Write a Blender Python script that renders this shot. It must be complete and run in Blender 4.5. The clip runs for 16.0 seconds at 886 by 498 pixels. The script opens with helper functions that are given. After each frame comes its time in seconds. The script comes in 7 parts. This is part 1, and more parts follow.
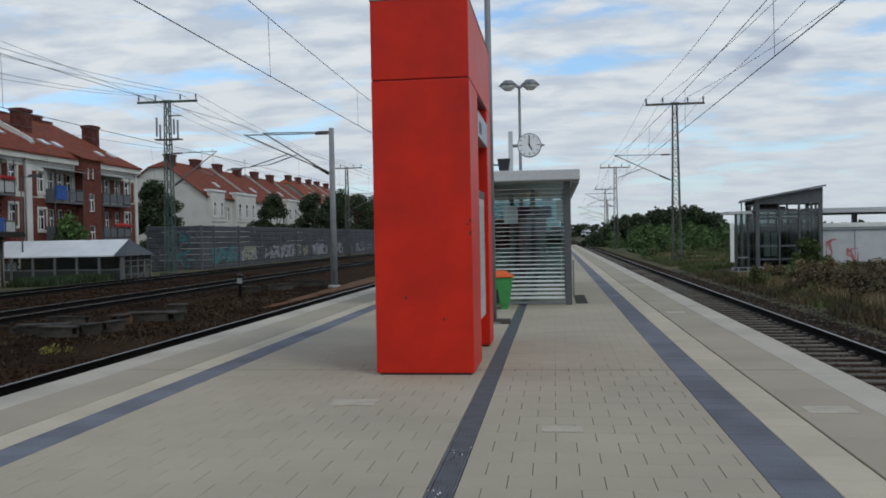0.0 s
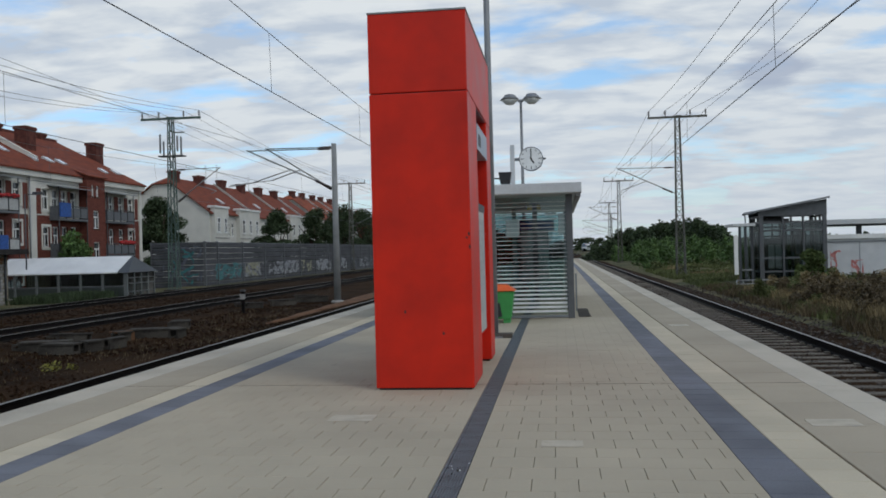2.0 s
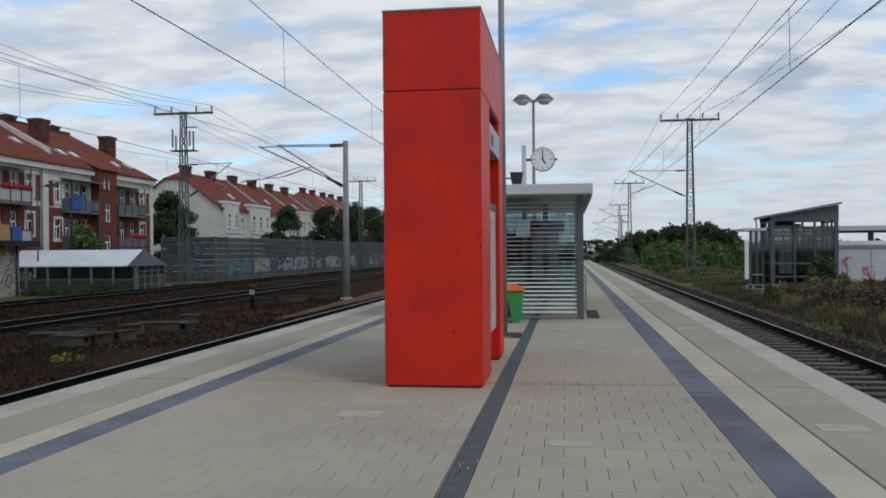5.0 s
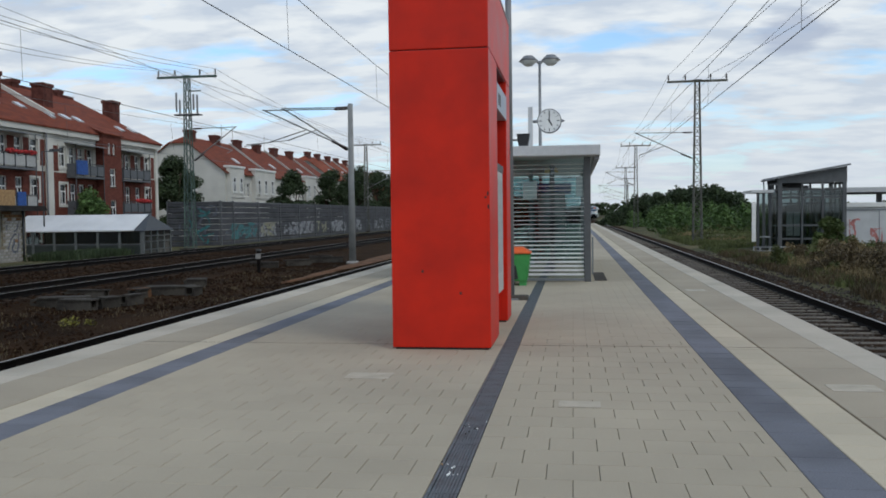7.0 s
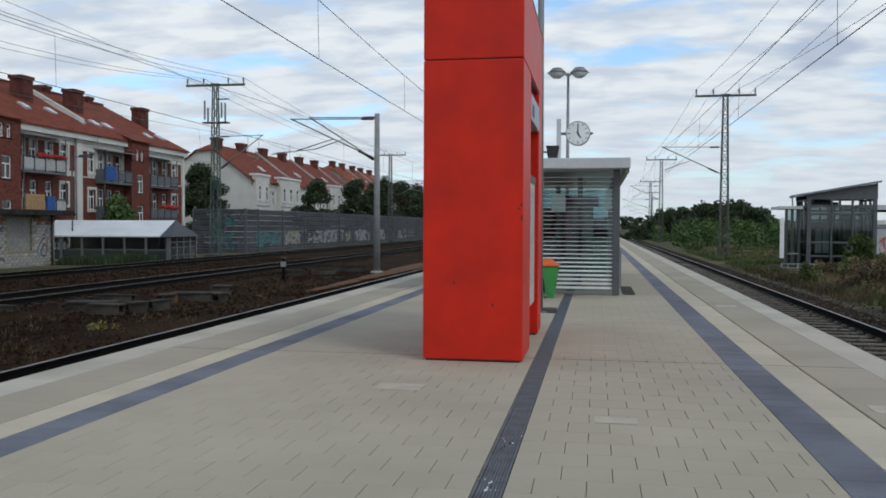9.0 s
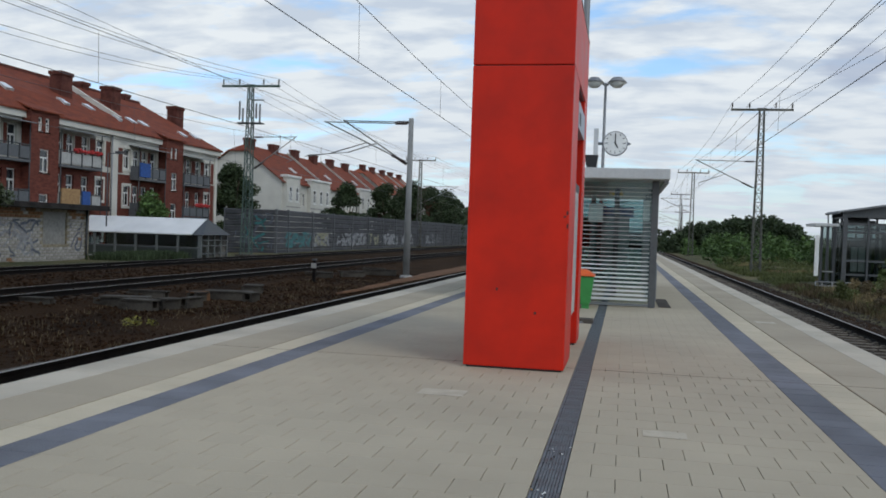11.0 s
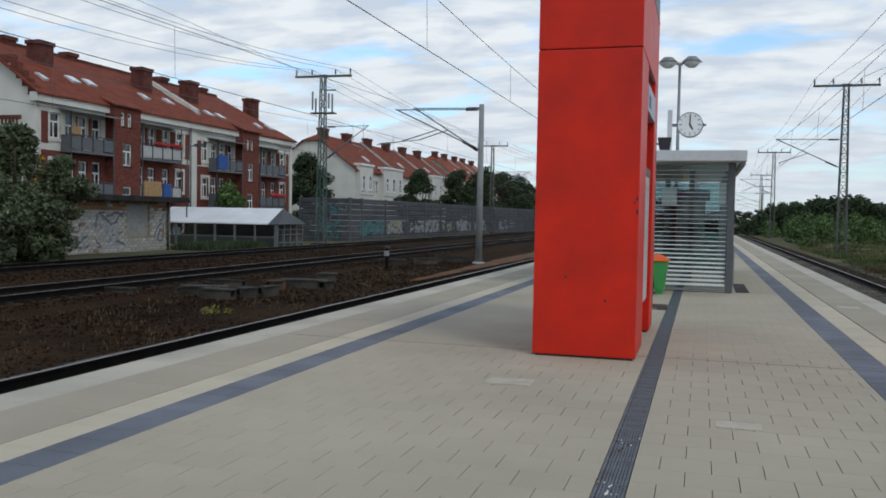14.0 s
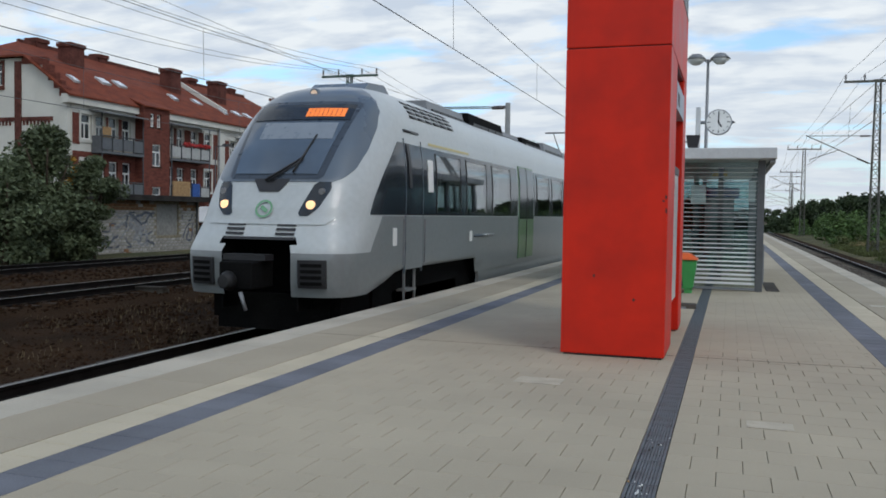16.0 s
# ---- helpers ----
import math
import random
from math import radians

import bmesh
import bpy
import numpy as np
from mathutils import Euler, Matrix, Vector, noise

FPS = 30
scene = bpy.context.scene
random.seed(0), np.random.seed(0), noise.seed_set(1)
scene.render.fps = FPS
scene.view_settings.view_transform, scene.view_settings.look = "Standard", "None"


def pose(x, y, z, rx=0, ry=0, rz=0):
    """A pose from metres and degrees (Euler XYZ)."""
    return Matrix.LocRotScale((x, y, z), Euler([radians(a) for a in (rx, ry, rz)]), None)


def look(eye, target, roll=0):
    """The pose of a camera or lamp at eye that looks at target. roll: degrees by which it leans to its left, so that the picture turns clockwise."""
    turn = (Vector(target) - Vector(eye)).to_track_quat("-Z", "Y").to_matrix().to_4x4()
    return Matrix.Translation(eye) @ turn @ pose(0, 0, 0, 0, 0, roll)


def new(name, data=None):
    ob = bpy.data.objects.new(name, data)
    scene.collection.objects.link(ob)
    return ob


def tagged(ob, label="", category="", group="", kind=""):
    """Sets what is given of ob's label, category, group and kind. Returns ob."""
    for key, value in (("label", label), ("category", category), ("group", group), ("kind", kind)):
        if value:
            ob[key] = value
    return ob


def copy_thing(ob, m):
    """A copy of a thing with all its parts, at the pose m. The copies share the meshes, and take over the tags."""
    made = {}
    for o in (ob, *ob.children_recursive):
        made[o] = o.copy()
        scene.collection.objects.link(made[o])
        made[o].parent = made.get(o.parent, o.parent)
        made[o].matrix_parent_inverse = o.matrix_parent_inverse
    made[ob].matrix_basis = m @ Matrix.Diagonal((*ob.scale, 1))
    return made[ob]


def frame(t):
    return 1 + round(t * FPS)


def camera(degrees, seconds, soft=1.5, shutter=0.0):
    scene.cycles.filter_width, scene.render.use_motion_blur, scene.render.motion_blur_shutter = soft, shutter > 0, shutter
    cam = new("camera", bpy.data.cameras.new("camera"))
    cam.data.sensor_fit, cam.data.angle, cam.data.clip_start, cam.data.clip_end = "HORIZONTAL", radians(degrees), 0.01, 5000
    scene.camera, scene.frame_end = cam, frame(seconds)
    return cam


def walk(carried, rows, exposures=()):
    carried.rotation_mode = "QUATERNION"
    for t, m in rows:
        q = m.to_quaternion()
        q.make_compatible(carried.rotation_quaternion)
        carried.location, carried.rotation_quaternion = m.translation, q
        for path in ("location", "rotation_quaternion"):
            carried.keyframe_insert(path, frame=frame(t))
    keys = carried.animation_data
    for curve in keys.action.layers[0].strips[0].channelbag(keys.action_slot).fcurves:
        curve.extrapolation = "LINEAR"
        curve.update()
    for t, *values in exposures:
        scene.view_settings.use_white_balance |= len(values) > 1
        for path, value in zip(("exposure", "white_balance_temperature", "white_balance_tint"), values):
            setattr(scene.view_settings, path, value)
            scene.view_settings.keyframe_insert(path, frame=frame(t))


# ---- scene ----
cam = camera(54.0, 16.0, soft=1.72)
PATH = [
    (0, (0.263, -0.138, 1.531), (0.009, 1.846, 1.502), -1.1),
    (0.5, (0.278, -0.049, 1.513), (0.019, 1.934, 1.482), -1.2),
    (1, (0.311, -0.076, 1.521), (0.041, 1.905, 1.5), -1.6),
    (1.5, (0.313, -0.11, 1.527), (0.039, 1.871, 1.521), -1.5),
    (2, (0.31, -0.066, 1.517), (0.047, 1.917, 1.522), -1.5),
    (2.5, (0.315, -0.066, 1.509), (0.074, 1.92, 1.523), -1.4),
    (3, (0.304, -0.059, 1.502), (0.055, 1.925, 1.518), -1.2),
    (3.5, (0.303, -0.062, 1.498), (0.054, 1.922, 1.516), -0.9),
    (6, (0.265, -0.087, 1.508), (-0.039, 1.889, 1.463), -0.3),
    (6.5, (0.251, -0.063, 1.495), (-0.054, 1.912, 1.417), -0.3),
    (7, (0.261, -0.013, 1.478), (-0.036, 1.963, 1.399), -0.7),
    (7.5, (0.274, -0.017, 1.48), (-0.032, 1.958, 1.41), -1.0),
    (8, (0.257, 0.03, 1.465), (-0.044, 2.007, 1.409), -0.5),
    (8.5, (0.209, 0.038, 1.475), (-0.12, 2.01, 1.42), -0.3),
    (11, (-0.052, 0.062, 1.458), (-0.459, 2.02, 1.418), 2.0),
    (11.5, (-0.019, 0.062, 1.48), (-0.467, 2.011, 1.429), 1.8),
    (12, (-0.002, 0.068, 1.483), (-0.52, 1.999, 1.428), 1.5),
    (12.5, (0.009, 0.08, 1.486), (-0.53, 2.006, 1.433), 1.3),
    (13, (0.006, 0.079, 1.491), (-0.544, 2.001, 1.433), 1.0),
    (13.5, (0.003, 0.106, 1.488), (-0.554, 2.026, 1.426), 1.0),
    (14, (0.005, 0.113, 1.486), (-0.565, 2.029, 1.409), 1.1),
    (14.5, (-0.004, 0.099, 1.489), (-0.589, 2.01, 1.405), 1.0),
    (15, (0.003, 0.048, 1.512), (-0.6, 1.953, 1.426), 1.0),
    (15.5, (-0.005, 0.09, 1.49), (-0.619, 1.992, 1.408), 1.0),
    (16, (-0.008, 0.081, 1.493), (-0.635, 1.979, 1.412), 0.9),
]
walk(cam, [(t, look(eye, target, roll)) for t, eye, target, roll in PATH],
     exposures=[(0.0, -0.22), (2.0, -0.22), (6.0, -0.13), (7.0, -0.06), (12.0, -0.04), (16.0, 0.01)])

from mathutils.bvhtree import BVHTree
# ---- light ----
world = bpy.data.worlds.new("sky")
scene.world = world
world.use_nodes = True
SUN_ELEV, SUN_AZ = radians(48), radians(130)


def build_sky():
    """A blue sky behind broken layers of bright cloud, with a small grey cloud ahead."""
    nt = world.node_tree
    nt.nodes.clear()
    n, link = nt.nodes.new, nt.links.new
    out, bg = n("ShaderNodeOutputWorld"), n("ShaderNodeBackground")
    sky = n("ShaderNodeTexSky")
    sky.sky_type, sky.sun_disc = "NISHITA", False
    sky.sun_elevation, sky.sun_rotation = SUN_ELEV, SUN_AZ
    co = n("ShaderNodeTexCoord")
    sep = n("ShaderNodeSeparateXYZ")
    link(co.outputs["Generated"], sep.inputs[0])
    lift = n("ShaderNodeMath")
    lift.operation = "MAXIMUM"
    lift.inputs[1].default_value = 0.0
    link(sep.outputs[2], lift.inputs[0])
    plus = n("ShaderNodeMath")
    plus.inputs[1].default_value = 0.17
    link(lift.outputs[0], plus.inputs[0])
    div = n("ShaderNodeVectorMath")
    div.operation = "DIVIDE"
    comb = n("ShaderNodeCombineXYZ")
    for i in range(3):
        link(plus.outputs[0], comb.inputs[i])
    link(co.outputs["Generated"], div.inputs[0])
    link(comb.outputs[0], div.inputs[1])
    mp = n("ShaderNodeMapping")
    mp.inputs["Scale"].default_value = (0.80, 1.25, 0.0)
    mp.inputs["Location"].default_value = (3.1, 1.7, 0)
    link(div.outputs[0], mp.inputs[0])
    big, fine = n("ShaderNodeTexNoise"), n("ShaderNodeTexNoise")
    big.inputs["Scale"].default_value, big.inputs["Detail"].default_value = 2.3, 9
    big.inputs["Roughness"].default_value, big.inputs["Distortion"].default_value = 0.55, 0.25
    fine.inputs["Scale"].default_value, fine.inputs["Detail"].default_value = 5.2, 7
    fine.inputs["Distortion"].default_value, fine.inputs["Roughness"].default_value = 0.15, 0.52
    link(mp.outputs[0], big.inputs["Vector"])
    link(mp.outputs[0], fine.inputs["Vector"])
    cover = n("ShaderNodeValToRGB")
    cover.color_ramp.elements[0].position, cover.color_ramp.elements[1].position = 0.34, 0.47
    cover.color_ramp.elements[0].color = (0.16, 0.16, 0.16, 1)
    thin = n("ShaderNodeMapRange")
    thin.inputs["From Min"].default_value, thin.inputs["From Max"].default_value = 0.35, 1.0
    thin.inputs["To Min"].default_value, thin.inputs["To Max"].default_value = 0.0, 0.17
    link(lift.outputs[0], thin.inputs[0])
    less = n("ShaderNodeMath")
    less.operation = "SUBTRACT"
    link(big.outputs["Fac"], less.inputs[0])
    link(thin.outputs[0], less.inputs[1])
    link(less.outputs[0], cover.inputs[0])
    shade = n("ShaderNodeValToRGB")
    shade.color_ramp.elements[0].position, shade.color_ramp.elements[1].position = 0.37, 0.60
    shade.color_ramp.elements[0].color = (0.625, 0.715, 0.835, 1)
    shade.color_ramp.elements[1].color = (0.895, 0.955, 1.0, 1)
    link(fine.outputs["Fac"], shade.inputs[0])
    bright = n("ShaderNodeVectorMath")
    bright.operation = "SCALE"
    bright.inputs["Scale"].default_value = CLOUD
    low = n("ShaderNodeMapRange")
    low.inputs["From Min"].default_value, low.inputs["From Max"].default_value = 0.02, 0.20
    low.inputs["To Min"].default_value, low.inputs["To Max"].default_value = 0.75, 0.0
    link(lift.outputs[0], low.inputs[0])
    pale = n("ShaderNodeMix")
    pale.data_type = "RGBA"
    pale.inputs[7].default_value = (0.70, 0.775, 0.855, 1)
    link(low.outputs[0], pale.inputs[0])
    link(shade.outputs[0], pale.inputs[6])
    link(pale.outputs[2], bright.inputs[0])
    blue = n("ShaderNodeVectorMath")
    blue.operation = "MULTIPLY"
    blue.inputs[1].default_value = (0.76 * BLUE, 0.98 * BLUE, 1.12 * BLUE)
    link(sky.outputs[0], blue.inputs[0])
    mix = n("ShaderNodeMix")
    mix.data_type = "VECTOR"
    veil = n("ShaderNodeMath")
    veil.operation = "MAXIMUM"
    link(cover.outputs[0], veil.inputs[0])
    link(low.outputs[0], veil.inputs[1])
    link(veil.outputs[0], mix.inputs[0])
    link(blue.outputs[0], mix.inputs[4])
    link(bright.outputs[0], mix.inputs[5])
    # the small grey cloud
    sub = n("ShaderNodeVectorMath")
    sub.operation = "SUBTRACT"
    sub.inputs[1].default_value = GREY_CLOUD
    link(co.outputs["Generated"], sub.inputs[0])
    wob = n("ShaderNodeVectorMath")
    wob.operation = "MULTIPLY"
    wob.inputs[1].default_value = (1.0, 1.0, 1.9)
    link(sub.outputs[0], wob.inputs[0])
    ln = n("ShaderNodeVectorMath")
    ln.operation = "LENGTH"
    link(wob.outputs[0], ln.inputs[0])
    add = n("ShaderNodeMath")
    add.operation = "MULTIPLY_ADD"
    add.inputs[1].default_value, add.inputs[2].default_value = 0.05, -0.025
    link(fine.outputs["Fac"], add.inputs[0])
    add2 = n("ShaderNodeMath")
    link(ln.outputs["Value"], add2.inputs[0])
    link(add.outputs[0], add2.inputs[1])
    fade = n("ShaderNodeMapRange")
    fade.inputs["From Min"].default_value, fade.inputs["From Max"].default_value = 0.026, 0.044
    fade.inputs["To Min"].default_value, fade.inputs["To Max"].default_value = 0.8, 0.0
    link(add2.outputs[0], fade.inputs[0])
    mix2 = n("ShaderNodeMix")
    mix2.data_type = "VECTOR"
    mix2.inputs[5].default_value = (0.47 * CLOUD, 0.55 * CLOUD, 0.70 * CLOUD)
    link(fade.outputs[0], mix2.inputs[0])
    link(mix.outputs[1], mix2.inputs[4])
    link(mix2.outputs[1], bg.inputs[0])
    bg.inputs[1].default_value = 0.1
    link(bg.outputs[0], out.inputs[0])


CLOUD, BLUE = 9.3, 1.9
GREY_CLOUD = Vector((0.229, 0.956, 0.187))
build_sky()
sun = new("sun", bpy.data.lights.new("sun", "SUN"))
sun.data.energy, sun.data.angle, sun.data.color = 0.75, radians(14), (1.0, 0.95, 0.88)
sun.matrix_world = look(
    (60 * math.sin(SUN_AZ), 60 * math.cos(SUN_AZ), 60 * math.tan(SUN_ELEV)), (0, 0, 0))


# ---- materials ----
def mat(name, color, rough=0.7, metal=0.0, vary=0.15, scale=6.0, fine=60.0, bump=0.1, spread=0.0,
        tint=None, spec=0.5, coat=0.0, island=False, stretch=(1, 1, 1), dist=0.01, world=False):
    """A surface with stains at one scale, grain at another, and a fine relief; spread varies piece by piece."""
    m = bpy.data.materials.new(name)
    m.use_nodes = True
    nt = m.node_tree
    n, link = nt.nodes.new, nt.links.new
    b = nt.nodes["Principled BSDF"]
    b.inputs["Metallic"].default_value = metal
    b.inputs["Specular IOR Level"].default_value = spec
    b.inputs["Coat Weight"].default_value = coat
    co, mp = n("ShaderNodeTexCoord"), n("ShaderNodeMapping")
    mp.inputs["Scale"].default_value = stretch
    link(n("ShaderNodeNewGeometry").outputs["Position"] if world else co.outputs["Object"], mp.inputs[0])
    n1, n2 = n("ShaderNodeTexNoise"), n("ShaderNodeTexNoise")
    n1.inputs["Scale"].default_value, n1.inputs["Detail"].default_value = scale, 5
    n2.inputs["Scale"].default_value, n2.inputs["Detail"].default_value = fine, 3
    link(mp.outputs[0], n1.inputs["Vector"])
    link(mp.outputs[0], n2.inputs["Vector"])
    ramp = n("ShaderNodeMix")
    ramp.data_type = "RGBA"
    c = Vector(color)
    t = Vector(tint) if tint else c * (1 - vary * 1.6)
    ramp.inputs[6].default_value = (*t, 1)
    ramp.inputs[7].default_value = (*(c * (1 + vary * 0.6)), 1)
    st = n("ShaderNodeMapRange")
    st.inputs["From Min"].default_value, st.inputs["From Max"].default_value = 0.30, 0.62
    link(n1.outputs["Fac"], st.inputs[0])
    link(st.outputs[0], ramp.inputs[0])
    gr = n("ShaderNodeMix")
    gr.data_type, gr.blend_type = "RGBA", "MULTIPLY"
    gr.inputs[0].default_value = 1.0
    g = n("ShaderNodeMapRange")
    g.inputs["From Min"].default_value, g.inputs["From Max"].default_value = 0.25, 0.75
    g.inputs["To Min"].default_value, g.inputs["To Max"].default_value = 1 - vary * 1.2, 1 + vary
    link(n2.outputs["Fac"], g.inputs[0])
    link(ramp.outputs[2], gr.inputs[6])
    link(g.outputs[0], gr.inputs[7])
    last = gr.outputs[2]
    if spread:
        src = n("ShaderNodeNewGeometry").outputs["Random Per Island"] if island else n("ShaderNodeObjectInfo").outputs["Random"]
        r = n("ShaderNodeMapRange")
        r.inputs["To Min"].default_value, r.inputs["To Max"].default_value = 1 - spread, 1 + spread
        link(src, r.inputs[0])
        x = n("ShaderNodeMix")
        x.data_type, x.blend_type = "RGBA", "MULTIPLY"
        x.inputs[0].default_value = 1.0
        link(last, x.inputs[6])
        link(r.outputs[0], x.inputs[7])
        last = x.outputs[2]
    link(last, b.inputs["Base Color"])
    rr = n("ShaderNodeMapRange")
    rr.inputs["To Min"].default_value, rr.inputs["To Max"].default_value = max(0.02, rough - 0.12), min(1, rough + 0.12)
    link(n1.outputs["Fac"], rr.inputs[0])
    link(rr.outputs[0], b.inputs["Roughness"])
    if bump:
        bp = n("ShaderNodeBump")
        bp.inputs["Strength"].default_value, bp.inputs["Distance"].default_value = bump, dist
        link(n2.outputs["Fac"], bp.inputs["Height"])
        link(bp.outputs[0], b.inputs["Normal"])
    return m


def glow(name, color, strength):
    m = bpy.data.materials.new(name)
    m.use_nodes = True
    b = m.node_tree.nodes["Principled BSDF"]
    b.inputs["Base Color"].default_value = (*color, 1)
    b.inputs["Emission Color"].default_value = (*color, 1)
    b.inputs["Emission Strength"].default_value = strength
    return m


def glass(name, color=(0.9, 0.95, 0.93), rough=0.02, clear=0.7):
    """Thin pane: part clear, part glossy reflection."""
    m = bpy.data.materials.new(name)
    m.use_nodes = True
    nt = m.node_tree
    nt.nodes.clear()
    n, link = nt.nodes.new, nt.links.new
    out, mix = n("ShaderNodeOutputMaterial"), n("ShaderNodeMixShader")
    tr, gl = n("ShaderNodeBsdfTransparent"), n("ShaderNodeBsdfGlossy")
    tr.inputs[0].default_value = (*color, 1)
    gl.inputs["Roughness"].default_value = rough
    mix.inputs[0].default_value = 1 - clear
    link(tr.outputs[0], mix.inputs[1])
    link(gl.outputs[0], mix.inputs[2])
    link(mix.outputs[0], out.inputs[0])
    return m


RED = mat("red_enamel", (0.63, 0.020, 0.005), 0.46, vary=0.025, scale=1.5, fine=9, bump=0.01, tint=(0.46, 0.016, 0.006), spec=0.26)
RED_DARK = mat("red_enamel_edge", (0.10, 0.012, 0.010), 0.5)
PAVER = mat("concrete_paver", (0.392, 0.340, 0.250), 0.85, vary=0.085, scale=0.45, fine=130, bump=0.2, spread=0.022, dist=0.002, spec=0.2, world=True)
PAVER_MANY = mat("concrete_paver_field", (0.392, 0.340, 0.250), 0.85, vary=0.085, scale=0.45, fine=130, bump=0.2, spread=0.022, island=True, dist=0.002, spec=0.2, world=True)
JOINT = mat("sand_joint", (0.265, 0.232, 0.168), 0.95, vary=0.25, spec=0.1)
SLAB = mat("platform_slab", (0.367, 0.317, 0.234), 0.88, vary=0.10, scale=0.45, fine=110, bump=0.2, spread=0.03, dist=0.003, spec=0.2, world=True)
CREAM = mat("cream_guide_paving", (0.495, 0.432, 0.315), 0.85, vary=0.09, scale=0.8, fine=120, bump=0.2, spread=0.02, dist=0.003, spec=0.2, world=True)
BLUEGREY = mat("blue_grey_guide_paving", (0.150, 0.156, 0.175), 0.8, vary=0.24, scale=0.9, fine=110, bump=0.25, spread=0.03, dist=0.003, spec=0.25, world=True)
EDGE = mat("white_edge_concrete", (0.47, 0.425, 0.342), 0.9, vary=0.13, scale=0.7, fine=90, bump=0.15, spread=0.02, spec=0.12, world=True)
CONC = mat("grey_concrete", (0.30, 0.29, 0.27), 0.9, vary=0.18, scale=1.5, fine=60, bump=0.25)
CONC_OLD = mat("old_grey_concrete", (0.082, 0.074, 0.064), 0.92, vary=0.25, scale=3, fine=50, bump=0.4, spread=0.18, spec=0.12)
DRAIN = mat("cast_drain_grating", (0.10, 0.115, 0.122), 0.6, 0.15, vary=0.25, scale=5, fine=60, bump=0.2)
BALLAST = mat("brown_ballast", (0.032, 0.0180, 0.0092), 0.95, vary=0.3, scale=0.45, fine=16, bump=1.0, tint=(0.0125, 0.0072, 0.0042), dist=0.05, spec=0.03)
STONE = mat("ballast_stone", (0.027, 0.0150, 0.0082), 0.95, vary=0.3, scale=4, fine=40, bump=0.4, spread=0.5, island=True, spec=0.03)
EARTH = mat("grassy_earth", (0.095, 0.082, 0.040), 0.95, vary=0.35, scale=0.35, fine=7, bump=1.0, tint=(0.042, 0.052, 0.022), dist=0.06, spec=0.12)
SAND = mat("orange_sand", (0.13, 0.068, 0.036), 0.95, vary=0.25, scale=2, fine=30, bump=0.5, spec=0.12)
RAIL_TOP = mat("worn_rail_steel", (0.20, 0.185, 0.17), 0.45, 0.6, vary=0.15, scale=3, fine=30, bump=0.05)
# rust taken almost to black, so the colour carries the shade on rail sides
RUST_SHADED = mat("shaded_rusty_rail_steel", (0.010, 0.008, 0.007), 0.85, 0.2, vary=0.3, scale=4, fine=40, bump=0.3, spec=0.12)
SLEEPER_OLD = mat("dirty_brown_sleeper", (0.040, 0.029, 0.021), 0.95, vary=0.25, scale=3, fine=40, bump=0.4, spread=0.2, spec=0.05)
# weathered concrete, darkened further to put the troughs' shadows into the colour
TROUGH = mat("weathered_concrete_shaded", (0.056, 0.050, 0.042), 0.92, vary=0.3, scale=3, fine=50, bump=0.4, spread=0.25, spec=0.1)
SLEEPER = mat("concrete_sleeper", (0.145, 0.128, 0.104), 0.92, vary=0.25, scale=3, fine=40, bump=0.4, spread=0.15, spec=0.12)
STEEL_DARK = mat("dark_painted_steel", (0.055, 0.06, 0.065), 0.55, 0.2, vary=0.15, scale=3, fine=40, bump=0.05)
STEEL_GREY = mat("grey_painted_steel", (0.22, 0.23, 0.24), 0.5, 0.2, vary=0.12, scale=2, fine=40, bump=0.05)
STEEL_LIGHT = mat("light_grey_sheet_metal", (0.55, 0.56, 0.56), 0.45, 0.1, vary=0.06, scale=1.5, fine=30, bump=0.03)
GALV = mat("galvanised_steel", (0.27, 0.28, 0.275), 0.5, 0.5, vary=0.15, scale=4, fine=50, bump=0.08)
MAST_STEEL = mat("weathered_mast_steel", (0.125, 0.125, 0.105), 0.75, 0.2, vary=0.25, scale=2, fine=30, bump=0.15)
GREEN_RUST = mat("green_mast_paint", (0.075, 0.12, 0.10), 0.75, 0.1, vary=0.3, scale=2, fine=30, bump=0.15)
POST_CONC = mat("spun_concrete_post", (0.24, 0.245, 0.24), 0.8, vary=0.12, scale=2, fine=40, bump=0.1)
INSUL = mat("brown_insulator", (0.05, 0.035, 0.03), 0.3)
WIRE = mat("copper_wire_dark", (0.11, 0.115, 0.12), 0.6, 0.4, vary=0.1)
WHITE = mat("white_enamel", (0.78, 0.78, 0.75), 0.4, vary=0.05, scale=3, bump=0.02)
BLACK = mat("black_plastic", (0.018, 0.018, 0.02), 0.45, vary=0.15, bump=0.03)
RUBBER = mat("black_rubber", (0.012, 0.012, 0.012), 0.7, vary=0.15)
GREEN_BIN = mat("green_plastic", (0.05, 0.30, 0.075), 0.45, vary=0.08, scale=5, bump=0.03)
ORANGE = mat("orange_plastic", (0.72, 0.12, 0.02), 0.45, vary=0.08, scale=5, bump=0.03)
SLAT = mat("white_glass_stripe", (0.74, 0.75, 0.74), 0.5, vary=0.04, bump=0.02)
PANE = glass("shelter_glass", (0.74, 0.81, 0.81), 0.02, 0.97)
PANE_DARK = glass("tinted_glass", (0.58, 0.64, 0.64), 0.03, 0.94)
FRAME_DARK = mat("dark_grey_frame", (0.095, 0.10, 0.105), 0.55, 0.1, vary=0.12)
TILE = mat("red_roof_tiles", (0.185, 0.050, 0.027), 0.8, vary=0.22, scale=1.2, fine=9, bump=0.5, tint=(0.12, 0.032, 0.020), stretch=(1, 1, 3), dist=0.03, spec=0.12)
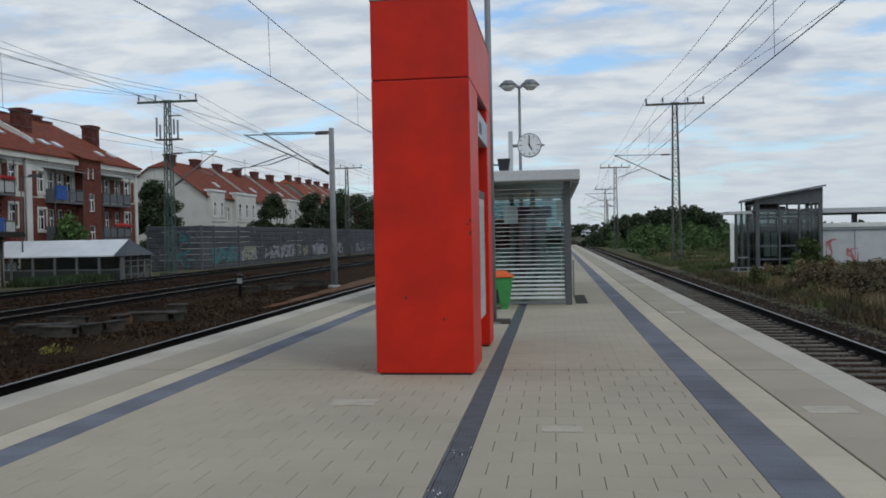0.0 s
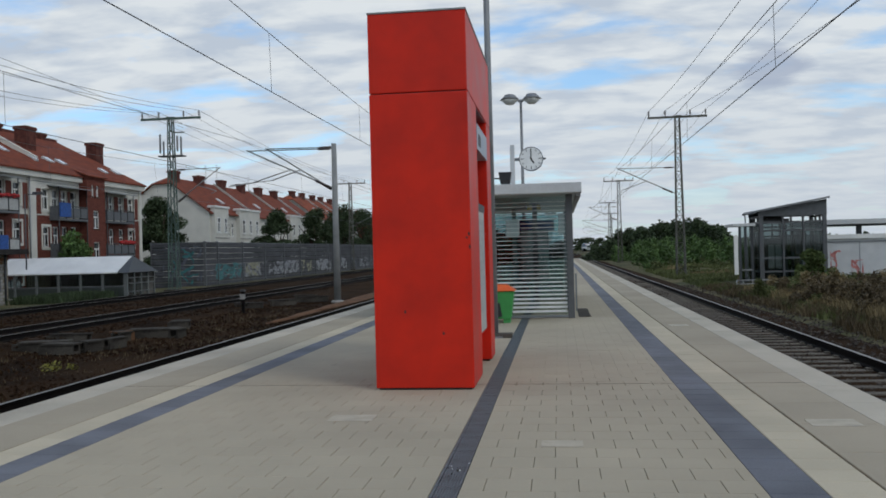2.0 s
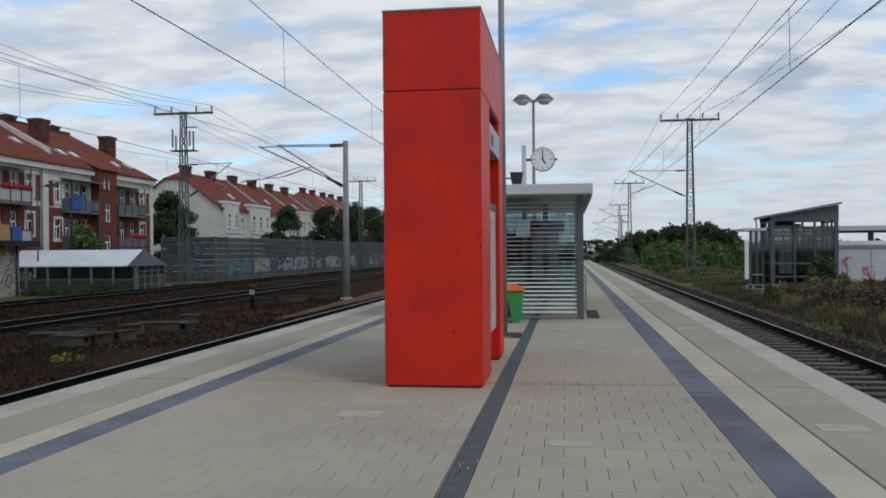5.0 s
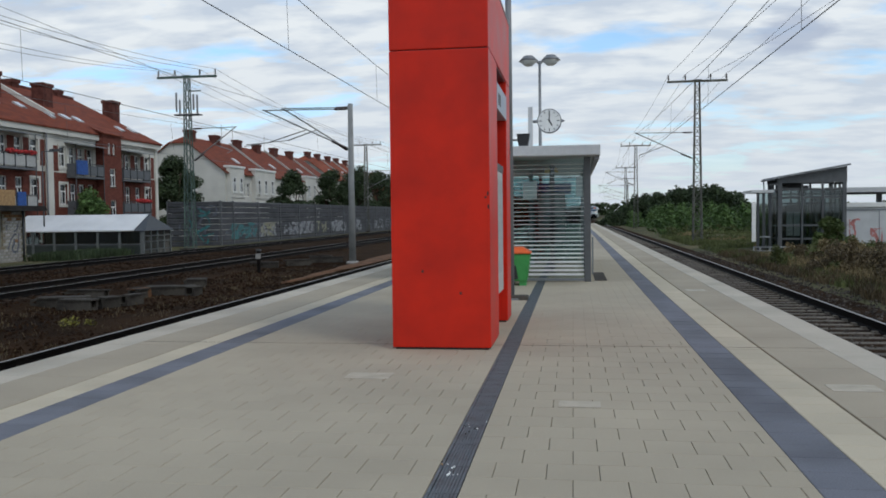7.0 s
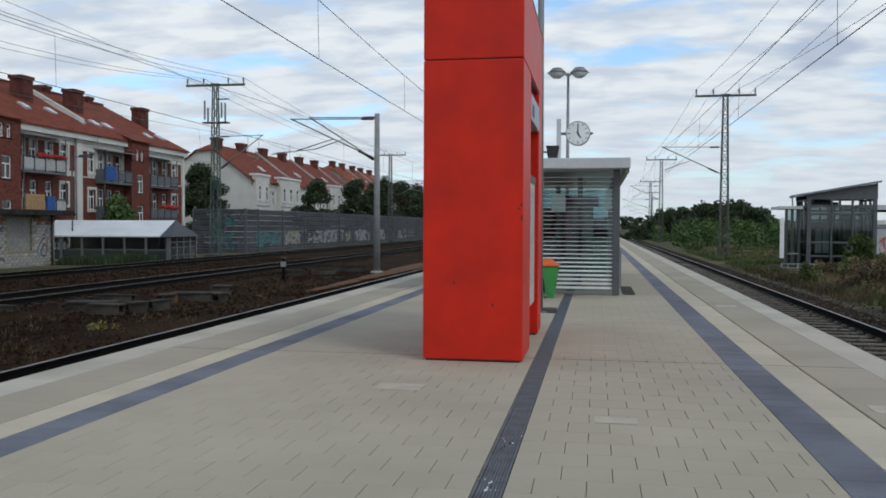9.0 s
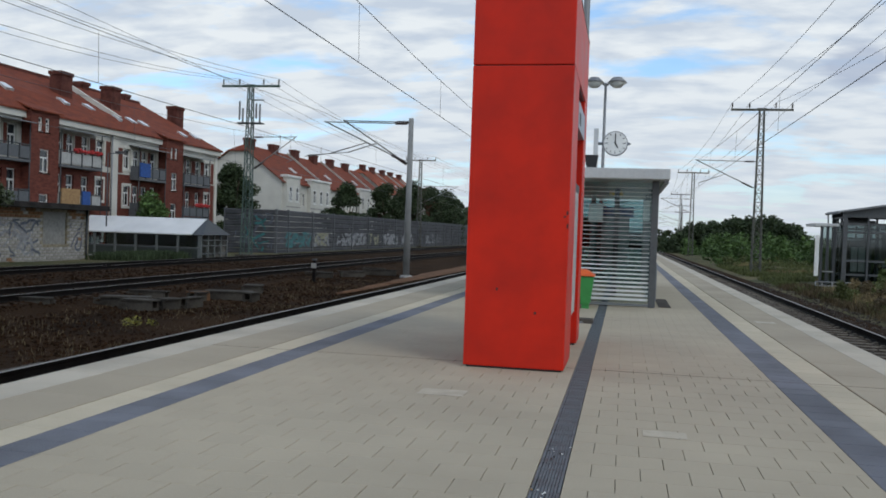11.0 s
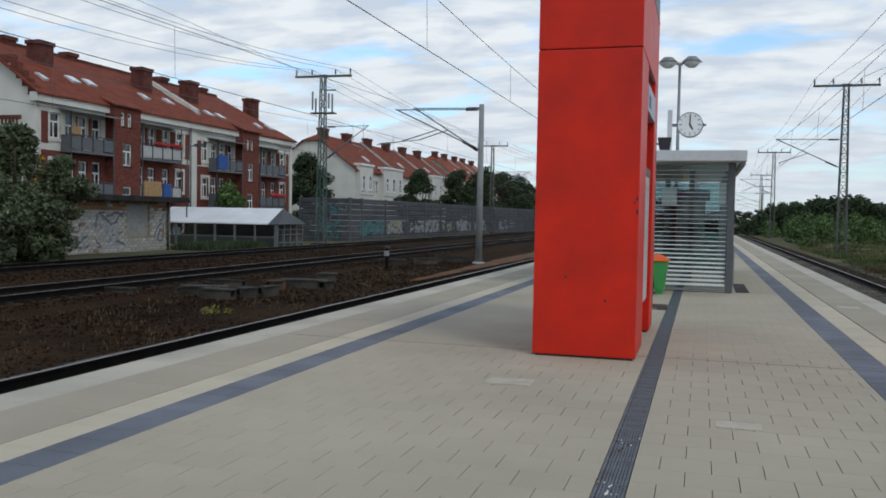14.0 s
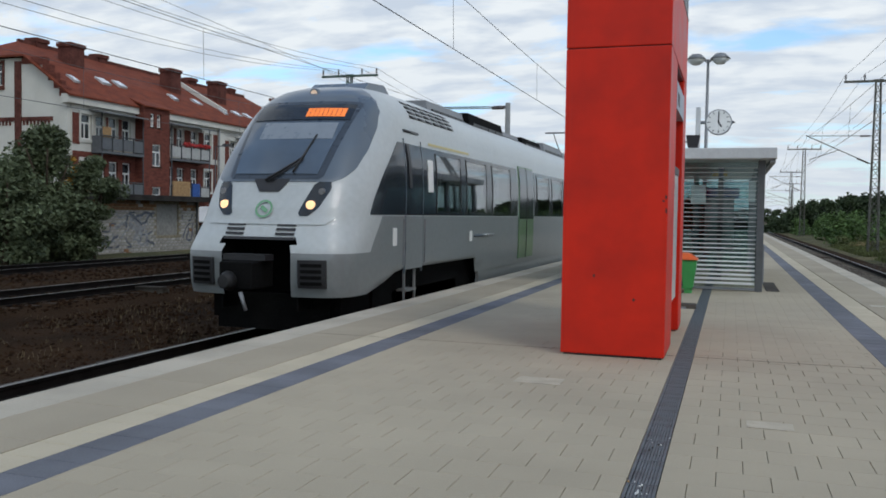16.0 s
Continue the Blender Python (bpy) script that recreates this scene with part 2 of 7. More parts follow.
TILE_FAR = mat("old_roof_tiles", (0.235, 0.066, 0.036), 0.85, vary=0.22, scale=0.8, fine=8, bump=0.4, spec=0.12)
BRICK = mat("red_house_brick", (0.155, 0.052, 0.038), 0.85, vary=0.22, scale=2.5, fine=14, bump=0.35, stretch=(1, 1, 3), dist=0.015, spec=0.12)
BRICK_DARK = mat("dark_chimney_brick", (0.12, 0.046, 0.036), 0.9, vary=0.25, scale=2, fine=14, bump=0.4, spec=0.12)
PLASTER = mat("pale_plaster", (0.60, 0.585, 0.53), 0.9, vary=0.07, scale=0.6, fine=25, bump=0.12, spec=0.12)
PLASTER_GREY = mat("grey_plaster", (0.38, 0.37, 0.34), 0.9, vary=0.15, scale=0.8, fine=25, bump=0.12, spec=0.12)
TRIMW = mat("white_window_paint", (0.74, 0.74, 0.71), 0.5, vary=0.05)
WINDOW = mat("dark_window_glass", (0.028, 0.034, 0.040), 0.08, vary=0.3, scale=0.7, fine=3, bump=0.0, spec=0.7)
# grey panel, its tone lowered to include the balconies' shadow
BALC = mat("shaded_grey_balcony_panel", (0.105, 0.112, 0.12), 0.6, vary=0.12)
BALC_W = mat("pale_balcony_panel", (0.40, 0.40, 0.385), 0.6, vary=0.1)
FLOWER = mat("red_flowers", (0.45, 0.03, 0.03), 0.8, vary=0.4, scale=10, fine=40)
BLUE_CLOTH = mat("blue_cloth", (0.03, 0.09, 0.30), 0.9, vary=0.2)
TAN = mat("tan_screen", (0.36, 0.22, 0.10), 0.9, vary=0.2)
NOISE_W = mat("grey_noise_wall", (0.082, 0.084, 0.090), 0.7, vary=0.2, scale=1.2, fine=20, bump=0.15, spread=0.10, stretch=(1, 0.5, 1), spec=0.12)
TEAL_P = mat("teal_spray_paint", (0.045, 0.16, 0.165), 0.7, vary=0.3, scale=4)
PALE_P = mat("pale_spray_paint", (0.25, 0.255, 0.265), 0.7, vary=0.3, scale=4)
DARK_P = mat("dark_spray_paint", (0.10, 0.11, 0.135), 0.7, vary=0.3, scale=4)
RED_P = mat("red_spray_paint", (0.52, 0.19, 0.17), 0.7, vary=0.25, scale=4)
WHITE_BRICK = mat("whitewashed_brick", (0.43, 0.42, 0.40), 0.9, vary=0.3, scale=1.5, fine=30, bump=0.3, spread=0.2, tint=(0.20, 0.18, 0.15), spec=0.12)
ORANGE_BRICK = mat("bare_orange_brick", (0.25, 0.135, 0.075), 0.9, vary=0.3, scale=2, fine=30, bump=0.3, spread=0.2, spec=0.12)
TAR = mat("tar_roof_felt", (0.035, 0.032, 0.03), 0.9, vary=0.3, scale=2, spec=0.12)
BARK = mat("bark", (0.07, 0.052, 0.038), 0.95, vary=0.3, scale=6, fine=40, bump=0.6, spec=0.12)


def leaf(name, color, spread=0.45):
    m = mat(name, color, 0.6, vary=0.25, scale=0.8, fine=10, bump=0.0, spread=spread, island=True)
    m.node_tree.nodes["Principled BSDF"].inputs["Specular IOR Level"].default_value = 0.15
    return m


LEAF = leaf("dark_green_leaves", (0.050, 0.072, 0.034))
LEAF2 = leaf("mid_green_leaves", (0.085, 0.142, 0.045))
LEAF3 = leaf("light_green_leaves", (0.11, 0.148, 0.05))
LEAF_B = leaf("bush_leaves", (0.095, 0.118, 0.062), 0.3)
LEAF_Y = leaf("yellow_leaves", (0.36, 0.20, 0.03))
GRASS = leaf("green_grass", (0.105, 0.122, 0.045))
DRY = leaf("dry_grass", (0.235, 0.180, 0.092))
BROWN = leaf("brown_weeds", (0.105, 0.080, 0.045))


# ---- mesh helpers ----
def box(bm, x0, x1, y0, y1, z0, z1, bevel=0.0, m=None, mi=0):
    vs = [bm.verts.new((x, y, z)) for z in (z0, z1) for y in (y0, y1) for x in (x0, x1)]
    fs = [bm.faces.new([vs[i] for i in q]) for q in ((0, 2, 3, 1), (4, 5, 7, 6), (0, 1, 5, 4), (2, 6, 7, 3), (0, 4, 6, 2), (1, 3, 7, 5))]
    for f in fs:
        f.material_index = mi
    if m is not None:
        bmesh.ops.transform(bm, matrix=m, verts=vs)
    if bevel:
        es = list({e for f in fs for e in f.edges})
        bmesh.ops.bevel(bm, geom=es, offset=bevel, segments=2, affect="EDGES", profile=0.6)
    return vs


def tube(bm, p0, p1, r0, r1=None, seg=8, cap=True):
    """A tapered round bar from p0 to p1."""
    p0, p1 = Vector(p0), Vector(p1)
    r1 = r0 if r1 is None else r1
    q = (p1 - p0).to_track_quat("Z", "Y")
    rings = []
    for p, r in ((p0, r0), (p1, r1)):
        rings.append([bm.verts.new(p + q @ Vector((r * math.cos(2 * math.pi * i / seg), r * math.sin(2 * math.pi * i / seg), 0))) for i in range(seg)])
    for i in range(seg):
        j = (i + 1) % seg
        f = bm.faces.new((rings[0][i], rings[0][j], rings[1][j], rings[1][i]))
        f.smooth = True
    if cap:
        bm.faces.new(rings[0][::-1])
        bm.faces.new(rings[1])


def beam(bm, p0, p1, w, h=None):
    """A square bar from p0 to p1."""
    p0, p1 = Vector(p0), Vector(p1)
    h = w if h is None else h
    q = (p1 - p0).to_track_quat("Z", "Y")
    L = (p1 - p0).length
    box(bm, -w / 2, w / 2, -h / 2, h / 2, 0, L, m=Matrix.Translation(p0) @ q.to_matrix().to_4x4())


def prism(bm, pts, axis, a, b):
    """A flat outline pushed from a to b along an axis; pts are the other two coordinates in x, y, z order."""
    def at(p, v):
        c = list(p)
        c.insert("xyz".index(axis), v)
        return bm.verts.new(c)
    lo, hi = [at(p, a) for p in pts], [at(p, b) for p in pts]
    bm.faces.new(lo[::-1])
    bm.faces.new(hi)
    for i in range(len(pts)):
        j = (i + 1) % len(pts)
        bm.faces.new((lo[i], lo[j], hi[j], hi[i]))
    bmesh.ops.recalc_face_normals(bm, faces=bm.faces)


def mesh(name, bm, *mats):
    me = bpy.data.meshes.new(name)
    bm.normal_update()
    bm.to_mesh(me)
    bm.free()
    for m in mats:
        me.materials.append(m)
    return me


def part(name, bm, material, parent=None, label="", kind=""):
    """One mesh object, under a thing or under a part of it."""
    ob = new(name, mesh(name, bm, *(material if isinstance(material, (list, tuple)) else (material,))))
    if parent:
        ob.parent = parent
    return tagged(ob, label, kind=kind)


def thing(name, label, category, m=None, group="", kind=""):
    ob = new(name)
    ob.empty_display_size = 0.2
    if m is not None:
        ob.matrix_world = m
    return tagged(ob, label, category, group, kind)


def boxed(name, dims, material, parent, label="", bevel=0.0):
    bm = bmesh.new()
    box(bm, *dims, bevel=bevel)
    return part(name, bm, material, parent, label)


def tubed(name, p0, p1, r0, material, parent, r1=None, seg=10, label=""):
    bm = bmesh.new()
    tube(bm, p0, p1, r0, r1, seg)
    return part(name, bm, material, parent, label)


def soup(name, verts, faces, material, label="", category="", parent=None, kind="stuff"):
    me = bpy.data.meshes.new(name)
    me.from_pydata(verts, [], faces)
    for mm in material if isinstance(material, (list, tuple)) else (material,):
        me.materials.append(mm)
    ob = new(name, me)
    if parent:
        ob.parent = parent
    return tagged(ob, label, category, kind=kind)


def holed(bm, u0, u1, v0, v1, d0, d1, holes, put, mi=0):
    """A wall sheet with thickness and openings. put(u, v, d) gives the place; holes are (u0, u1, v0, v1)."""
    us = sorted({u0, u1, *[h[0] for h in holes], *[h[1] for h in holes]})
    vs = sorted({v0, v1, *[h[2] for h in holes], *[h[3] for h in holes]})
    for a, b in zip(us, us[1:]):
        for c, d in zip(vs, vs[1:]):
            mu, mv = (a + b) / 2, (c + d) / 2
            if any(h[0] < mu < h[1] and h[2] < mv < h[3] for h in holes):
                continue
            p = [bm.verts.new(put(u, v, w)) for w in (d0, d1) for v in (c, d) for u in (a, b)]
            for q in ((0, 2, 3, 1), (4, 5, 7, 6), (0, 1, 5, 4), (2, 6, 7, 3), (0, 4, 6, 2), (1, 3, 7, 5)):
                bm.faces.new([p[i] for i in q]).material_index = mi


RND = random.Random(7)


# ---- lines of the tracks ----
def curve_at(keys, y):
    """A smooth line through (y, x) knots."""
    if y <= keys[0][0]:
        return keys[0][1]
    for i in range(len(keys) - 1):
        (a, xa), (b, xb) = keys[i], keys[i + 1]
        if y <= b:
            t = (y - a) / (b - a)
            sa = 0 if i == 0 else (xb - keys[i - 1][1]) / (b - keys[i - 1][0])
            sb = (xb - xa) / (b - a) if i + 2 >= len(keys) else (keys[i + 2][1] - xa) / (keys[i + 2][0] - a)
            h = b - a
            return ((2 * t ** 3 - 3 * t ** 2 + 1) * xa + (t ** 3 - 2 * t ** 2 + t) * h * sa
                    + (-2 * t ** 3 + 3 * t ** 2) * xb + (t ** 3 - t ** 2) * h * sb)
    (a, xa), (b, xb) = keys[-2], keys[-1]
    return xb + (y - b) * (xb - xa) / (b - a)


NEAR_LEFT = [(125, -6.95), (160, -5.5), (200, -1.2), (240, 3.0), (280, 6.1), (320, 7.5), (357, 8.8), (443, 12.5), (512, 16.0), (564, 19.5), (680, 30.0)]
RIGHT = [(125, 4.95), (160, 5.1), (200, 6.2), (240, 8.4), (280, 10.4), (320, 11.6), (357, 12.9), (443, 16.6), (512, 20.1), (564, 23.6), (680, 34.0)]
MIDDLE = [(125, -16.1), (200, -12.0), (280, -4.0), (443, 4.5), (564, 11.5), (680, 22.0)]
FAR = [(125, -23.2), (200, -18.0), (280, -9.0), (443, 0.3), (564, 7.3), (680, 18.0)]
RAIL_Z = -0.55


# ---- ground, tracks, platform ----
EDGE_L, EDGE_R, PLAT_Y0, PLAT_Y1 = -5.30, 3.31, -32.0, 124.0


def build_ground():
    """One sheet to the horizon: ballast bed between the tracks, grassy banks beside them."""
    xs = [-2500, -700, -250, -120, -70, -50, -42, -36, -32, -29.5, -28, -26.5, -25, -23, -21, -19, -17, -15, -13.6, -12.4, -11.2, -10, -9, -8, -7, -6, -5, -3, 0, 2, 4, 6, 7.2, 8, 9, 10.5, 12, 14, 17, 20, 26, 34, 50, 90, 200, 600, 2500]
    ys = [-900, -200, -60, -30, -15] + list(np.arange(-10, 70, 2.5)) + list(np.arange(70, 200, 8)) + [220, 260, 320, 400, 520, 700, 1000, 1600, 3000]

    def z(x, y):
        off = (curve_at(NEAR_LEFT, y) + 6.95) if y > 125 else 0
        u = x - off
        n = noise.noise(Vector((x * 0.35, y * 0.35, 0)))
        if -26 < u < 7.2:
            h = -0.74 + 0.05 * n
            if -13.9 < u < -8.4:
                h -= 0.16
        elif u >= 7.2:
            k = min(1, (u - 7.2) / 6)
            h = -0.80 + 0.30 * k + 0.10 * n * k
            if u > 12:
                h += 0.20 * noise.noise(Vector((x * 0.15, y * 0.15, 3)))
        else:
            k = min(1, (-26 - u) / 5)
            h = -0.74 - 0.12 * k + 0.10 * n * k
        return h
    verts = [(x, float(y), z(x, float(y))) for y in ys for x in xs]
    nx = len(xs)
    faces, mi = [], []
    for j in range(len(ys) - 1):
        for i in range(nx - 1):
            faces.append((j * nx + i, j * nx + i + 1, (j + 1) * nx + i + 1, (j + 1) * nx + i))
            u = (xs[i] + xs[i + 1]) / 2
            mi.append(0 if -26 < u < 7.2 else 1)
    me = bpy.data.meshes.new("ground")
    me.from_pydata(verts, [], faces)
    me.materials.append(BALLAST)
    me.materials.append(EARTH)
    for p, i in zip(me.polygons, mi):
        p.material_index = i
        p.use_smooth = True
    tagged(new("ground", me), "brown ballast and rough grassy earth beside the railway", "ground", kind="structure")


build_ground()


def rail_sweep(line, side, y0, y1, step):
    """The head, web and foot of one rail along a line."""
    prof = [(-0.075, -0.19), (0.075, -0.19), (0.075, -0.165), (0.016, -0.14), (0.016, -0.045), (0.036, -0.035), (0.036, 0), (-0.036, 0), (-0.036, -0.035), (-0.016, -0.045), (-0.016, -0.14), (-0.075, -0.165)]
    bm = bmesh.new()
    prev = None
    for y in np.arange(y0, y1 + 0.1, step):
        ring = [bm.verts.new((curve_at(line, y) + side * 0.755 + a, y, RAIL_Z + b)) for a, b in prof]
        if prev:
            for i in range(12):
                j = (i + 1) % 12
                bm.faces.new((prev[i], prev[j], ring[j], ring[i])).material_index = 0 if i == 6 else 1
        prev = ring
    bmesh.ops.recalc_face_normals(bm, faces=bm.faces)
    return bm


def sleeper_mesh(material):
    bm = bmesh.new()
    pts = [(-0.13, 0), (0.13, 0), (0.11, 0.13), (-0.11, 0.13)]
    prism(bm, pts, "x", -1.28, 1.28)
    for s in (-1, 1):
        box(bm, s * 0.755 - 0.17, s * 0.755 - 0.085, -0.07, 0.07, 0.13, 0.165)
        box(bm, s * 0.755 + 0.085, s * 0.755 + 0.17, -0.07, 0.07, 0.13, 0.165)
    return mesh("sleeper", bm, material)


def build_tracks():
    for n, (line, label, a, b) in enumerate(((RIGHT, "railway track on concrete sleepers beside the platform", 2, 62),
                                             ([(y, x - 0.13) for y, x in NEAR_LEFT], "railway track with dark rails below the platform edge", 4, 34),
                                             (MIDDLE, "railway track with worn rails on brown ballast", 14, 62),
                                             (FAR, "railway track in front of the noise barrier", 18, 70))):
        timber = SLEEPER if line is RIGHT else SLEEPER_OLD
        sl = sleeper_mesh(timber)
        tr = thing(f"railway_track_{n + 1}", label, "railway track", kind="structure")
        for s in (-1, 1):
            part("rail", rail_sweep(line, s, -40, 640, 4.0), (RAIL_TOP, RUST_SHADED), tr)
        for k, y in enumerate(np.arange(a, b, 0.6)):
            ob = new("sleeper", sl)
            ob.parent = tr
            ob.location = (curve_at(line, y) + RND.uniform(-0.01, 0.01), y, RAIL_Z - 0.172 - 0.135)
        verts, faces = [], []
        for y in list(np.arange(-10, a, 0.6)) + list(np.arange(b, 150, 0.6)):
            x, z = curve_at(line, y), RAIL_Z - 0.172
            o = len(verts)
            verts += [(x + sx * 1.28, y + sy * 0.12, z + sz) for sz in (-0.13, 0.0) for sy in (-1, 1) for sx in (-1, 1)]
            faces += [tuple(o + i for i in q) for q in ((4, 5, 7, 6), (0, 1, 5, 4), (2, 6, 7, 3), (0, 4, 6, 2), (1, 3, 7, 5))]
        soup("sleeper_row", verts, faces, timber, "", "", tr)


build_tracks()


def stones(name, count, area, size, material, label):
    """Loose broken stones, each a small uneven lump."""
    base = [(1, 0, 0), (-1, 0, 0), (0, 1, 0), (0, -1, 0), (0, 0, 1), (0, 0, -0.7)]
    tri = [(0, 2, 4), (2, 1, 4), (1, 3, 4), (3, 0, 4), (2, 0, 5), (1, 2, 5), (3, 1, 5), (0, 3, 5)]
    verts, faces = [], []
    for _ in range(count):
        x, y, z = area()
        s = size * RND.uniform(0.5, 1.3)
        a = RND.uniform(0, 6.28)
        o = len(verts)
        for p in base:
            k = s * RND.uniform(0.6, 1.2)
            px, py = p[0] * k + p[1] * k * 0.3, p[1] * k
            verts.append((x + px * math.cos(a) - py * math.sin(a), y + px * math.sin(a) + py * math.cos(a), z + p[2] * k * 0.75))
        faces += [tuple(o + i for i in t) for t in tri]
    soup(name, verts, faces, material, label, "ballast")


def left_bed():
    y = 6 + 40 * RND.random() ** 1.5
    x = RND.uniform(-14.5, -7.9)
    return x, y, -0.74 - (0.16 if -13.9 < x < -8.4 else 0) + 0.01


def left_tracks():
    return RND.uniform(-25.5, -14.5), 14 + 42 * RND.random() ** 1.3, -0.73


def right_bed():
    y = 6 + 44 * RND.random() ** 1.5
    return RND.uniform(3.6, 7.7), y, -0.74


stones("ballast_stones", 9000, left_bed, 0.045, STONE, "loose brown ballast stones between the tracks")
stones("ballast_stones", 6000, left_tracks, 0.06, STONE, "brown ballast stones round the sleepers of the far tracks")
stones("ballast_stones", 6000, right_bed, 0.042, mat("grey_ballast_stone", (0.075, 0.064, 0.054), 0.95, vary=0.3, scale=4, fine=40, bump=0.4, spread=0.45, island=True, spec=0.12), "grey ballast stones round the sleepers")

# x bands across the platform: left edge to right edge
BANDS = [
    ("edge", EDGE_L, -4.86, EDGE, 1.0), ("slab", -4.86, -4.18, SLAB, 1.0), ("cream", -4.17, -3.87, CREAM, 0.3), ("blue", -3.87, -3.55, BLUEGREY, 0.3),
    ("blue", 1.53, 1.88, BLUEGREY, 0.3), ("cream", 1.88, 2.235, CREAM, 0.3), ("slab", 2.25, 2.90, SLAB, 1.0), ("edge", 2.90, EDGE_R, EDGE, 1.0)]
DRAIN_X0, DRAIN_X1 = -0.53, -0.35


def build_platform():
    pl = thing("platform", "island platform paved with pale beige concrete pavers", "platform", kind="structure")
    bm = bmesh.new()
    prism(bm, [(EDGE_L + 0.22, -1.2), (EDGE_R - 0.22, -1.2), (EDGE_R - 0.22, -0.16), (EDGE_R, -0.16), (EDGE_R, -0.062), (EDGE_L, -0.062), (EDGE_L, -0.16), (EDGE_L + 0.22, -0.16)], "y", PLAT_Y0, PLAT_Y1)
    part("platform_body", bm, (JOINT,), pl, "concrete platform body with a dark recess under the edge")
    # far and rear paving in long runs
    for a, b in ((PLAT_Y0, 1.5), (36.0, PLAT_Y1)):
        bm = bmesh.new()
        box(bm, -3.548, 1.528, a, b, -0.06, 0)
        part("paving_field", bm, SLAB, pl)
    for nm, x0, x1, m, L in BANDS:
        for a, b in ((PLAT_Y0, 1.5), (36.0, PLAT_Y1)):
            bm = bmesh.new()
            box(bm, x0 + 0.002, x1 - 0.002, a, b, -0.06, 0)
            part(nm + "_strip", bm, m, pl)
    return pl


platform = build_platform()


PRINT = mat("faded_print", (0.36, 0.36, 0.36), 0.6)
CASE = mat("beige_grey_case", (0.44, 0.43, 0.40), 0.5, vary=0.06)


def red_portal():
    """The red information portal: two legs under a lintel, with a panel and a sign between them."""
    p = thing("information_portal", "tall red enamelled steel portal standing on the platform", "information pillar", pose(-1.175, 9.35, 0))
    W, D, H = 0.545, 3.10, 4.15
    def shell(name, x0, x1, y0, y1, z0, z1, label=""):
        bm = bmesh.new()
        box(bm, x0, x1, y0, y1, z0, z1, bevel=0.012)
        return part(name, bm, RED, p, label)
    shell("front_leg", -W, W, 0, 1.02, 0.022, 3.262, "red front leg with scuffs")
    shell("rear_leg", -W, W, 2.46, D, 0.022, 3.262)
    shell("lintel", -W, W, 0, D, 3.272, H, "red top panel")
    boxed("joint_line", (-W + 0.02, W - 0.02, 0.02, D - 0.02, 3.255, 3.28), RED_DARK, p)
    boxed("plinth", (-W + 0.03, W - 0.03, 0.03, 1.0, 0, 0.03), BLACK, p)
    boxed("plinth", (-W + 0.03, W - 0.03, 2.48, D - 0.03, 0, 0.03), BLACK, p)
    boxed("inner_wall", (-0.30, 0.30, 1.02, 2.46, 0.35, 2.12), RED, p)
    boxed("inner_post", (-0.42, 0.42, 2.28, 2.46, 0.012, 3.25), RED, p)
    boxed("top_cap", (-W - 0.006, W + 0.006, -0.006, D + 0.006, H, H + 0.018), GALV, p)
    for s in (-1, 1):
        a, b = sorted((s * 0.30, s * 0.532))
        case = boxed("display_case", (a, b, 1.06, 1.92, 0.50, 2.0), CASE, p, "pale grey timetable case", 0.008)
        boxed("notice", (s * 0.534 - 0.003, s * 0.534 + 0.003, 1.14, 1.84, 0.75, 1.90), BALC_W, case)
        boxed("case_cap", (a - 0.006, b + 0.006, 1.04, 1.94, 2.0, 2.09), BLACK, case, "black cap of the case")
        for k in range(9):
            bm = bmesh.new()
            box(bm, s * 0.538 - 0.002, s * 0.538 + 0.002, 1.16, 1.16 + RND.uniform(0.4, 0.64), 1.84 - k * 0.095, 1.854 - k * 0.095)
            part("printed_line", bm, PRINT, case)
    sg = boxed("sign", (-W - 0.004, W + 0.004, 1.02, 2.46, 2.74, 3.05), mat("pale_blue_sign", (0.32, 0.36, 0.43), 0.45, vary=0.05), p, "pale blue-grey station sign")
    boxed("sign_bar", (W + 0.004, W + 0.008, 1.2, 1.5, 2.80, 2.94), STEEL_DARK, sg)
    # scuffs on the front
    for x, z, w, h in ((0.525, 1.70, 0.012, 0.025), (0.53, 1.56, 0.012, 0.03), (-0.20, 0.86, 0.014, 0.02), (0.22, 0.62, 0.016, 0.018), (0.50, 1.66, 0.014, 0.012)):
        bm = bmesh.new()
        bmesh.ops.create_circle(bm, cap_ends=True, radius=1, segments=9, matrix=Matrix.Translation((x, -0.002, z)) @ Matrix.Rotation(radians(90), 4, "X") @ Matrix.Diagonal((w, h, 1, 1)))
        part("scuff", bm, RED_DARK, p)
    return p


red_portal()


PANE_TEAL = glass("green_tinted_glass", (0.58, 0.70, 0.71), 0.03, 0.97)


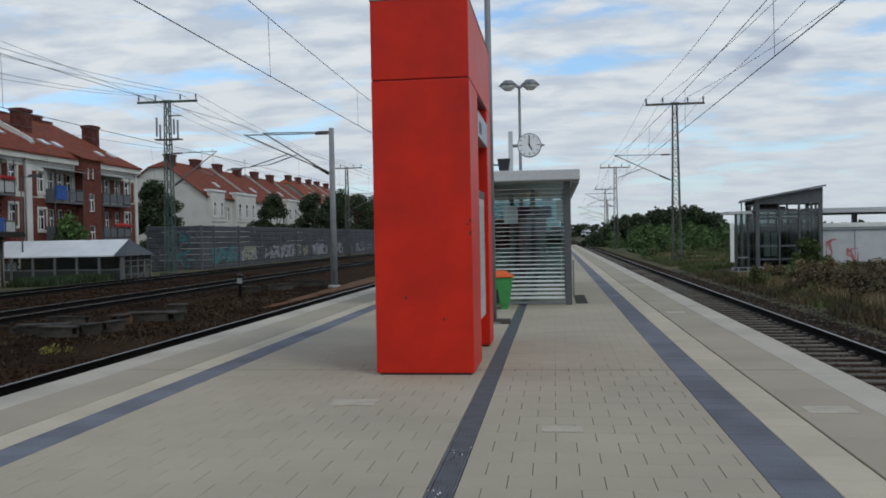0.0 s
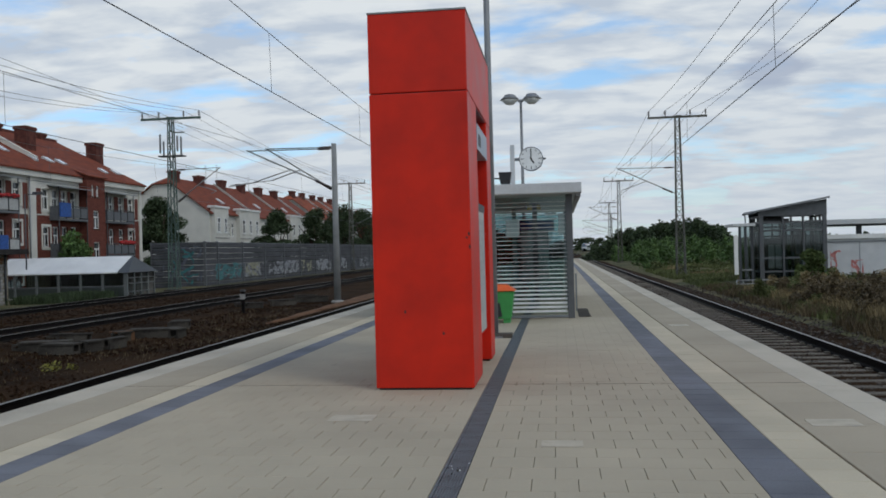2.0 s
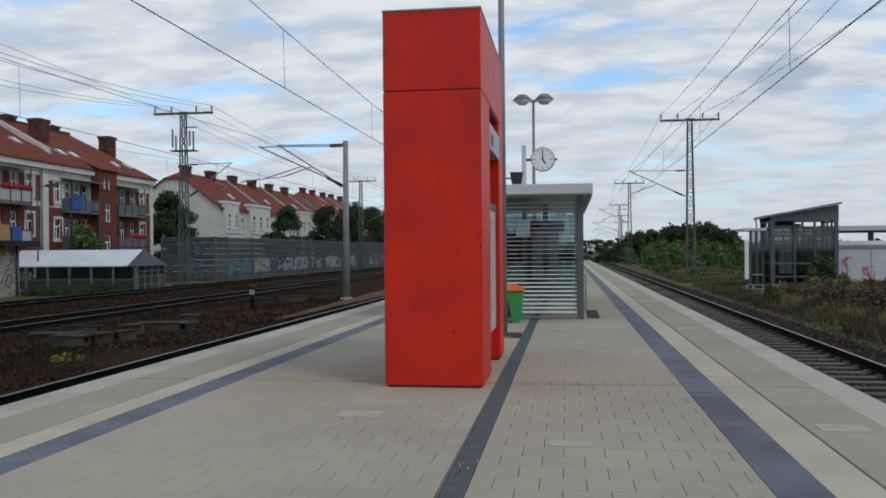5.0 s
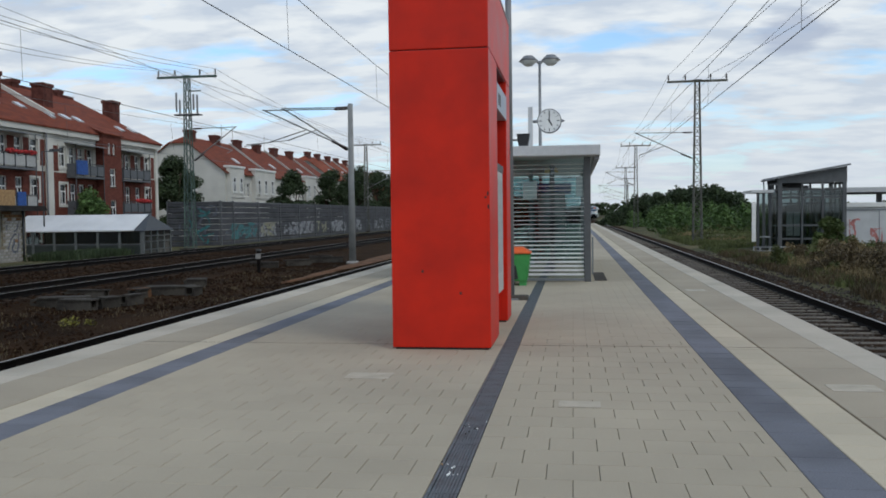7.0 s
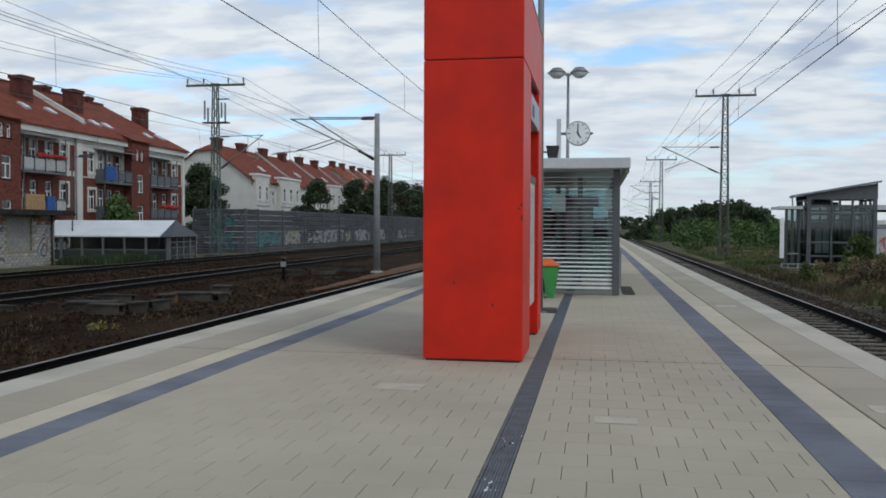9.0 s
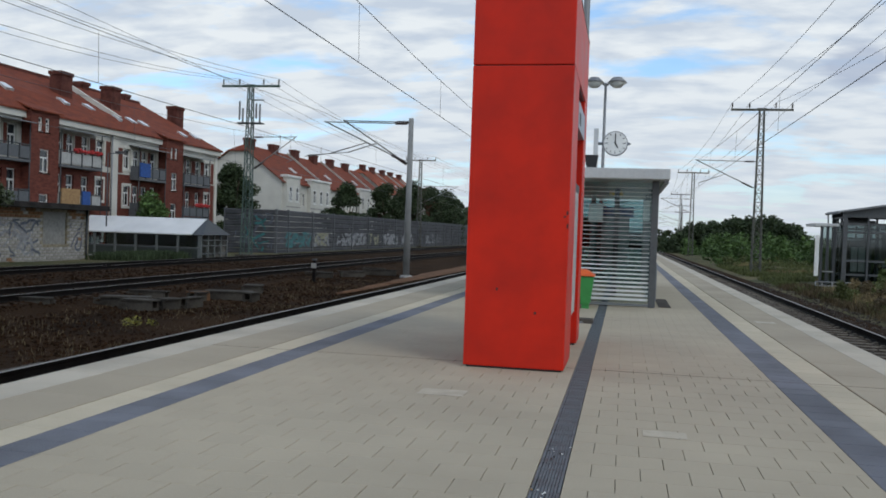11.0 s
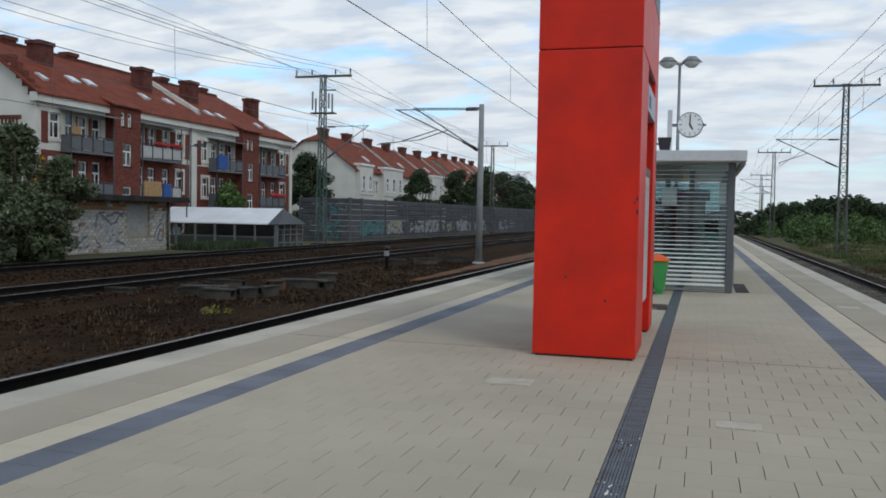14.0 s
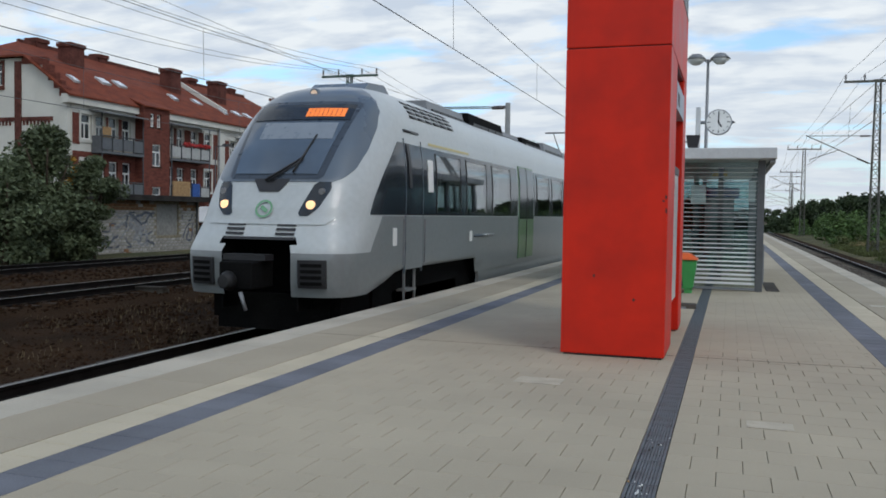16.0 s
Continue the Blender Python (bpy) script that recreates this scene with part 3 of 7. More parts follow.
def shelter():
    """Glazed waiting shelter with white stripes and a flat roof."""
    s = thing("waiting_shelter", "glazed platform shelter with white striped panes and flat pale roof", "shelter", pose(0, 18.9, 0))
    X0, X1, D, H = -2.85, 0.63, 9.2, 2.68
    for x in (X0, X1 - 0.14):
        for y in (0.0, D / 3, 2 * D / 3, D - 0.14):
            boxed("post", (x, x + 0.14, y, y + 0.14, 0, H), FRAME_DARK if y == 0 else STEEL_GREY, s, "grey steel post", 0.008)
    boxed("roof", (X0 - 0.22, X1 + 0.20, -0.35, D + 0.3, H + 0.012, H + 0.23), STEEL_LIGHT, s, "flat roof with a pale metal fascia", 0.015)
    boxed("ceiling_panel", (X0 - 0.15, X1 + 0.13, -0.28, D + 0.22, H, H + 0.012), STEEL_LIGHT, s)
    boxed("gutter", (X1 + 0.08, X1 + 0.18, -0.2, D, H - 0.06, H), STEEL_GREY, s)
    boxed("sill", (X0 + 0.14, X1 - 0.14, 0.02, 0.12, 0.02, 0.07), STEEL_GREY, s)
    pane = boxed("front_pane", (X0 + 0.14, X1 - 0.14, 0.065, 0.075, 0.08, H - 0.04), PANE, s, "clear pane with white stripes")
    pane.visible_shadow = False
    z = 0.13
    while z < 2.55:
        h = max(0.009, 0.053 - 0.036 * z) if z < 1.3 else 0.009
        boxed("stripe", (X0 + 0.15, X1 - 0.15, 0.052, 0.060, z, z + h), SLAT, pane)
        z += 0.092
    for x in (X0 + 0.06, X1 - 0.08):
        for k in range(3):
            a, b = 0.16 + k * D / 3, D / 3 * (k + 1) - 0.02
            if k == 1 and x > 0:
                continue
            q = boxed("side_pane", (x, x + 0.012, a, b, 0.1, H - 0.05), PANE, s)
            q.visible_shadow = False
    q = boxed("rear_pane", (X0 + 0.14, X1 - 0.14, D - 0.08, D - 0.07, 0.1, H - 0.04), PANE, s)
    q.visible_shadow = False
    # added tinted sheet that darkens the view through the shelter
    boxed("dimming_pane", (X0 + 0.2, X1 - 0.2, 5.6, 5.64, 0.1, 2.5), PANE_TEAL, s, "added green-tinted pane that dims the shelter's interior")
    boxed("case_post", (-0.32, -0.20, 3.0, 3.12, 0, H), STEEL_DARK, s)
    boxed("timetable_case", (-0.62, 0.06, 3.3, 3.42, 0.7, 2.0), mat("teal_case", (0.13, 0.19, 0.19), 0.4), s, "grey-green timetable case")
    # inside
    boxed("bench_seat", (X0 + 0.35, X0 + 0.8, 1.2, 7.5, 0.42, 0.47), STEEL_DARK, s, "dark wire bench seat", 0.01)
    for y in (1.6, 4.3, 7.0):
        boxed("bench_leg", (X0 + 0.5, X0 + 0.6, y, y + 0.08, 0, 0.42), STEEL_GREY, s)
    boxed("notice_sheet", (-0.82, -0.52, 0.12, 0.13, 1.80, 2.17), WHITE, s, "white notice hung behind the pane")
    boxed("notice_sheet", (0.32, 0.455, 0.12, 0.13, 1.83, 2.27), WHITE, s)
    boxed("hanging_sign", (-0.48, -0.13, 4.0, 4.15, H - 0.14, H - 0.02), mat("yellow_sign", (0.65, 0.38, 0.04), 0.5), s, "yellow hanging sign")
    boxed("blue_sign", (-1.1, 0.2, 7.0, 7.06, 2.05, 2.35), mat("blue_sign", (0.04, 0.10, 0.40), 0.5), s, "dark blue station sign")
    boxed("display_wall", (-1.1, -0.2, 8.2, 8.35, 0.5, 2.0), mat("teal_display_case", (0.17, 0.25, 0.24), 0.4), s, "dark green timetable case")
    boxed("kick_strip", (0.72, 0.98, 0.25, 2.8, 0.003, 0.012), CONC_OLD, s)
    boxed("foot_rail", (X1 + 0.06, X1 + 0.10, 2.2, 2.24, 0, 0.9), STEEL_GREY, s)
    return s


shelter()


def floodlight(m, label):
    p = thing("floodlight", label, "floodlight", m)
    bm = bmesh.new()
    prism(bm, [(-0.10, -0.12), (0.10, -0.12), (0.14, 0.13), (-0.14, 0.13)], "y", -0.12, 0.16)
    part("housing", bm, BLACK, p, "black lamp housing")
    tubed("bracket", (-0.10, 0.02, 0), (-0.40, 0.02, 0.02), 0.02, GALV, p)
    tubed("stem", (-0.35, 0.02, -0.16), (-0.35, 0.02, 0.1), 0.02, GALV, p)
    return p


floodlight(pose(-0.80, 18.95, 2.91 + 0.16), "black floodlight on the shelter roof")
floodlight(pose(-0.45, 27.0, 2.91 + 0.16, 0, 0, 12), "small dark loudspeaker lamp on the shelter roof")


def clock():
    p = thing("platform_clock", "round white station clock with black hands, showing five", "clock", pose(-0.40, 25.15, 0))
    R, z = 0.345, 4.11
    bm = bmesh.new()
    tube(bm, (0, -0.10, z), (0, 0.10, z), R, R, 40)
    case = part("case", bm, STEEL_GREY, p)
    for s in (-1, 1):
        bm = bmesh.new()
        tube(bm, (0, s * 0.100, z), (0, s * 0.104, z), R * 0.93, R * 0.93, 40)
        face = part("dial", bm, WHITE, case, "white dial")
        for k in range(12):
            a = radians(30 * k)
            L = 0.05 if k % 3 else 0.085
            bm = bmesh.new()
            box(bm, -0.010, 0.010, -0.002, 0.002, R * 0.86 - L, R * 0.86, m=Matrix.Translation((0, s * 0.107, z)) @ Matrix.Rotation(a, 4, "Y"))
            part("hour_mark", bm, BLACK, face)
        for L, w, deg in ((0.155, 0.020, 150), (0.265, 0.014, 0)):
            bm = bmesh.new()
            box(bm, -w, w, -0.002, 0.002, -0.05, L, m=Matrix.Translation((0, s * 0.112, z)) @ Matrix.Rotation(radians(deg if s < 0 else -deg), 4, "Y"))
            part("hand", bm, BLACK, face)
    tubed("side_boss", (R, 0, z), (R + 0.09, 0, z), 0.05, STEEL_GREY, p, 0.015)
    tubed("arm", (-R - 0.14, 0, z), (-R, 0, z), 0.045, STEEL_GREY, p)
    boxed("column", (-R - 0.26, -R - 0.13, -0.06, 0.06, 0, z + 0.42), STEEL_LIGHT, p, "pale square column", 0.01)
    return p


clock()


def lamp_post(m, h, label):
    """Twin-headed platform lamp."""
    p = thing("platform_lamp", label, "street lamp", m, "platform lamps")
    tubed("pole", (0, 0, 0), (0, 0, h), 0.075, STEEL_GREY, p, 0.045, 12)
    tubed("base", (0, 0, 0), (0, 0, 0.5), 0.10, STEEL_GREY, p, 0.09, 12)
    for s in (-1, 1):
        tubed("arm", (0, 0, h - 0.12), (s * 0.16, 0, h + 0.02), 0.03, STEEL_GREY, p)
        bm = bmesh.new()
        for z0, r0, z1, r1 in ((0.00, 0.36, 0.16, 0.20), (0.16, 0.20, 0.19, 0.17)):
            tube(bm, (s * 0.40, 0, h + z0), (s * 0.40, 0, h + z1), r0, r1, 8)
        head = part("hood", bm, STEEL_GREY, p, "grey octagonal hood")
        bm = bmesh.new()
        tube(bm, (s * 0.40, 0, h - 0.17), (s * 0.40, 0, h), 0.13, 0.335, 8)
        part("diffuser", bm, mat("lamp_diffuser", (0.62, 0.64, 0.62), 0.3, vary=0.05), head, "pale lamp glass")
    return p


lamp_post(pose(-0.91, 31.8, 0), 6.98, "tall grey twin-headed platform lamp")
lamp_post(pose(-0.55, 78.0, 0), 6.0, "grey twin-headed lamp far along the platform")
lamp_post(pose(-0.55, 112.0, 0), 6.0, "grey twin-headed lamp near the platform's end")


def tall_pole():
    p = thing("platform_mast", "slim grey steel mast rising behind the red portal", "mast", pose(-0.815, 14.95, 0))
    tubed("pole", (0, 0, 0), (0, 0, 8.6), 0.065, STEEL_GREY, p, 0.045, 12)
    boxed("foot", (-0.14, 0.14, -0.14, 0.14, 0, 0.03), STEEL_GREY, p)
    boxed("kerb_block", (0.0, 0.30, -0.12, 0.12, 0.0, 0.075), CONC_OLD, p)


tall_pole()


def grit_bin():
    p = thing("grit_bin", "green plastic grit bin with an orange lid beside the shelter", "grit bin", pose(-0.93, 18.1, 0))
    bm = bmesh.new()
    a, b = [(-0.24, -0.26), (0.24, -0.26), (0.24, 0.26), (-0.24, 0.26)], [(-0.31, -0.33), (0.31, -0.33), (0.31, 0.33), (-0.31, 0.33)]
    lo, hi = [bm.verts.new((x, y, 0.09)) for x, y in a], [bm.verts.new((x, y, 0.66)) for x, y in b]
    bm.faces.new(lo[::-1])
    bm.faces.new(hi)
    for i in range(4):
        bm.faces.new((lo[i], lo[(i + 1) % 4], hi[(i + 1) % 4], hi[i]))
    bmesh.ops.bevel(bm, geom=list(bm.edges), offset=0.02, segments=2, affect="EDGES")
    part("tub", bm, GREEN_BIN, p, "green tub")
    bm = bmesh.new()
    lo, hi = [bm.verts.new((x * 1.12, y * 1.12, 0.66)) for x, y in b], [bm.verts.new((x * 0.5, y * 0.6, 0.79)) for x, y in b]
    bm.faces.new(lo[::-1])
    bm.faces.new(hi)
    for i in range(4):
        bm.faces.new((lo[i], lo[(i + 1) % 4], hi[(i + 1) % 4], hi[i]))
    bmesh.ops.bevel(bm, geom=list(bm.edges), offset=0.02, segments=2, affect="EDGES")
    part("lid", bm, ORANGE, p, "orange lid")
    bm = bmesh.new()
    prism(bm, [(-0.20, 0.14), (0.06, 0.14), (0.02, 0.42), (-0.20, 0.42)], "y", -0.325, -0.25)
    part("hatch", bm, BLACK, p, "black scoop opening")
    for x in (-0.22, 0.08):
        boxed("foot", (x, x + 0.14, -0.22, 0.22, 0, 0.10), GREEN_BIN, p)


grit_bin()


# ---- masts and wires ----
def lattice(bm, base, h, w0, w1, step):
    """Four corner bars and crossed braces of a tapering lattice mast."""
    x, y, z = base
    def corner(i, k):
        w = (w0 + (w1 - w0) * k) / 2
        return Vector((x + (w if i in (1, 2) else -w), y + (w if i in (2, 3) else -w), z + h * k))
    for i in range(4):
        beam(bm, corner(i, 0), corner(i, 1), 0.062)
    n = int(h / step)
    for j in range(n):
        a, b = j / n, (j + 1) / n
        for i in range(4):
            i2 = (i + 1) % 4
            p, q = (corner(i, a), corner(i2, b)) if j % 2 else (corner(i2, a), corner(i, b))
            beam(bm, p, q, 0.034)
            beam(bm, corner(i, b), corner(i2, b), 0.028)


def insulator(parent, p, h=0.42):
    bm = bmesh.new()
    x, y, z = p
    tube(bm, (x, y, z), (x, y, z + h), 0.03, 0.03, 6)
    for k in range(4):
        tube(bm, (x, y, z + h * (0.25 + 0.18 * k)), (x, y, z + h * (0.33 + 0.18 * k)), 0.085, 0.06, 8)
    return part("insulator", bm, INSUL, parent)


def cantilever(parent, root, tip, z_low, z_top, rail_x):
    """The hinged bracket that carries the contact wire: a top tube, a strut and a steady arm."""
    rx, ry, _ = root
    d = 1 if tip > rx else -1
    tubed("top_tube", (rx, ry, z_top), (tip, ry, z_top + 0.05), 0.028, GALV, parent)
    tubed("strut", (rx, ry, z_low), (tip + d * 0.1, ry, z_top + 0.08), 0.036, GALV, parent)
    tubed("strut_insulator", (rx + d * 0.25, ry, z_low + 0.10), (rx + d * 0.95, ry, z_low + 0.10 + 0.7 * (z_top - z_low) / max(0.5, abs(tip - rx))), 0.06, INSUL, parent)
    tubed("top_insulator", (rx + d * 0.2, ry, z_top), (rx + d * 0.8, ry, z_top), 0.058, INSUL, parent)
    mid = (rx + tip) / 2
    tubed("registration_tube", (mid, ry, (z_low + z_top) / 2 + 0.05), (tip - d * 0.2, ry, z_top - 1.55), 0.028, GALV, parent)
    tubed("steady_arm", (tip - d * 0.2, ry, z_top - 1.55), (rail_x, ry, z_top - 1.72), 0.02, GALV, parent)


def feeder_mast(m, h, arm, label, material, antennas=False, side=0, rail=0.0, reach=0.0, low=5.3, top=7.2):
    """Lattice mast with a crossarm of four insulators, and if asked a bracket for the contact wire."""
    p = thing("catenary_mast", label, "railway mast", m, "lattice masts")
    bm = bmesh.new()
    lattice(bm, (0, 0, 0), h - 0.1, 0.62, 0.30, 0.62)
    part("lattice", bm, material, p)
    boxed("footing", (-0.55, 0.55, -0.55, 0.55, -0.5, 0.18), CONC_OLD, p)
    bm = bmesh.new()
    box(bm, -arm / 2, arm / 2, -0.09, 0.09, h - 0.11, h + 0.03)
    part("crossarm", bm, material, p)
    for k in (-0.48, -0.20, 0.22, 0.48):
        insulator(p, (k * arm, 0, h + 0.03))
    boxed("cap", (-0.3, 0.3, -0.11, 0.11, h + 0.02, h + 0.07), material, p)
    if antennas:
        boxed("platform_ring", (-0.85, 0.95, -0.3, 0.3, h - 2.68, h - 2.60), STEEL_DARK, p, "dark antenna platform")
        for x, z0, z1 in ((-0.8, -2.4, -1.1), (0.45, -2.3, -1.25), (0.72, -2.6, -1.3), (-0.55, -2.7, -1.6)):
            boxed("antenna", (x - 0.045, x + 0.045, -0.06, 0.06, h + z0, h + z1), STEEL_GREY, p, "grey antenna panel")
        boxed("spur", (0.1, 1.0, -0.04, 0.04, h - 1.05, h - 0.98), material, p)
    if side:
        zb = -m.translation.z
        cantilever(p, (side * 0.2, 0, 0), reach - m.translation.x, low + zb, top + zb, rail - m.translation.x)
    return p


def wire(points, r, label, name="overhead_wire"):
    """A thin wire through points, sagging a little between the supports."""
    cu = bpy.data.curves.new(name, "CURVE")
    cu.dimensions, cu.bevel_depth, cu.bevel_resolution = "3D", r, 1
    cu.materials.append(WIRE)
    pts = []
    for (a, b) in zip(points, points[1:]):
        a, sag, b = Vector(a[:3]), a[3] if len(a) > 3 else 0.0, Vector(b[:3])
        for k in range(12):
            t = k / 12
            q = a.lerp(b, t)
            q.z -= 4 * sag * t * (1 - t)
            pts.append(q)
    pts.append(Vector(points[-1][:3]))
    sp = cu.splines.new("POLY")
    sp.points.add(len(pts) - 1)
    for s, q in zip(sp.points, pts):
        s.co = (*q, 1)
    return tagged(new(name, cu), label, "overhead wire", "overhead wires")


def catenary(line, off, y_list, zc, zm, label, sag=0.75, drops=(0.16, 0.33, 0.5, 0.68, 0.86)):
    """Contact wire, messenger wire and the droppers between them."""
    xs = [curve_at(line, y) + off * (1 if i % 2 else -1) for i, y in enumerate(y_list)]
    wire([(x, y, zc) for x, y in zip(xs, y_list)], 0.011, "dark contact wire over the " + label)
    cu_pts = [(curve_at(line, y), y, zm, sag) for y in y_list]
    wire(cu_pts, 0.010, "dark messenger wire over the " + label)
    for i in range(len(y_list) - 1):
        if y_list[i] > 110:
            break
        for t in drops:
            y = y_list[i] + t * (y_list[i + 1] - y_list[i])
            x0 = xs[i] + t * (xs[i + 1] - xs[i])
            x1 = cu_pts[i][0] + t * (cu_pts[i + 1][0] - cu_pts[i][0])
            zt = zm - 4 * sag * t * (1 - t)
            wire([(x0, y, zc), (x1, y, zt)], 0.006, "thin dropper between the overhead wires", "dropper")


MAST_Y = [-56, 4, 64, 124, 184, 244, 304]
R_MASTS = [(9.0, 64), (8.9, 124), (11.0, 184), (15.0, 244), (18.5, 304)]
for i, (x, y) in enumerate(R_MASTS):
    reach = curve_at(RIGHT, y)
    feeder_mast(pose(x, y, -0.85), 11.6, 4.15, "grey lattice mast with a crossarm, beside the grassy bank" if i == 0 else "distant grey lattice mast with a crossarm", MAST_STEEL, side=-1, reach=reach - 0.2, rail=reach, low=5.2, top=7.1)
L_MASTS = [(-26.0, 57), (-27.9, 117), (-22.5, 178), (-14.0, 240), (-8.0, 302)]
for i, (x, y) in enumerate(L_MASTS):
    reach = curve_at(FAR, y)
    feeder_mast(pose(x, y, -0.8), 12.0, 4.3, "lattice mast with antennas and flaking green paint" if i == 0 else "distant lattice mast with a crossarm", MAST_STEEL if i else GREEN_RUST, antennas=(i == 0), side=1, reach=reach + 0.6, rail=reach, low=5.3, top=7.6)
for k, end in ((-0.48, 7.1), (-0.20, 9.5), (0.22, 13.0), (0.48, 8.9)):
    wire([(end, 4, 11.2, 0.9)] + [(x + k * 4.15, y, 11.2, 0.9) for x, y in R_MASTS], 0.012, "dark feeder wire on the lattice masts")
    wire([(-26.0 + k * 4.3, -1, 11.65, 1.95 if k < 0 else 1.5)] + [(x + k * 4.3, y, 11.65, 0.9) for x, y in L_MASTS], 0.012, "dark feeder wire on the lattice masts")
wire([(-23.0, -10, 11.4), (-26.0 + 0.9, 57, 10.5)], 0.010, "dark feeder wire dropping to the antenna mast")
catenary([(y, x - 0.17) for y, x in RIGHT], 0.1, [-76, -16, 64, 124, 184, 244, 304], 5.08, 7.1, "platform track", 0.75, (0.14, 0.28, 0.43, 0.58, 0.72, 0.87))
catenary(NEAR_LEFT, 0.05, [-48, 12, 72, 132, 192, 252, 312], 5.74, 7.6, "near track", 0.62)
catenary([(y, x + 0.9) for y, x in MIDDLE], 0.08, [-18, 42, 102, 162, 222, 282], 5.42, 7.3, "middle track", 0.4)
catenary(FAR, 0.25, [-3, 57, 117, 177, 240, 302], 5.2, 7.5, "far track")


def round_post(m, h, label, tips):
    p = thing("catenary_post", label, "railway post", m)
    tubed("post", (0, 0, -0.3), (0, 0, h), 0.175, POST_CONC, p, 0.125, 14)
    tubed("collar", (0, 0, 0), (0, 0, 0.12), 0.33, CONC, p, 0.30, 14)
    for tip, rail in tips:
        zb = -m.translation.z
        cantilever(p, (0.0, 0, 0), tip - m.translation.x, 4.75 + zb, 6.75 + zb, rail - m.translation.x)
        cantilever(p, (0.0, 0.25, 0), tip + 0.9 - m.translation.x, 4.65 + zb, 6.85 + zb, rail - m.translation.x)
    return p


round_post(pose(-10.6, 42, -0.9), 7.9, "grey round concrete catenary post between the tracks", [(-15.0, -16.1)])
round_post(pose(-11.2, 102, -0.9), 7.9, "distant grey concrete catenary post", [(-15.4, -16.1)])


# ---- left side: marker post, cable troughs, sound wall, underpass roof, hut ----
def marker_post():
    p = thing("marker_post", "short rusty marker post with a pale plate between the tracks", "post", pose(-13.0, 35.4, -0.9))
    boxed("post", (-0.06, 0.06, -0.06, 0.06, -0.2, 0.95), RUST_SHADED, p)
    boxed("plate", (-0.11, 0.11, -0.085, -0.065, 0.60, 0.82), CONC, p, "pale plate")
    boxed("head", (-0.09, 0.09, -0.09, 0.09, 0.93, 1.0), STEEL_DARK, p)


marker_post()


def trough(x, y, rz, L, tilt=0.0, z=-0.90, mt=None):
    """A cast concrete cable trough lying on the ballast."""
    p = thing("cable_trough", "weathered concrete cable trough lying loose on the ballast", "cable trough", pose(x, y, z, tilt, 0, rz), "cable troughs")
    bm = bmesh.new()
    prism(bm, [(-0.17, 0), (0.17, 0), (0.16, 0.24), (0.10, 0.24), (0.10, 0.07), (-0.10, 0.07), (-0.10, 0.24), (-0.16, 0.24)], "x", -L / 2, L / 2)
    part("trough", bm, mt or TROUGH, p)
    lid = RND.choice((0.0, 0.08, 0.2, -0.12))
    bm = bmesh.new()
    box(bm, -L / 2 + lid, L / 2 + lid * 0.5, -0.19, 0.19, 0.245, 0.295, bevel=0.012, m=pose(0, 0, 0, 0, 0, lid * 14))
    part("lid", bm, mt or TROUGH, p)


for a in ((-13.5, 21.6, 8, 1.4), (-12.6, 21.0, -4, 1.0), (-12.1, 21.6, 70, 0.6), (-11.8, 22.3, 80, 0.7), (-14.0, 23.8, 5, 1.2), (-12.6, 24.2, 76, 0.5),
          (-12.1, 25.2, 10, 1.5), (-12.6, 28.2, 10, 0.7), (-11.2, 25.0, 80, 0.45), (-15.1, 20.0, 4, 1.2),
          (-13.9, 38.5, 10, 1.3), (-12.9, 40.5, 30, 1.2), (-12.2, 43.0, 12, 1.6), (-13.1, 45.0, 5, 1.2)):
    trough(*a, tilt=RND.uniform(-5, 5))
for a in ((-12.6, 24.4, 60, 0.5),):
    trough(*a, mt=SAND)


def build_sand_strip():
    verts, faces = [], []
    n = 60
    for i in range(n):
        y = 29 + i * 1.4
        for k, x in enumerate((-10.8, -10.4, -9.8, -9.4)):
            x = -9.75 + (x + 9.75) * min(1.0, 0.12 + i * 0.06)
            w = 0.3 * noise.noise(Vector((y * 0.4, k, 0)))
            verts.append((x + w, y, -0.86 + (0.06 if k in (1, 2) else 0.0)))
    for i in range(n - 1):
        for k in range(3):
            o = i * 4 + k
            faces.append((o, o + 1, o + 5, o + 4))
    soup("sand_path", verts, faces, SAND, "orange sandy strip along the near track", "sand", kind="structure")
    bm = bmesh.new()
    for i in range(30):
        y = 8 + i * 1.5
        box(bm, -9.2, -8.8, y, y + 1.46, -1.0, -0.885 + RND.uniform(-0.015, 0.015))
    part("trough_line", bm, CONC_OLD, tagged(new("cable_duct"), "line of half-buried concrete duct covers beside the track", "cable duct", kind="structure"))


build_sand_strip()


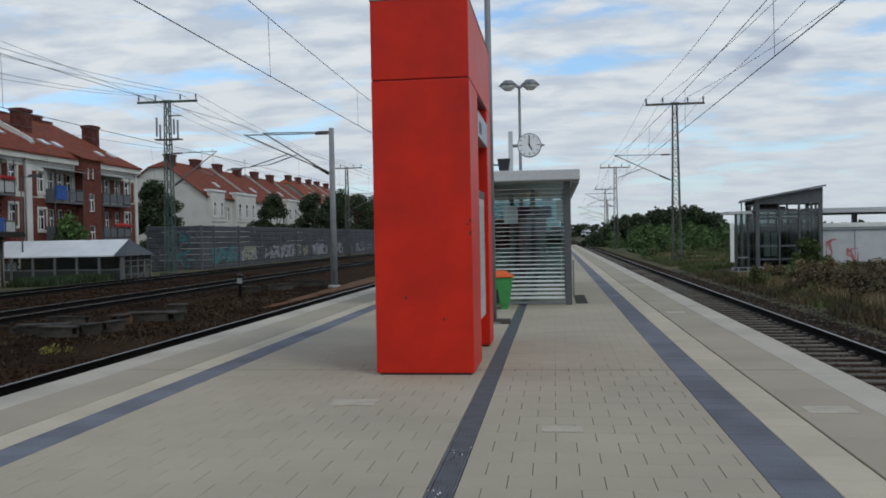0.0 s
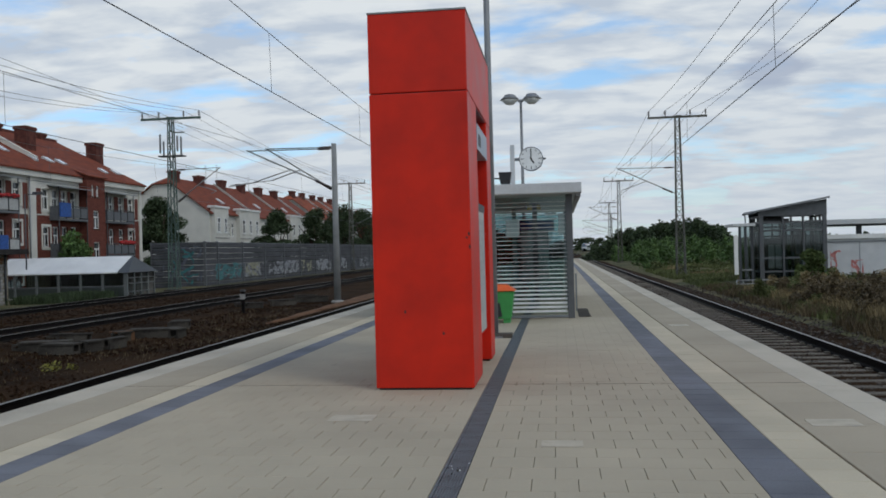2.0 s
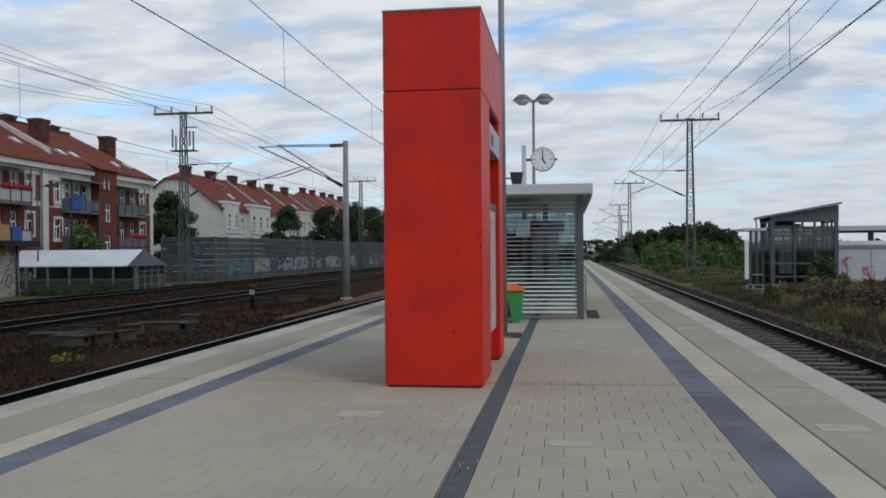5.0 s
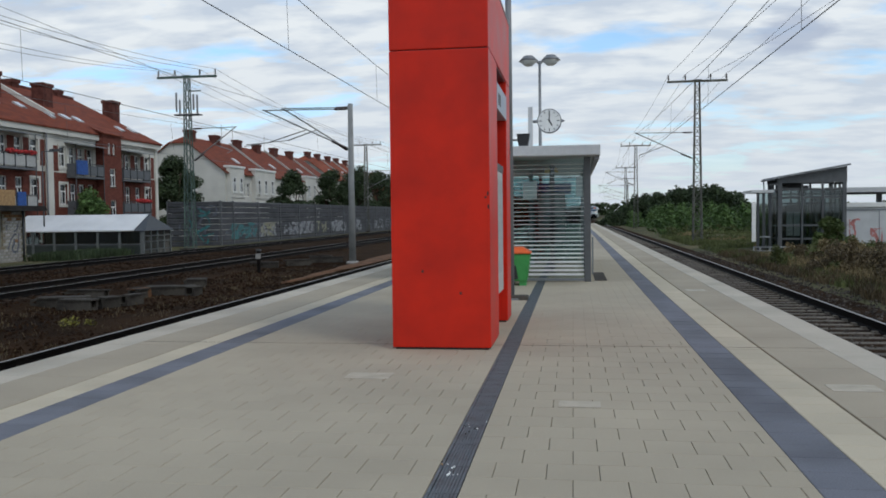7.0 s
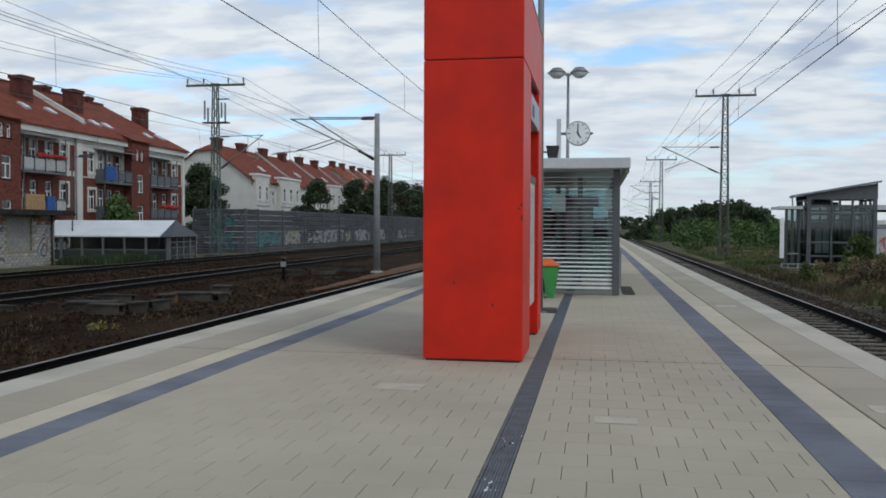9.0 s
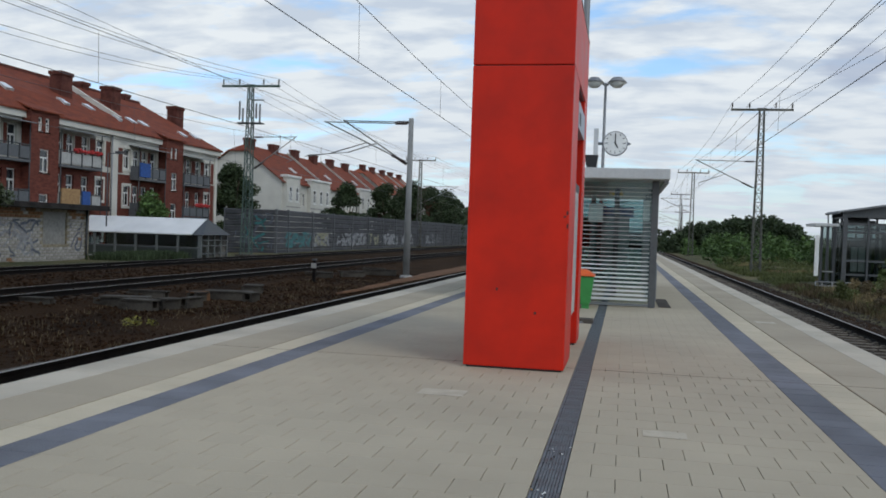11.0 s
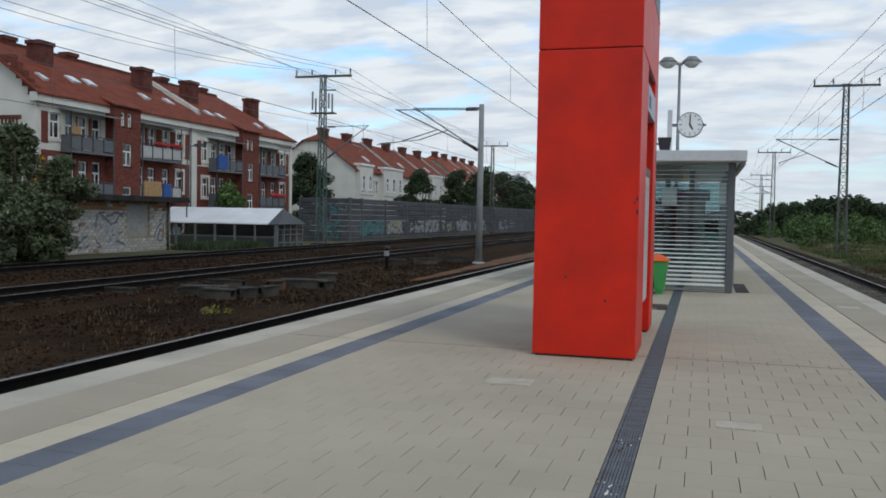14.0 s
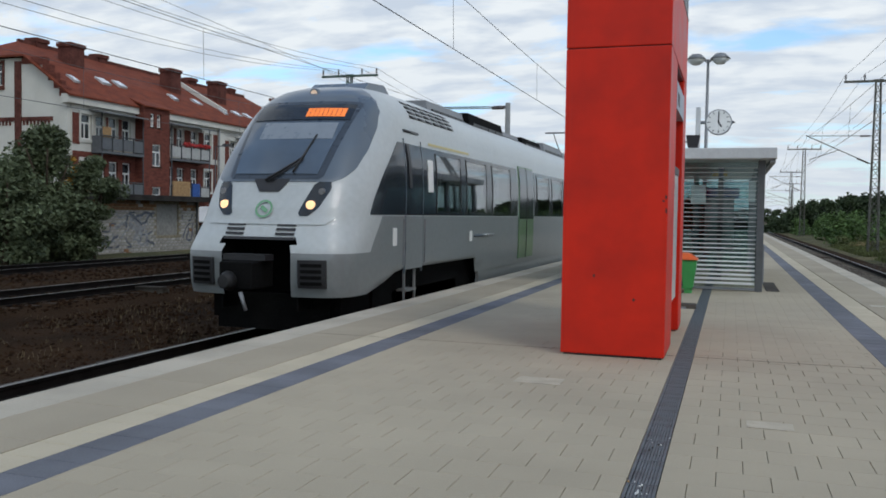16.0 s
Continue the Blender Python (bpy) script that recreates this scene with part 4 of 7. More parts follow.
def noise_wall():
    p = thing("noise_barrier", "grey ribbed noise barrier with graffiti along its foot", "noise barrier", kind="structure")
    x, top, n = -28.0, 2.80, 8
    pitch = (top + 0.9) / n
    h = pitch - 0.03
    prof = [(-0.06, 0), (0.0, 0), (0.05, 0.05), (0.05, h * 0.45), (0.015, h * 0.5), (0.05, h * 0.56), (0.05, h - 0.05), (0.0, h), (-0.06, h)]

    def xat(y):
        return x if y < 120 else x + 0.00028 * (y - 120) ** 2

    def board(p0, p1, out, z0):
        """One ribbed board between two posts, its ribs standing out along a direction."""
        bm = bmesh.new()
        r = [[bm.verts.new((q[0] + out[0] * u, q[1] + out[1] * u, z0 + w)) for u, w in prof] for q in (p0, p1)]
        for i in range(len(prof)):
            j = (i + 1) % len(prof)
            bm.faces.new((r[0][i], r[0][j], r[1][j], r[1][i]))
        bm.faces.new(r[0])
        bm.faces.new(r[1][::-1])
        bmesh.ops.recalc_face_normals(bm, faces=bm.faces)
        part("panel", bm, NOISE_W, p)
    ys = [67.0, 69.6] + [75.4 + 5.9 * k for k in range(30)]
    for y, y2 in zip(ys, ys[1:]):
        a, b = xat(y), xat(y2)
        boxed("post", (a - 0.08, a + 0.10, y - 0.07, y + 0.07, -1.1, top + 0.04), FRAME_DARK, p)
        for k in range(n):
            board((a, y + 0.08), (b, y2 - 0.08), (1, 0), -0.9 + k * pitch)
    # the return towards the houses
    for a, b in ((-30.2, -28.1), (-32.5, -30.3)):
        boxed("post", (a - 0.1, a, 66.93, 67.07, -1.1, top + 0.04), FRAME_DARK, p)
        for k in range(n):
            board((a, 67.0), (b, 67.0), (0, -1), -0.9 + k * pitch)
    return p


barrier = noise_wall()


def scrawl(parent, put, u0, u1, v0, v1, material, count, rnd, thick=1.0):
    """Spray-painted strokes: short flat ribbons close over a wall."""
    for _ in range(count):
        bm = bmesh.new()
        u, v = rnd.uniform(u0, u1), rnd.uniform(v0, v1)
        w = rnd.uniform(0.05, 0.13) * thick
        a = rnd.uniform(0, 6.28)
        prev = None
        d = 0.002 + rnd.random() * 0.012
        for k in range(7):
            n0, n1 = -math.sin(a) * w, math.cos(a) * w
            cu, cv = min(max(u, u0), u1), min(max(v, v0), v1)
            pr = (bm.verts.new(put(cu - n0, cv - n1, d)), bm.verts.new(put(cu + n0, cv + n1, d)))
            if prev:
                bm.faces.new((prev[0], prev[1], pr[1], pr[0]))
            prev = pr
            step = rnd.uniform(0.12, 0.3)
            u, v, a = u + step * math.cos(a), v + step * math.sin(a), a + rnd.uniform(-1.0, 1.0)
        part("spray_stroke", bm, material, parent)


GR = random.Random(5)
YELLOW_P = mat("yellowish_spray_paint", (0.27, 0.26, 0.17), 0.7, vary=0.3, scale=4)
for u0, u1, m, n, thick in ((68.8, 75.0, TEAL_P, 26, 1.3), (68.0, 76.0, DARK_P, 12, 1.0), (75.8, 80.0, YELLOW_P, 20, 1.2), (76.0, 81.0, PALE_P, 16, 1.1), (82.5, 92.0, PALE_P, 54, 1.3), (84.0, 91.0, DARK_P, 10, 0.7),
                     (93.0, 98.0, YELLOW_P, 12, 1.2), (99.0, 106.0, PALE_P, 46, 1.5), (108.0, 114.0, PALE_P, 30, 1.5), (116.0, 120.0, DARK_P, 10, 1.2), (122.0, 134.0, PALE_P, 60, 1.6)):
    scrawl(barrier, lambda u, v, d: (-27.945 + d, u, v), u0, u1, -0.25, 0.85, m, n, GR, thick)
scrawl(barrier, lambda u, v, d: (u, 66.93 - d, v), -31.0, -28.5, -0.6, 2.2, TEAL_P, 9, GR, 0.9)
scrawl(barrier, lambda u, v, d: (u, 66.93 - d, v), -31.5, -28.3, -0.6, 2.4, DARK_P, 14, GR)


POST_GREY = mat("grey_shelter_post", (0.13, 0.14, 0.135), 0.6, vary=0.15)
PANEL_GREY = mat("dark_green_panel", (0.032, 0.040, 0.034), 0.5, vary=0.2, scale=1.5)


def underpass_roof():
    p = thing("underpass_shelter", "long underpass entrance with a white ridged roof and grey glazed sides", "shelter", pose(-26.1, 50.5, -0.85))
    L, W, ez, rz = 9.0, 3.6, 1.58, 2.5
    bm = bmesh.new()
    o = 0.18
    pts = [(-o, ez - 0.05), (W / 2, rz), (W + o, ez - 0.05), (W + o, ez + 0.03), (W / 2, rz + 0.09), (-o, ez + 0.03)]
    prism(bm, pts, "x", -L, -0.55)
    part("roof", bm, mat("white_roof_sheet", (0.66, 0.66, 0.64), 0.5, vary=0.08, scale=0.8), p, "white sheet roof")
    bm = bmesh.new()
    v = [bm.verts.new(q) for q in ((-0.56, -o, ez - 0.02), (0.22, -o, ez - 0.02), (0.22, W + o, ez - 0.02), (-0.56, W + o, ez - 0.02), (-0.56, W / 2, rz + 0.07), (-0.45, W / 2, rz + 0.07))]
    for q in ((0, 1, 5, 4), (1, 2, 5), (2, 3, 4, 5), (0, 3, 2, 1), (0, 4, 3)):
        bm.faces.new([v[i] for i in q])
    part("hip", bm, STEEL_DARK, p, "dark hipped roof end")
    for k in range(7):
        x = -L + 0.1 + k * (L - 0.2) / 6
        boxed("post", (x - 0.08, x + 0.08, -0.06, 0.06, 0, ez), POST_GREY, p)
        if k < 6:
            x2 = x + (L - 0.2) / 6
            boxed("upper_pane", (x + 0.08, x2 - 0.08, -0.015, 0.015, 0.78, ez - 0.05), PANE_DARK, p)
            boxed("lower_panel", (x + 0.08, x2 - 0.08, -0.02, 0.02, 0.08, 0.66), PANEL_GREY, p)
            boxed("rail", (x + 0.08, x2 - 0.08, -0.035, 0.035, 0.66, 0.76), FRAME_DARK, p)
    for k in range(5):
        y = k * W / 4
        boxed("end_post", (-0.06, 0.06, y - 0.05, y + 0.05, 0, ez), POST_GREY, p)
        for z in (0.35, 0.85, 1.2):
            if k < 4:
                boxed("end_rail", (-0.03, 0.03, y + 0.05, y + W / 4 - 0.05, z, z + 0.06), FRAME_DARK, p)
    boxed("rear_wall", (-L, 0, W - 0.05, W + 0.05, 0, ez), PLASTER_GREY, p)
    boxed("kerb", (-L, 1.6, -0.25, W + 0.2, -0.3, 0.08), CONC, p)


underpass_roof()


def graffiti_hut():
    """Low whitewashed brick hut with an overhanging felt roof."""
    p = thing("brick_hut", "low derelict whitewashed brick hut with graffiti and a tar roof", "hut", pose(-30.0, 0, 0))
    y0, y1, zb, top, D = 26.0, 44.6, -1.0, 2.05, 5.0
    bm = bmesh.new()
    hole = [(40.6, 42.6, 0.05, 1.78), (31.0, 32.5, 0.05, 1.7)]
    holed(bm, y0, y1, zb, top, -0.02, -0.3, hole, lambda u, v, d: (d, u, v))
    bmesh.ops.remove_doubles(bm, verts=bm.verts, dist=0.0005)
    part("front_wall", bm, JOINT, p, "old mortar wall")
    boxed("end_wall", (-D, -0.3, y1 - 0.3, y1, zb, top), WHITE_BRICK, p)
    boxed("end_wall", (-D, -0.3, y0, y0 + 0.3, zb, top), WHITE_BRICK, p)
    boxed("rear_wall", (-D, -D + 0.3, y0 + 0.3, y1 - 0.3, zb, top), WHITE_BRICK, p)
    boxed("boarded_window", (-0.2, -0.12, 40.6, 42.6, 0.05, 1.78), mat("grey_board", (0.24, 0.235, 0.22), 0.9, vary=0.15), p, "grey boarded-up window")
    boxed("boarded_window", (-0.2, -0.12, 31.0, 32.5, 0.05, 1.7), CONC_OLD, p)
    bm = bmesh.new()
    box(bm, -D - 0.4, 0.7, y0 - 0.5, y1 + 0.9, top + 0.02, top + 0.2, bevel=0.03)
    box(bm, 0.5, 0.72, y0 - 0.5, y1 + 0.9, top - 0.10, top + 0.06)
    part("roof", bm, TAR, p, "dark tar felt roof with a deep overhang")
    tubed("downpipe", (0.12, 44.2, zb), (0.12, 44.2, top), 0.06, STEEL_DARK, p)
    return p


hut = graffiti_hut()
scrawl(hut, lambda u, v, d: (0.012 + d, u, v), 33.5, 40.3, -0.5, 1.3, DARK_P, 20, GR, 0.6)
scrawl(hut, lambda u, v, d: (0.012 + d, u, v), 42.9, 43.9, -0.4, 1.2, DARK_P, 6, GR, 0.6)
scrawl(hut, lambda u, v, d: (0.012 + d, u, v), 37, 40, -0.5, 1.3, PALE_P, 14, GR)


# ---- houses ----
# pale base colour paints the sky's reflection into the roof panes
SKY_PANE = mat("roof_window_painted_sky", (0.62, 0.65, 0.68), 0.1, vary=0.05, bump=0)


def window_unit(parent, put, u, v, w, h, sill=True, arched=False):
    """A white framed window with two casements, set back in its opening."""
    fr = new("window", None)
    bm = bmesh.new()
    holed(bm, u, u + w, v, v + h, 0.02, 0.10, [(u + 0.08, u + w / 2 - 0.04, v + 0.08, v + h * 0.62), (u + w / 2 + 0.04, u + w - 0.08, v + 0.08, v + h * 0.62), (u + 0.08, u + w - 0.08, v + h * 0.68, v + h - 0.08)], put)
    bmesh.ops.recalc_face_normals(bm, faces=bm.faces)
    bpy.data.objects.remove(fr)
    fr = part("window", bm, TRIMW, parent, "white window")
    bm = bmesh.new()
    holed(bm, u + 0.04, u + w - 0.04, v + 0.04, v + h - 0.04, 0.055, 0.07, [], put)
    part("pane", bm, WINDOW, fr)
    if sill:
        bm = bmesh.new()
        holed(bm, u - 0.08, u + w + 0.08, v - 0.10, v - 0.005, -0.08, 0.10, [], put)
        part("sill", bm, TRIMW, fr)
    return fr


def slab_between(name, parent, material, pts, label="", thick=0.12):
    """A flat roof plane with thickness through a ring of corners."""
    bm = bmesh.new()
    up = [bm.verts.new(p) for p in pts]
    dn = [bm.verts.new((p[0], p[1], p[2] - thick)) for p in pts]
    bm.faces.new(up)
    bm.faces.new(dn[::-1])
    for i in range(len(pts)):
        j = (i + 1) % len(pts)
        bm.faces.new((up[i], dn[i], dn[j], up[j]))
    bmesh.ops.recalc_face_normals(bm, faces=bm.faces)
    return part(name, bm, material, parent, label)


def chimney(parent, x, y, z0, z1, w, d, m=BRICK_DARK):
    bm = bmesh.new()
    box(bm, x - w / 2, x + w / 2, y - d / 2, y + d / 2, z0, z1)
    box(bm, x - w / 2 - 0.08, x + w / 2 + 0.08, y - d / 2 - 0.08, y + d / 2 + 0.08, z1 - 0.28, z1 - 0.02)
    return part("chimney", bm, m, parent, "dark brick chimney")


def balcony(parent, y0, y1, z, panel, h=0.92, extras=()):
    X = -38.0
    b = boxed("balcony", (X, X + 0.80, y0, y1, z - 0.16, z), BALC, parent, "balcony with a panelled railing")
    for k in range(5):
        y = y0 + k * (y1 - y0) / 4
        boxed("railing_post", (X + 0.73, X + 0.80, y - 0.04 if k else y, y + 0.04 if k < 4 else y, z, z + h) if 0 < k < 4 else (X + 0.73, X + 0.80, y - (0.08 if k else 0), y + (0 if k else 0.08), z, z + h), STEEL_DARK, b)
        if k < 4:
            boxed("railing_panel", (X + 0.74, X + 0.77, y + 0.07, y + (y1 - y0) / 4 - 0.07, z + 0.08, z + h - 0.08), panel, b)
    boxed("handrail", (X + 0.71, X + 0.82, y0, y1, z + h, z + h + 0.06), STEEL_DARK, b)
    for y in (y0, y1 - 0.05):
        boxed("side_panel", (X, X + 0.73, y, y + 0.05, z, z + h), panel, b)
    return b


def long_house():
    """Three-storey brick and plaster house along the line, with loggias, stair bays and a tiled hipped roof."""
    p = thing("apartment_house", "three-storey red brick and pale plaster apartment house with red tiled roof", "house")
    X, Y0, Y1, ZB, EZ = -38.0, 42.75, 76.2, -1.6, 8.42
    XB, RX, RZ = -50.0, -44.2, 12.25
    put = lambda u, v, d: (X - d, u, v)
    holes, wins = [], []
    storeys = (-0.65, 2.25, 5.1)
    U = (Y1 - Y0) / 2
    for n in range(2):
        a = Y0 + n * U
        floors = [f - 0.3 * n for f in storeys]
        for f in floors:
            for off in (1.15, 14.35):
                wins.append((a + off, f + 0.65, 0.95, 1.55))
            for off in (2.5, 3.7, 5.0, 9.6, 10.9, 12.6):
                wins.append((a + off, f + 0.25, 0.85, 2.0))
    holes = [(w[0], w[0] + w[2], w[1], w[1] + w[3]) for w in wins]
    bm = bmesh.new()
    holed(bm, Y0 + 0.3, Y1, ZB, 5.0, 0.0, 0.35, [h for h in holes if h[3] < 5.0], put)
    part("brick_wall", bm, BRICK, p, "red brick front wall")
    bm = bmesh.new()
    holed(bm, Y0 + 0.3, Y1, 5.0, EZ - 0.1, 0.0, 0.35, [h for h in holes if h[3] > 5.0], put)
    part("upper_wall", bm, PLASTER, p, "pale plaster top storey")
    for n in range(2):
        for off, w in ((0.35, 0.7), (3.42, 0.2), (4.60, 0.34), (10.5, 0.34), (11.8, 0.75), (13.55, 0.7), (15.5, 0.6)):
            a = Y0 + n * U + off
            boxed("brick_panel", (X - 0.02, X + 0.035, a, a + w, 5.4 - 0.3 * n, 7.3 - 0.3 * n), BRICK, p)
    for w in wins:
        window_unit(p, lambda u, v, d: (X - 0.1 - d, u, v), *w)
    # white surrounds and pilasters
    for n in range(2):
        a = Y0 + n * U
        floors = [f - 0.3 * n for f in storeys]
        for y0, y1 in ((a + 0.3, a + 0.34), (a + U - 0.6, a + U)) if n == 0 else ((a, a + 0.3), (a + U - 0.45, a + U)):
            boxed("pilaster", (X - 0.05, X + 0.10, y0, y1, ZB, EZ - 0.35), PLASTER, p, "pale plaster pilaster")
        for f in floors:
            for off in (1.0, 14.2):
                bm = bmesh.new()
                holed(bm, a + off, a + off + 1.25, f + 0.45, f + 2.38, -0.06, 0.0, [(a + off + 0.15, a + off + 1.10, f + 0.65, f + 2.2)], put)
                part("window_surround", bm, PLASTER, p)
        # recess above and between the loggias
        for y0, y1, panel in ((a + 2.1, a + 6.2, BALC if n else BALC), (a + 9.2, a + 13.95, BALC_W if n == 0 else BALC)):
            for f in floors:
                balcony(p, y0, y1, f, panel)
            for f in floors:
                bm = bmesh.new()
                holed(bm, y0, y1, f + 0.0, f + 2.5, -0.02, 0.0, [(u, u + 0.85, f + 0.25, f + 2.25) for u in (a + 2.5, a + 3.7, a + 5.0, a + 9.6, a + 10.9, a + 12.6) if y0 < u < y1], put)
                part("loggia_wall", bm, PLASTER if f > 4 else BRICK, p)
            for y in (y0 + 0.06, y1 - 0.06):
                tubed("canopy_post", (X + 0.76, y, ZB + 0.8), (X + 0.76, y, 7.48 - 0.3 * n), 0.035, STEEL_DARK, p)
            slab_between("canopy", p, STEEL_GREY, [(X, y0 - 0.2, 7.66 - 0.3 * n), (X, y1 + 0.05, 7.66 - 0.3 * n), (X + 1.15, y1 + 0.05, 7.48 - 0.3 * n), (X + 1.15, y0 - 0.2, 7.48 - 0.3 * n)], "grey canopy over the balconies", 0.06)
        # stair bay
        bm = bmesh.new()
        bay = [(a + 7.0, 7.05 - 0.3 * n, 0.42, 0.9), (a + 7.7, 7.05 - 0.3 * n, 0.45, 0.9), (a + 7.2, 4.4 - 0.3 * n, 0.95, 1.5), (a + 7.2, 1.4, 0.95, 1.6)]
        holed(bm, a + 6.3, a + 9.1, ZB, 8.35, -0.7, -0.4, [(b[0], b[0] + b[2], b[1], b[1] + b[3]) for b in bay], put)
        box(bm, X, X + 0.4, a + 6.3, a + 6.6, ZB, 8.35)
        box(bm, X, X + 0.4, a + 8.8, a + 9.1, ZB, 8.35)
        part("stair_bay", bm, BRICK, p, "projecting red brick stair bay")
        for b in bay:
            window_unit(p, lambda u, v, d: (X + 0.62 - d, u, v), *b)
        slab_between("bay_roof", p, TILE, [(X - 0.3, a + 6.1, 8.88), (X - 0.3, a + 9.3, 8.88), (X + 0.90, a + 9.3, 8.40), (X + 0.90, a + 6.1, 8.40)], "", 0.1)
    bm = bmesh.new()
    box(bm, X - 0.2, X + 0.34, Y0 - 0.25, Y1 + 0.25, EZ - 0.62, EZ - 0.1)
    part("cornice", bm, PLASTER, p, "white cornice")
    # balcony colours
    b = boxed("blue_cloth", (X + 0.78, X + 0.90, Y0 + U + 2.15, Y0 + U + 3.6, 4.9, 6.0), BLUE_CLOTH, p, "blue cloth over the railing")
    boxed("tan_screen", (X + 0.6, X + 0.7, Y0 + 2.3, Y0 + 3.1, 5.2, 6.6), TAN, p, "tan reed screen")
    boxed("tan_screen", (X + 0.78, X + 0.87, Y0 + 9.3, Y0 + 11.3, 2.3, 3.5), TAN, p)
    boxed("blue_cloth", (X + 0.80, X + 0.88, Y0 + 11.6, Y0 + 12.5, 2.2, 3.4), BLUE_CLOTH, p)
    for y0, y1, z in ((Y0 + 10.6, Y0 + 13.8, 6.15), (Y0 + U + 11.2, Y0 + U + 13.8, 3.0)):
        bm = bmesh.new()
        for i in range(60):
            q = Vector((X + 0.80 + RND.uniform(-0.08, 0.12), y0 + (y1 - y0) * i / 60, z + RND.uniform(-0.08, 0.10)))
            bmesh.ops.create_icosphere(bm, subdivisions=1, radius=RND.uniform(0.07, 0.14), matrix=Matrix.Translation(q))
        part("flower_box", bm, FLOWER, p, "red balcony flowers")
    # gable end towards the platform
    gput = lambda u, v, d: (u, Y0 + d, v)
    gw = [(-43.6, 8.95, 0.75, 1.35), (-45.2, 8.95, 0.75, 1.35)]
    bm = bmesh.new()
    ghole = [(w[0], w[0] + w[2], w[1], w[1] + w[3]) for w in gw]
    holed(bm, XB, X, ZB, 8.2, 0, 0.3, [], gput)
    holed(bm, -48.0, -40.2, 8.2, 10.6, 0, 0.3, ghole, gput)
    for k in range(5):
        z0, z1 = 8.2 + k * 0.48, 8.2 + (k + 1) * 0.48
        x = -38.1 - (k + 1) * 0.42
        box(bm, -40.2, x, Y0 + 0.01, Y0 + 0.29, z0, z1)
        box(bm, -2 * 44.1 - x, -48.0, Y0 + 0.01, Y0 + 0.29, z0, z1)
    part("gable_wall", bm, PLASTER, p, "pale plaster gable wall")
    for w in gw:
        fr = window_unit(p, lambda u, v, d: (u, Y0 + 0.08 + d, v), *w)
        bm = bmesh.new()
        holed(bm, w[0] - 0.15, w[0] + w[2] + 0.15, w[1] - 0.25, w[1] + w[3] + 0.2, -0.06, 0.0, [(w[0], w[0] + w[2], w[1], w[1] + w[3])], gput)
        part("brick_surround", bm, BRICK_DARK, p)
    boxed("brick_band", (-41.9, -41.4, Y0 - 0.06, Y0 - 0.003, 2.9, 10.4), BRICK_DARK, p, "dark brick pilaster band")
    for x0, x1 in ((-50, -41.93), (-41.37, -39.0)):
        bm = bmesh.new()
        box(bm, x0, x1, Y0 - 0.06, Y0 - 0.003, 6.75, 7.0)
        x = x0 + 0.1
        while x < x1 - 0.2:
            box(bm, x, x + 0.13, Y0 - 0.05, Y0 - 0.004, 6.5, 6.74)
            x += 0.27
        part("brick_frieze", bm, BRICK_DARK, p, "toothed dark brick frieze")
    boxed("brick_band", (-50, -38.05, Y0 - 0.06, Y0 - 0.003, 2.55, 2.85), STEEL_DARK, p)
    for k in range(5):
        z0 = 8.2 + k * 0.48
        x = -38.1 - (k + 1) * 0.42
        boxed("brick_step", (x, x + 0.62, Y0 - 0.05, Y0 + 0.3, z0, z0 + 0.47), BRICK, p)
    boxed("brick_step", (-41.35, -40.2, Y0 - 0.05, Y0 - 0.003, 10.2, 10.6), BRICK, p)
    boxed("rear_wall", (XB - 0.3, XB, Y0, Y1, ZB, EZ), PLASTER, p)
    boxed("end_wall", (XB, X - 0.36, Y1 - 0.3, Y1, ZB, EZ), PLASTER, p)
    # roof
    e, k = EZ - 0.1, 10.75
    xe, xk = X + 0.45, -40.55
    yh0, yh1 = Y0 + 2.6, Y1 - 3.4
    front = slab_between("roof_slope", p, TILE, [(xe, Y0 - 0.3, e), (xe, Y1 + 0.4, e), (RX, yh1, RZ), (RX, yh0, RZ), (xk - 0.4, Y0 - 0.35, k)], "red tiled roof slope")
    slab_between("roof_slope", p, TILE, [(XB - 0.4, Y1 + 0.4, e), (XB - 0.4, Y0 - 0.3, e), (-47.4, Y0 - 0.35, k), (RX, yh0, RZ), (RX, yh1, RZ)])
    slab_between("roof_hip", p, TILE, [(xk - 0.4, Y0 - 0.35, k), (RX, yh0, RZ), (-47.4, Y0 - 0.35, k)])
    slab_between("roof_hip", p, TILE, [(xe, Y1 + 0.4, e), (XB - 0.4, Y1 + 0.4, e), (RX, yh1, RZ)])
    def on_slope(y, d):
        """A point on the front slope, d along the way from eaves to ridge."""
        q = Vector((xe + (RX - xe) * d, y, e + (RZ - e) * d))
        hit = BVHTree.FromPolygons([v.co for v in front.data.vertices], [f.vertices for f in front.data.polygons]).ray_cast(Vector((q.x, q.y, 30)), Vector((0, 0, -1)))[0]
        return hit if hit is not None else q
    sl = math.atan2(RZ - e, xe - RX)
    for y, d, w in ((44.6, 0.25, 0.6), (47.9, 0.32, 1.1), (49.6, 0.33, 1.1), (55.3, 0.30, 0.8), (58.7, 0.34, 0.9), (61.2, 0.22, 0.5), (63.7, 0.27, 1.0), (65.6, 0.28, 1.0), (71.8, 0.25, 0.8), (74.4, 0.28, 1.2)):
        q = on_slope(y, d)
        m = Matrix.Translation(q) @ Matrix.Rotation(sl, 4, "Y")
        bm = bmesh.new()
        w *= 0.72
        box(bm, -0.42, 0.42, -w / 2, w / 2, -0.05, 0.12, m=m)
        s = part("skylight", bm, STEEL_LIGHT, p, "roof window")
        bm = bmesh.new()
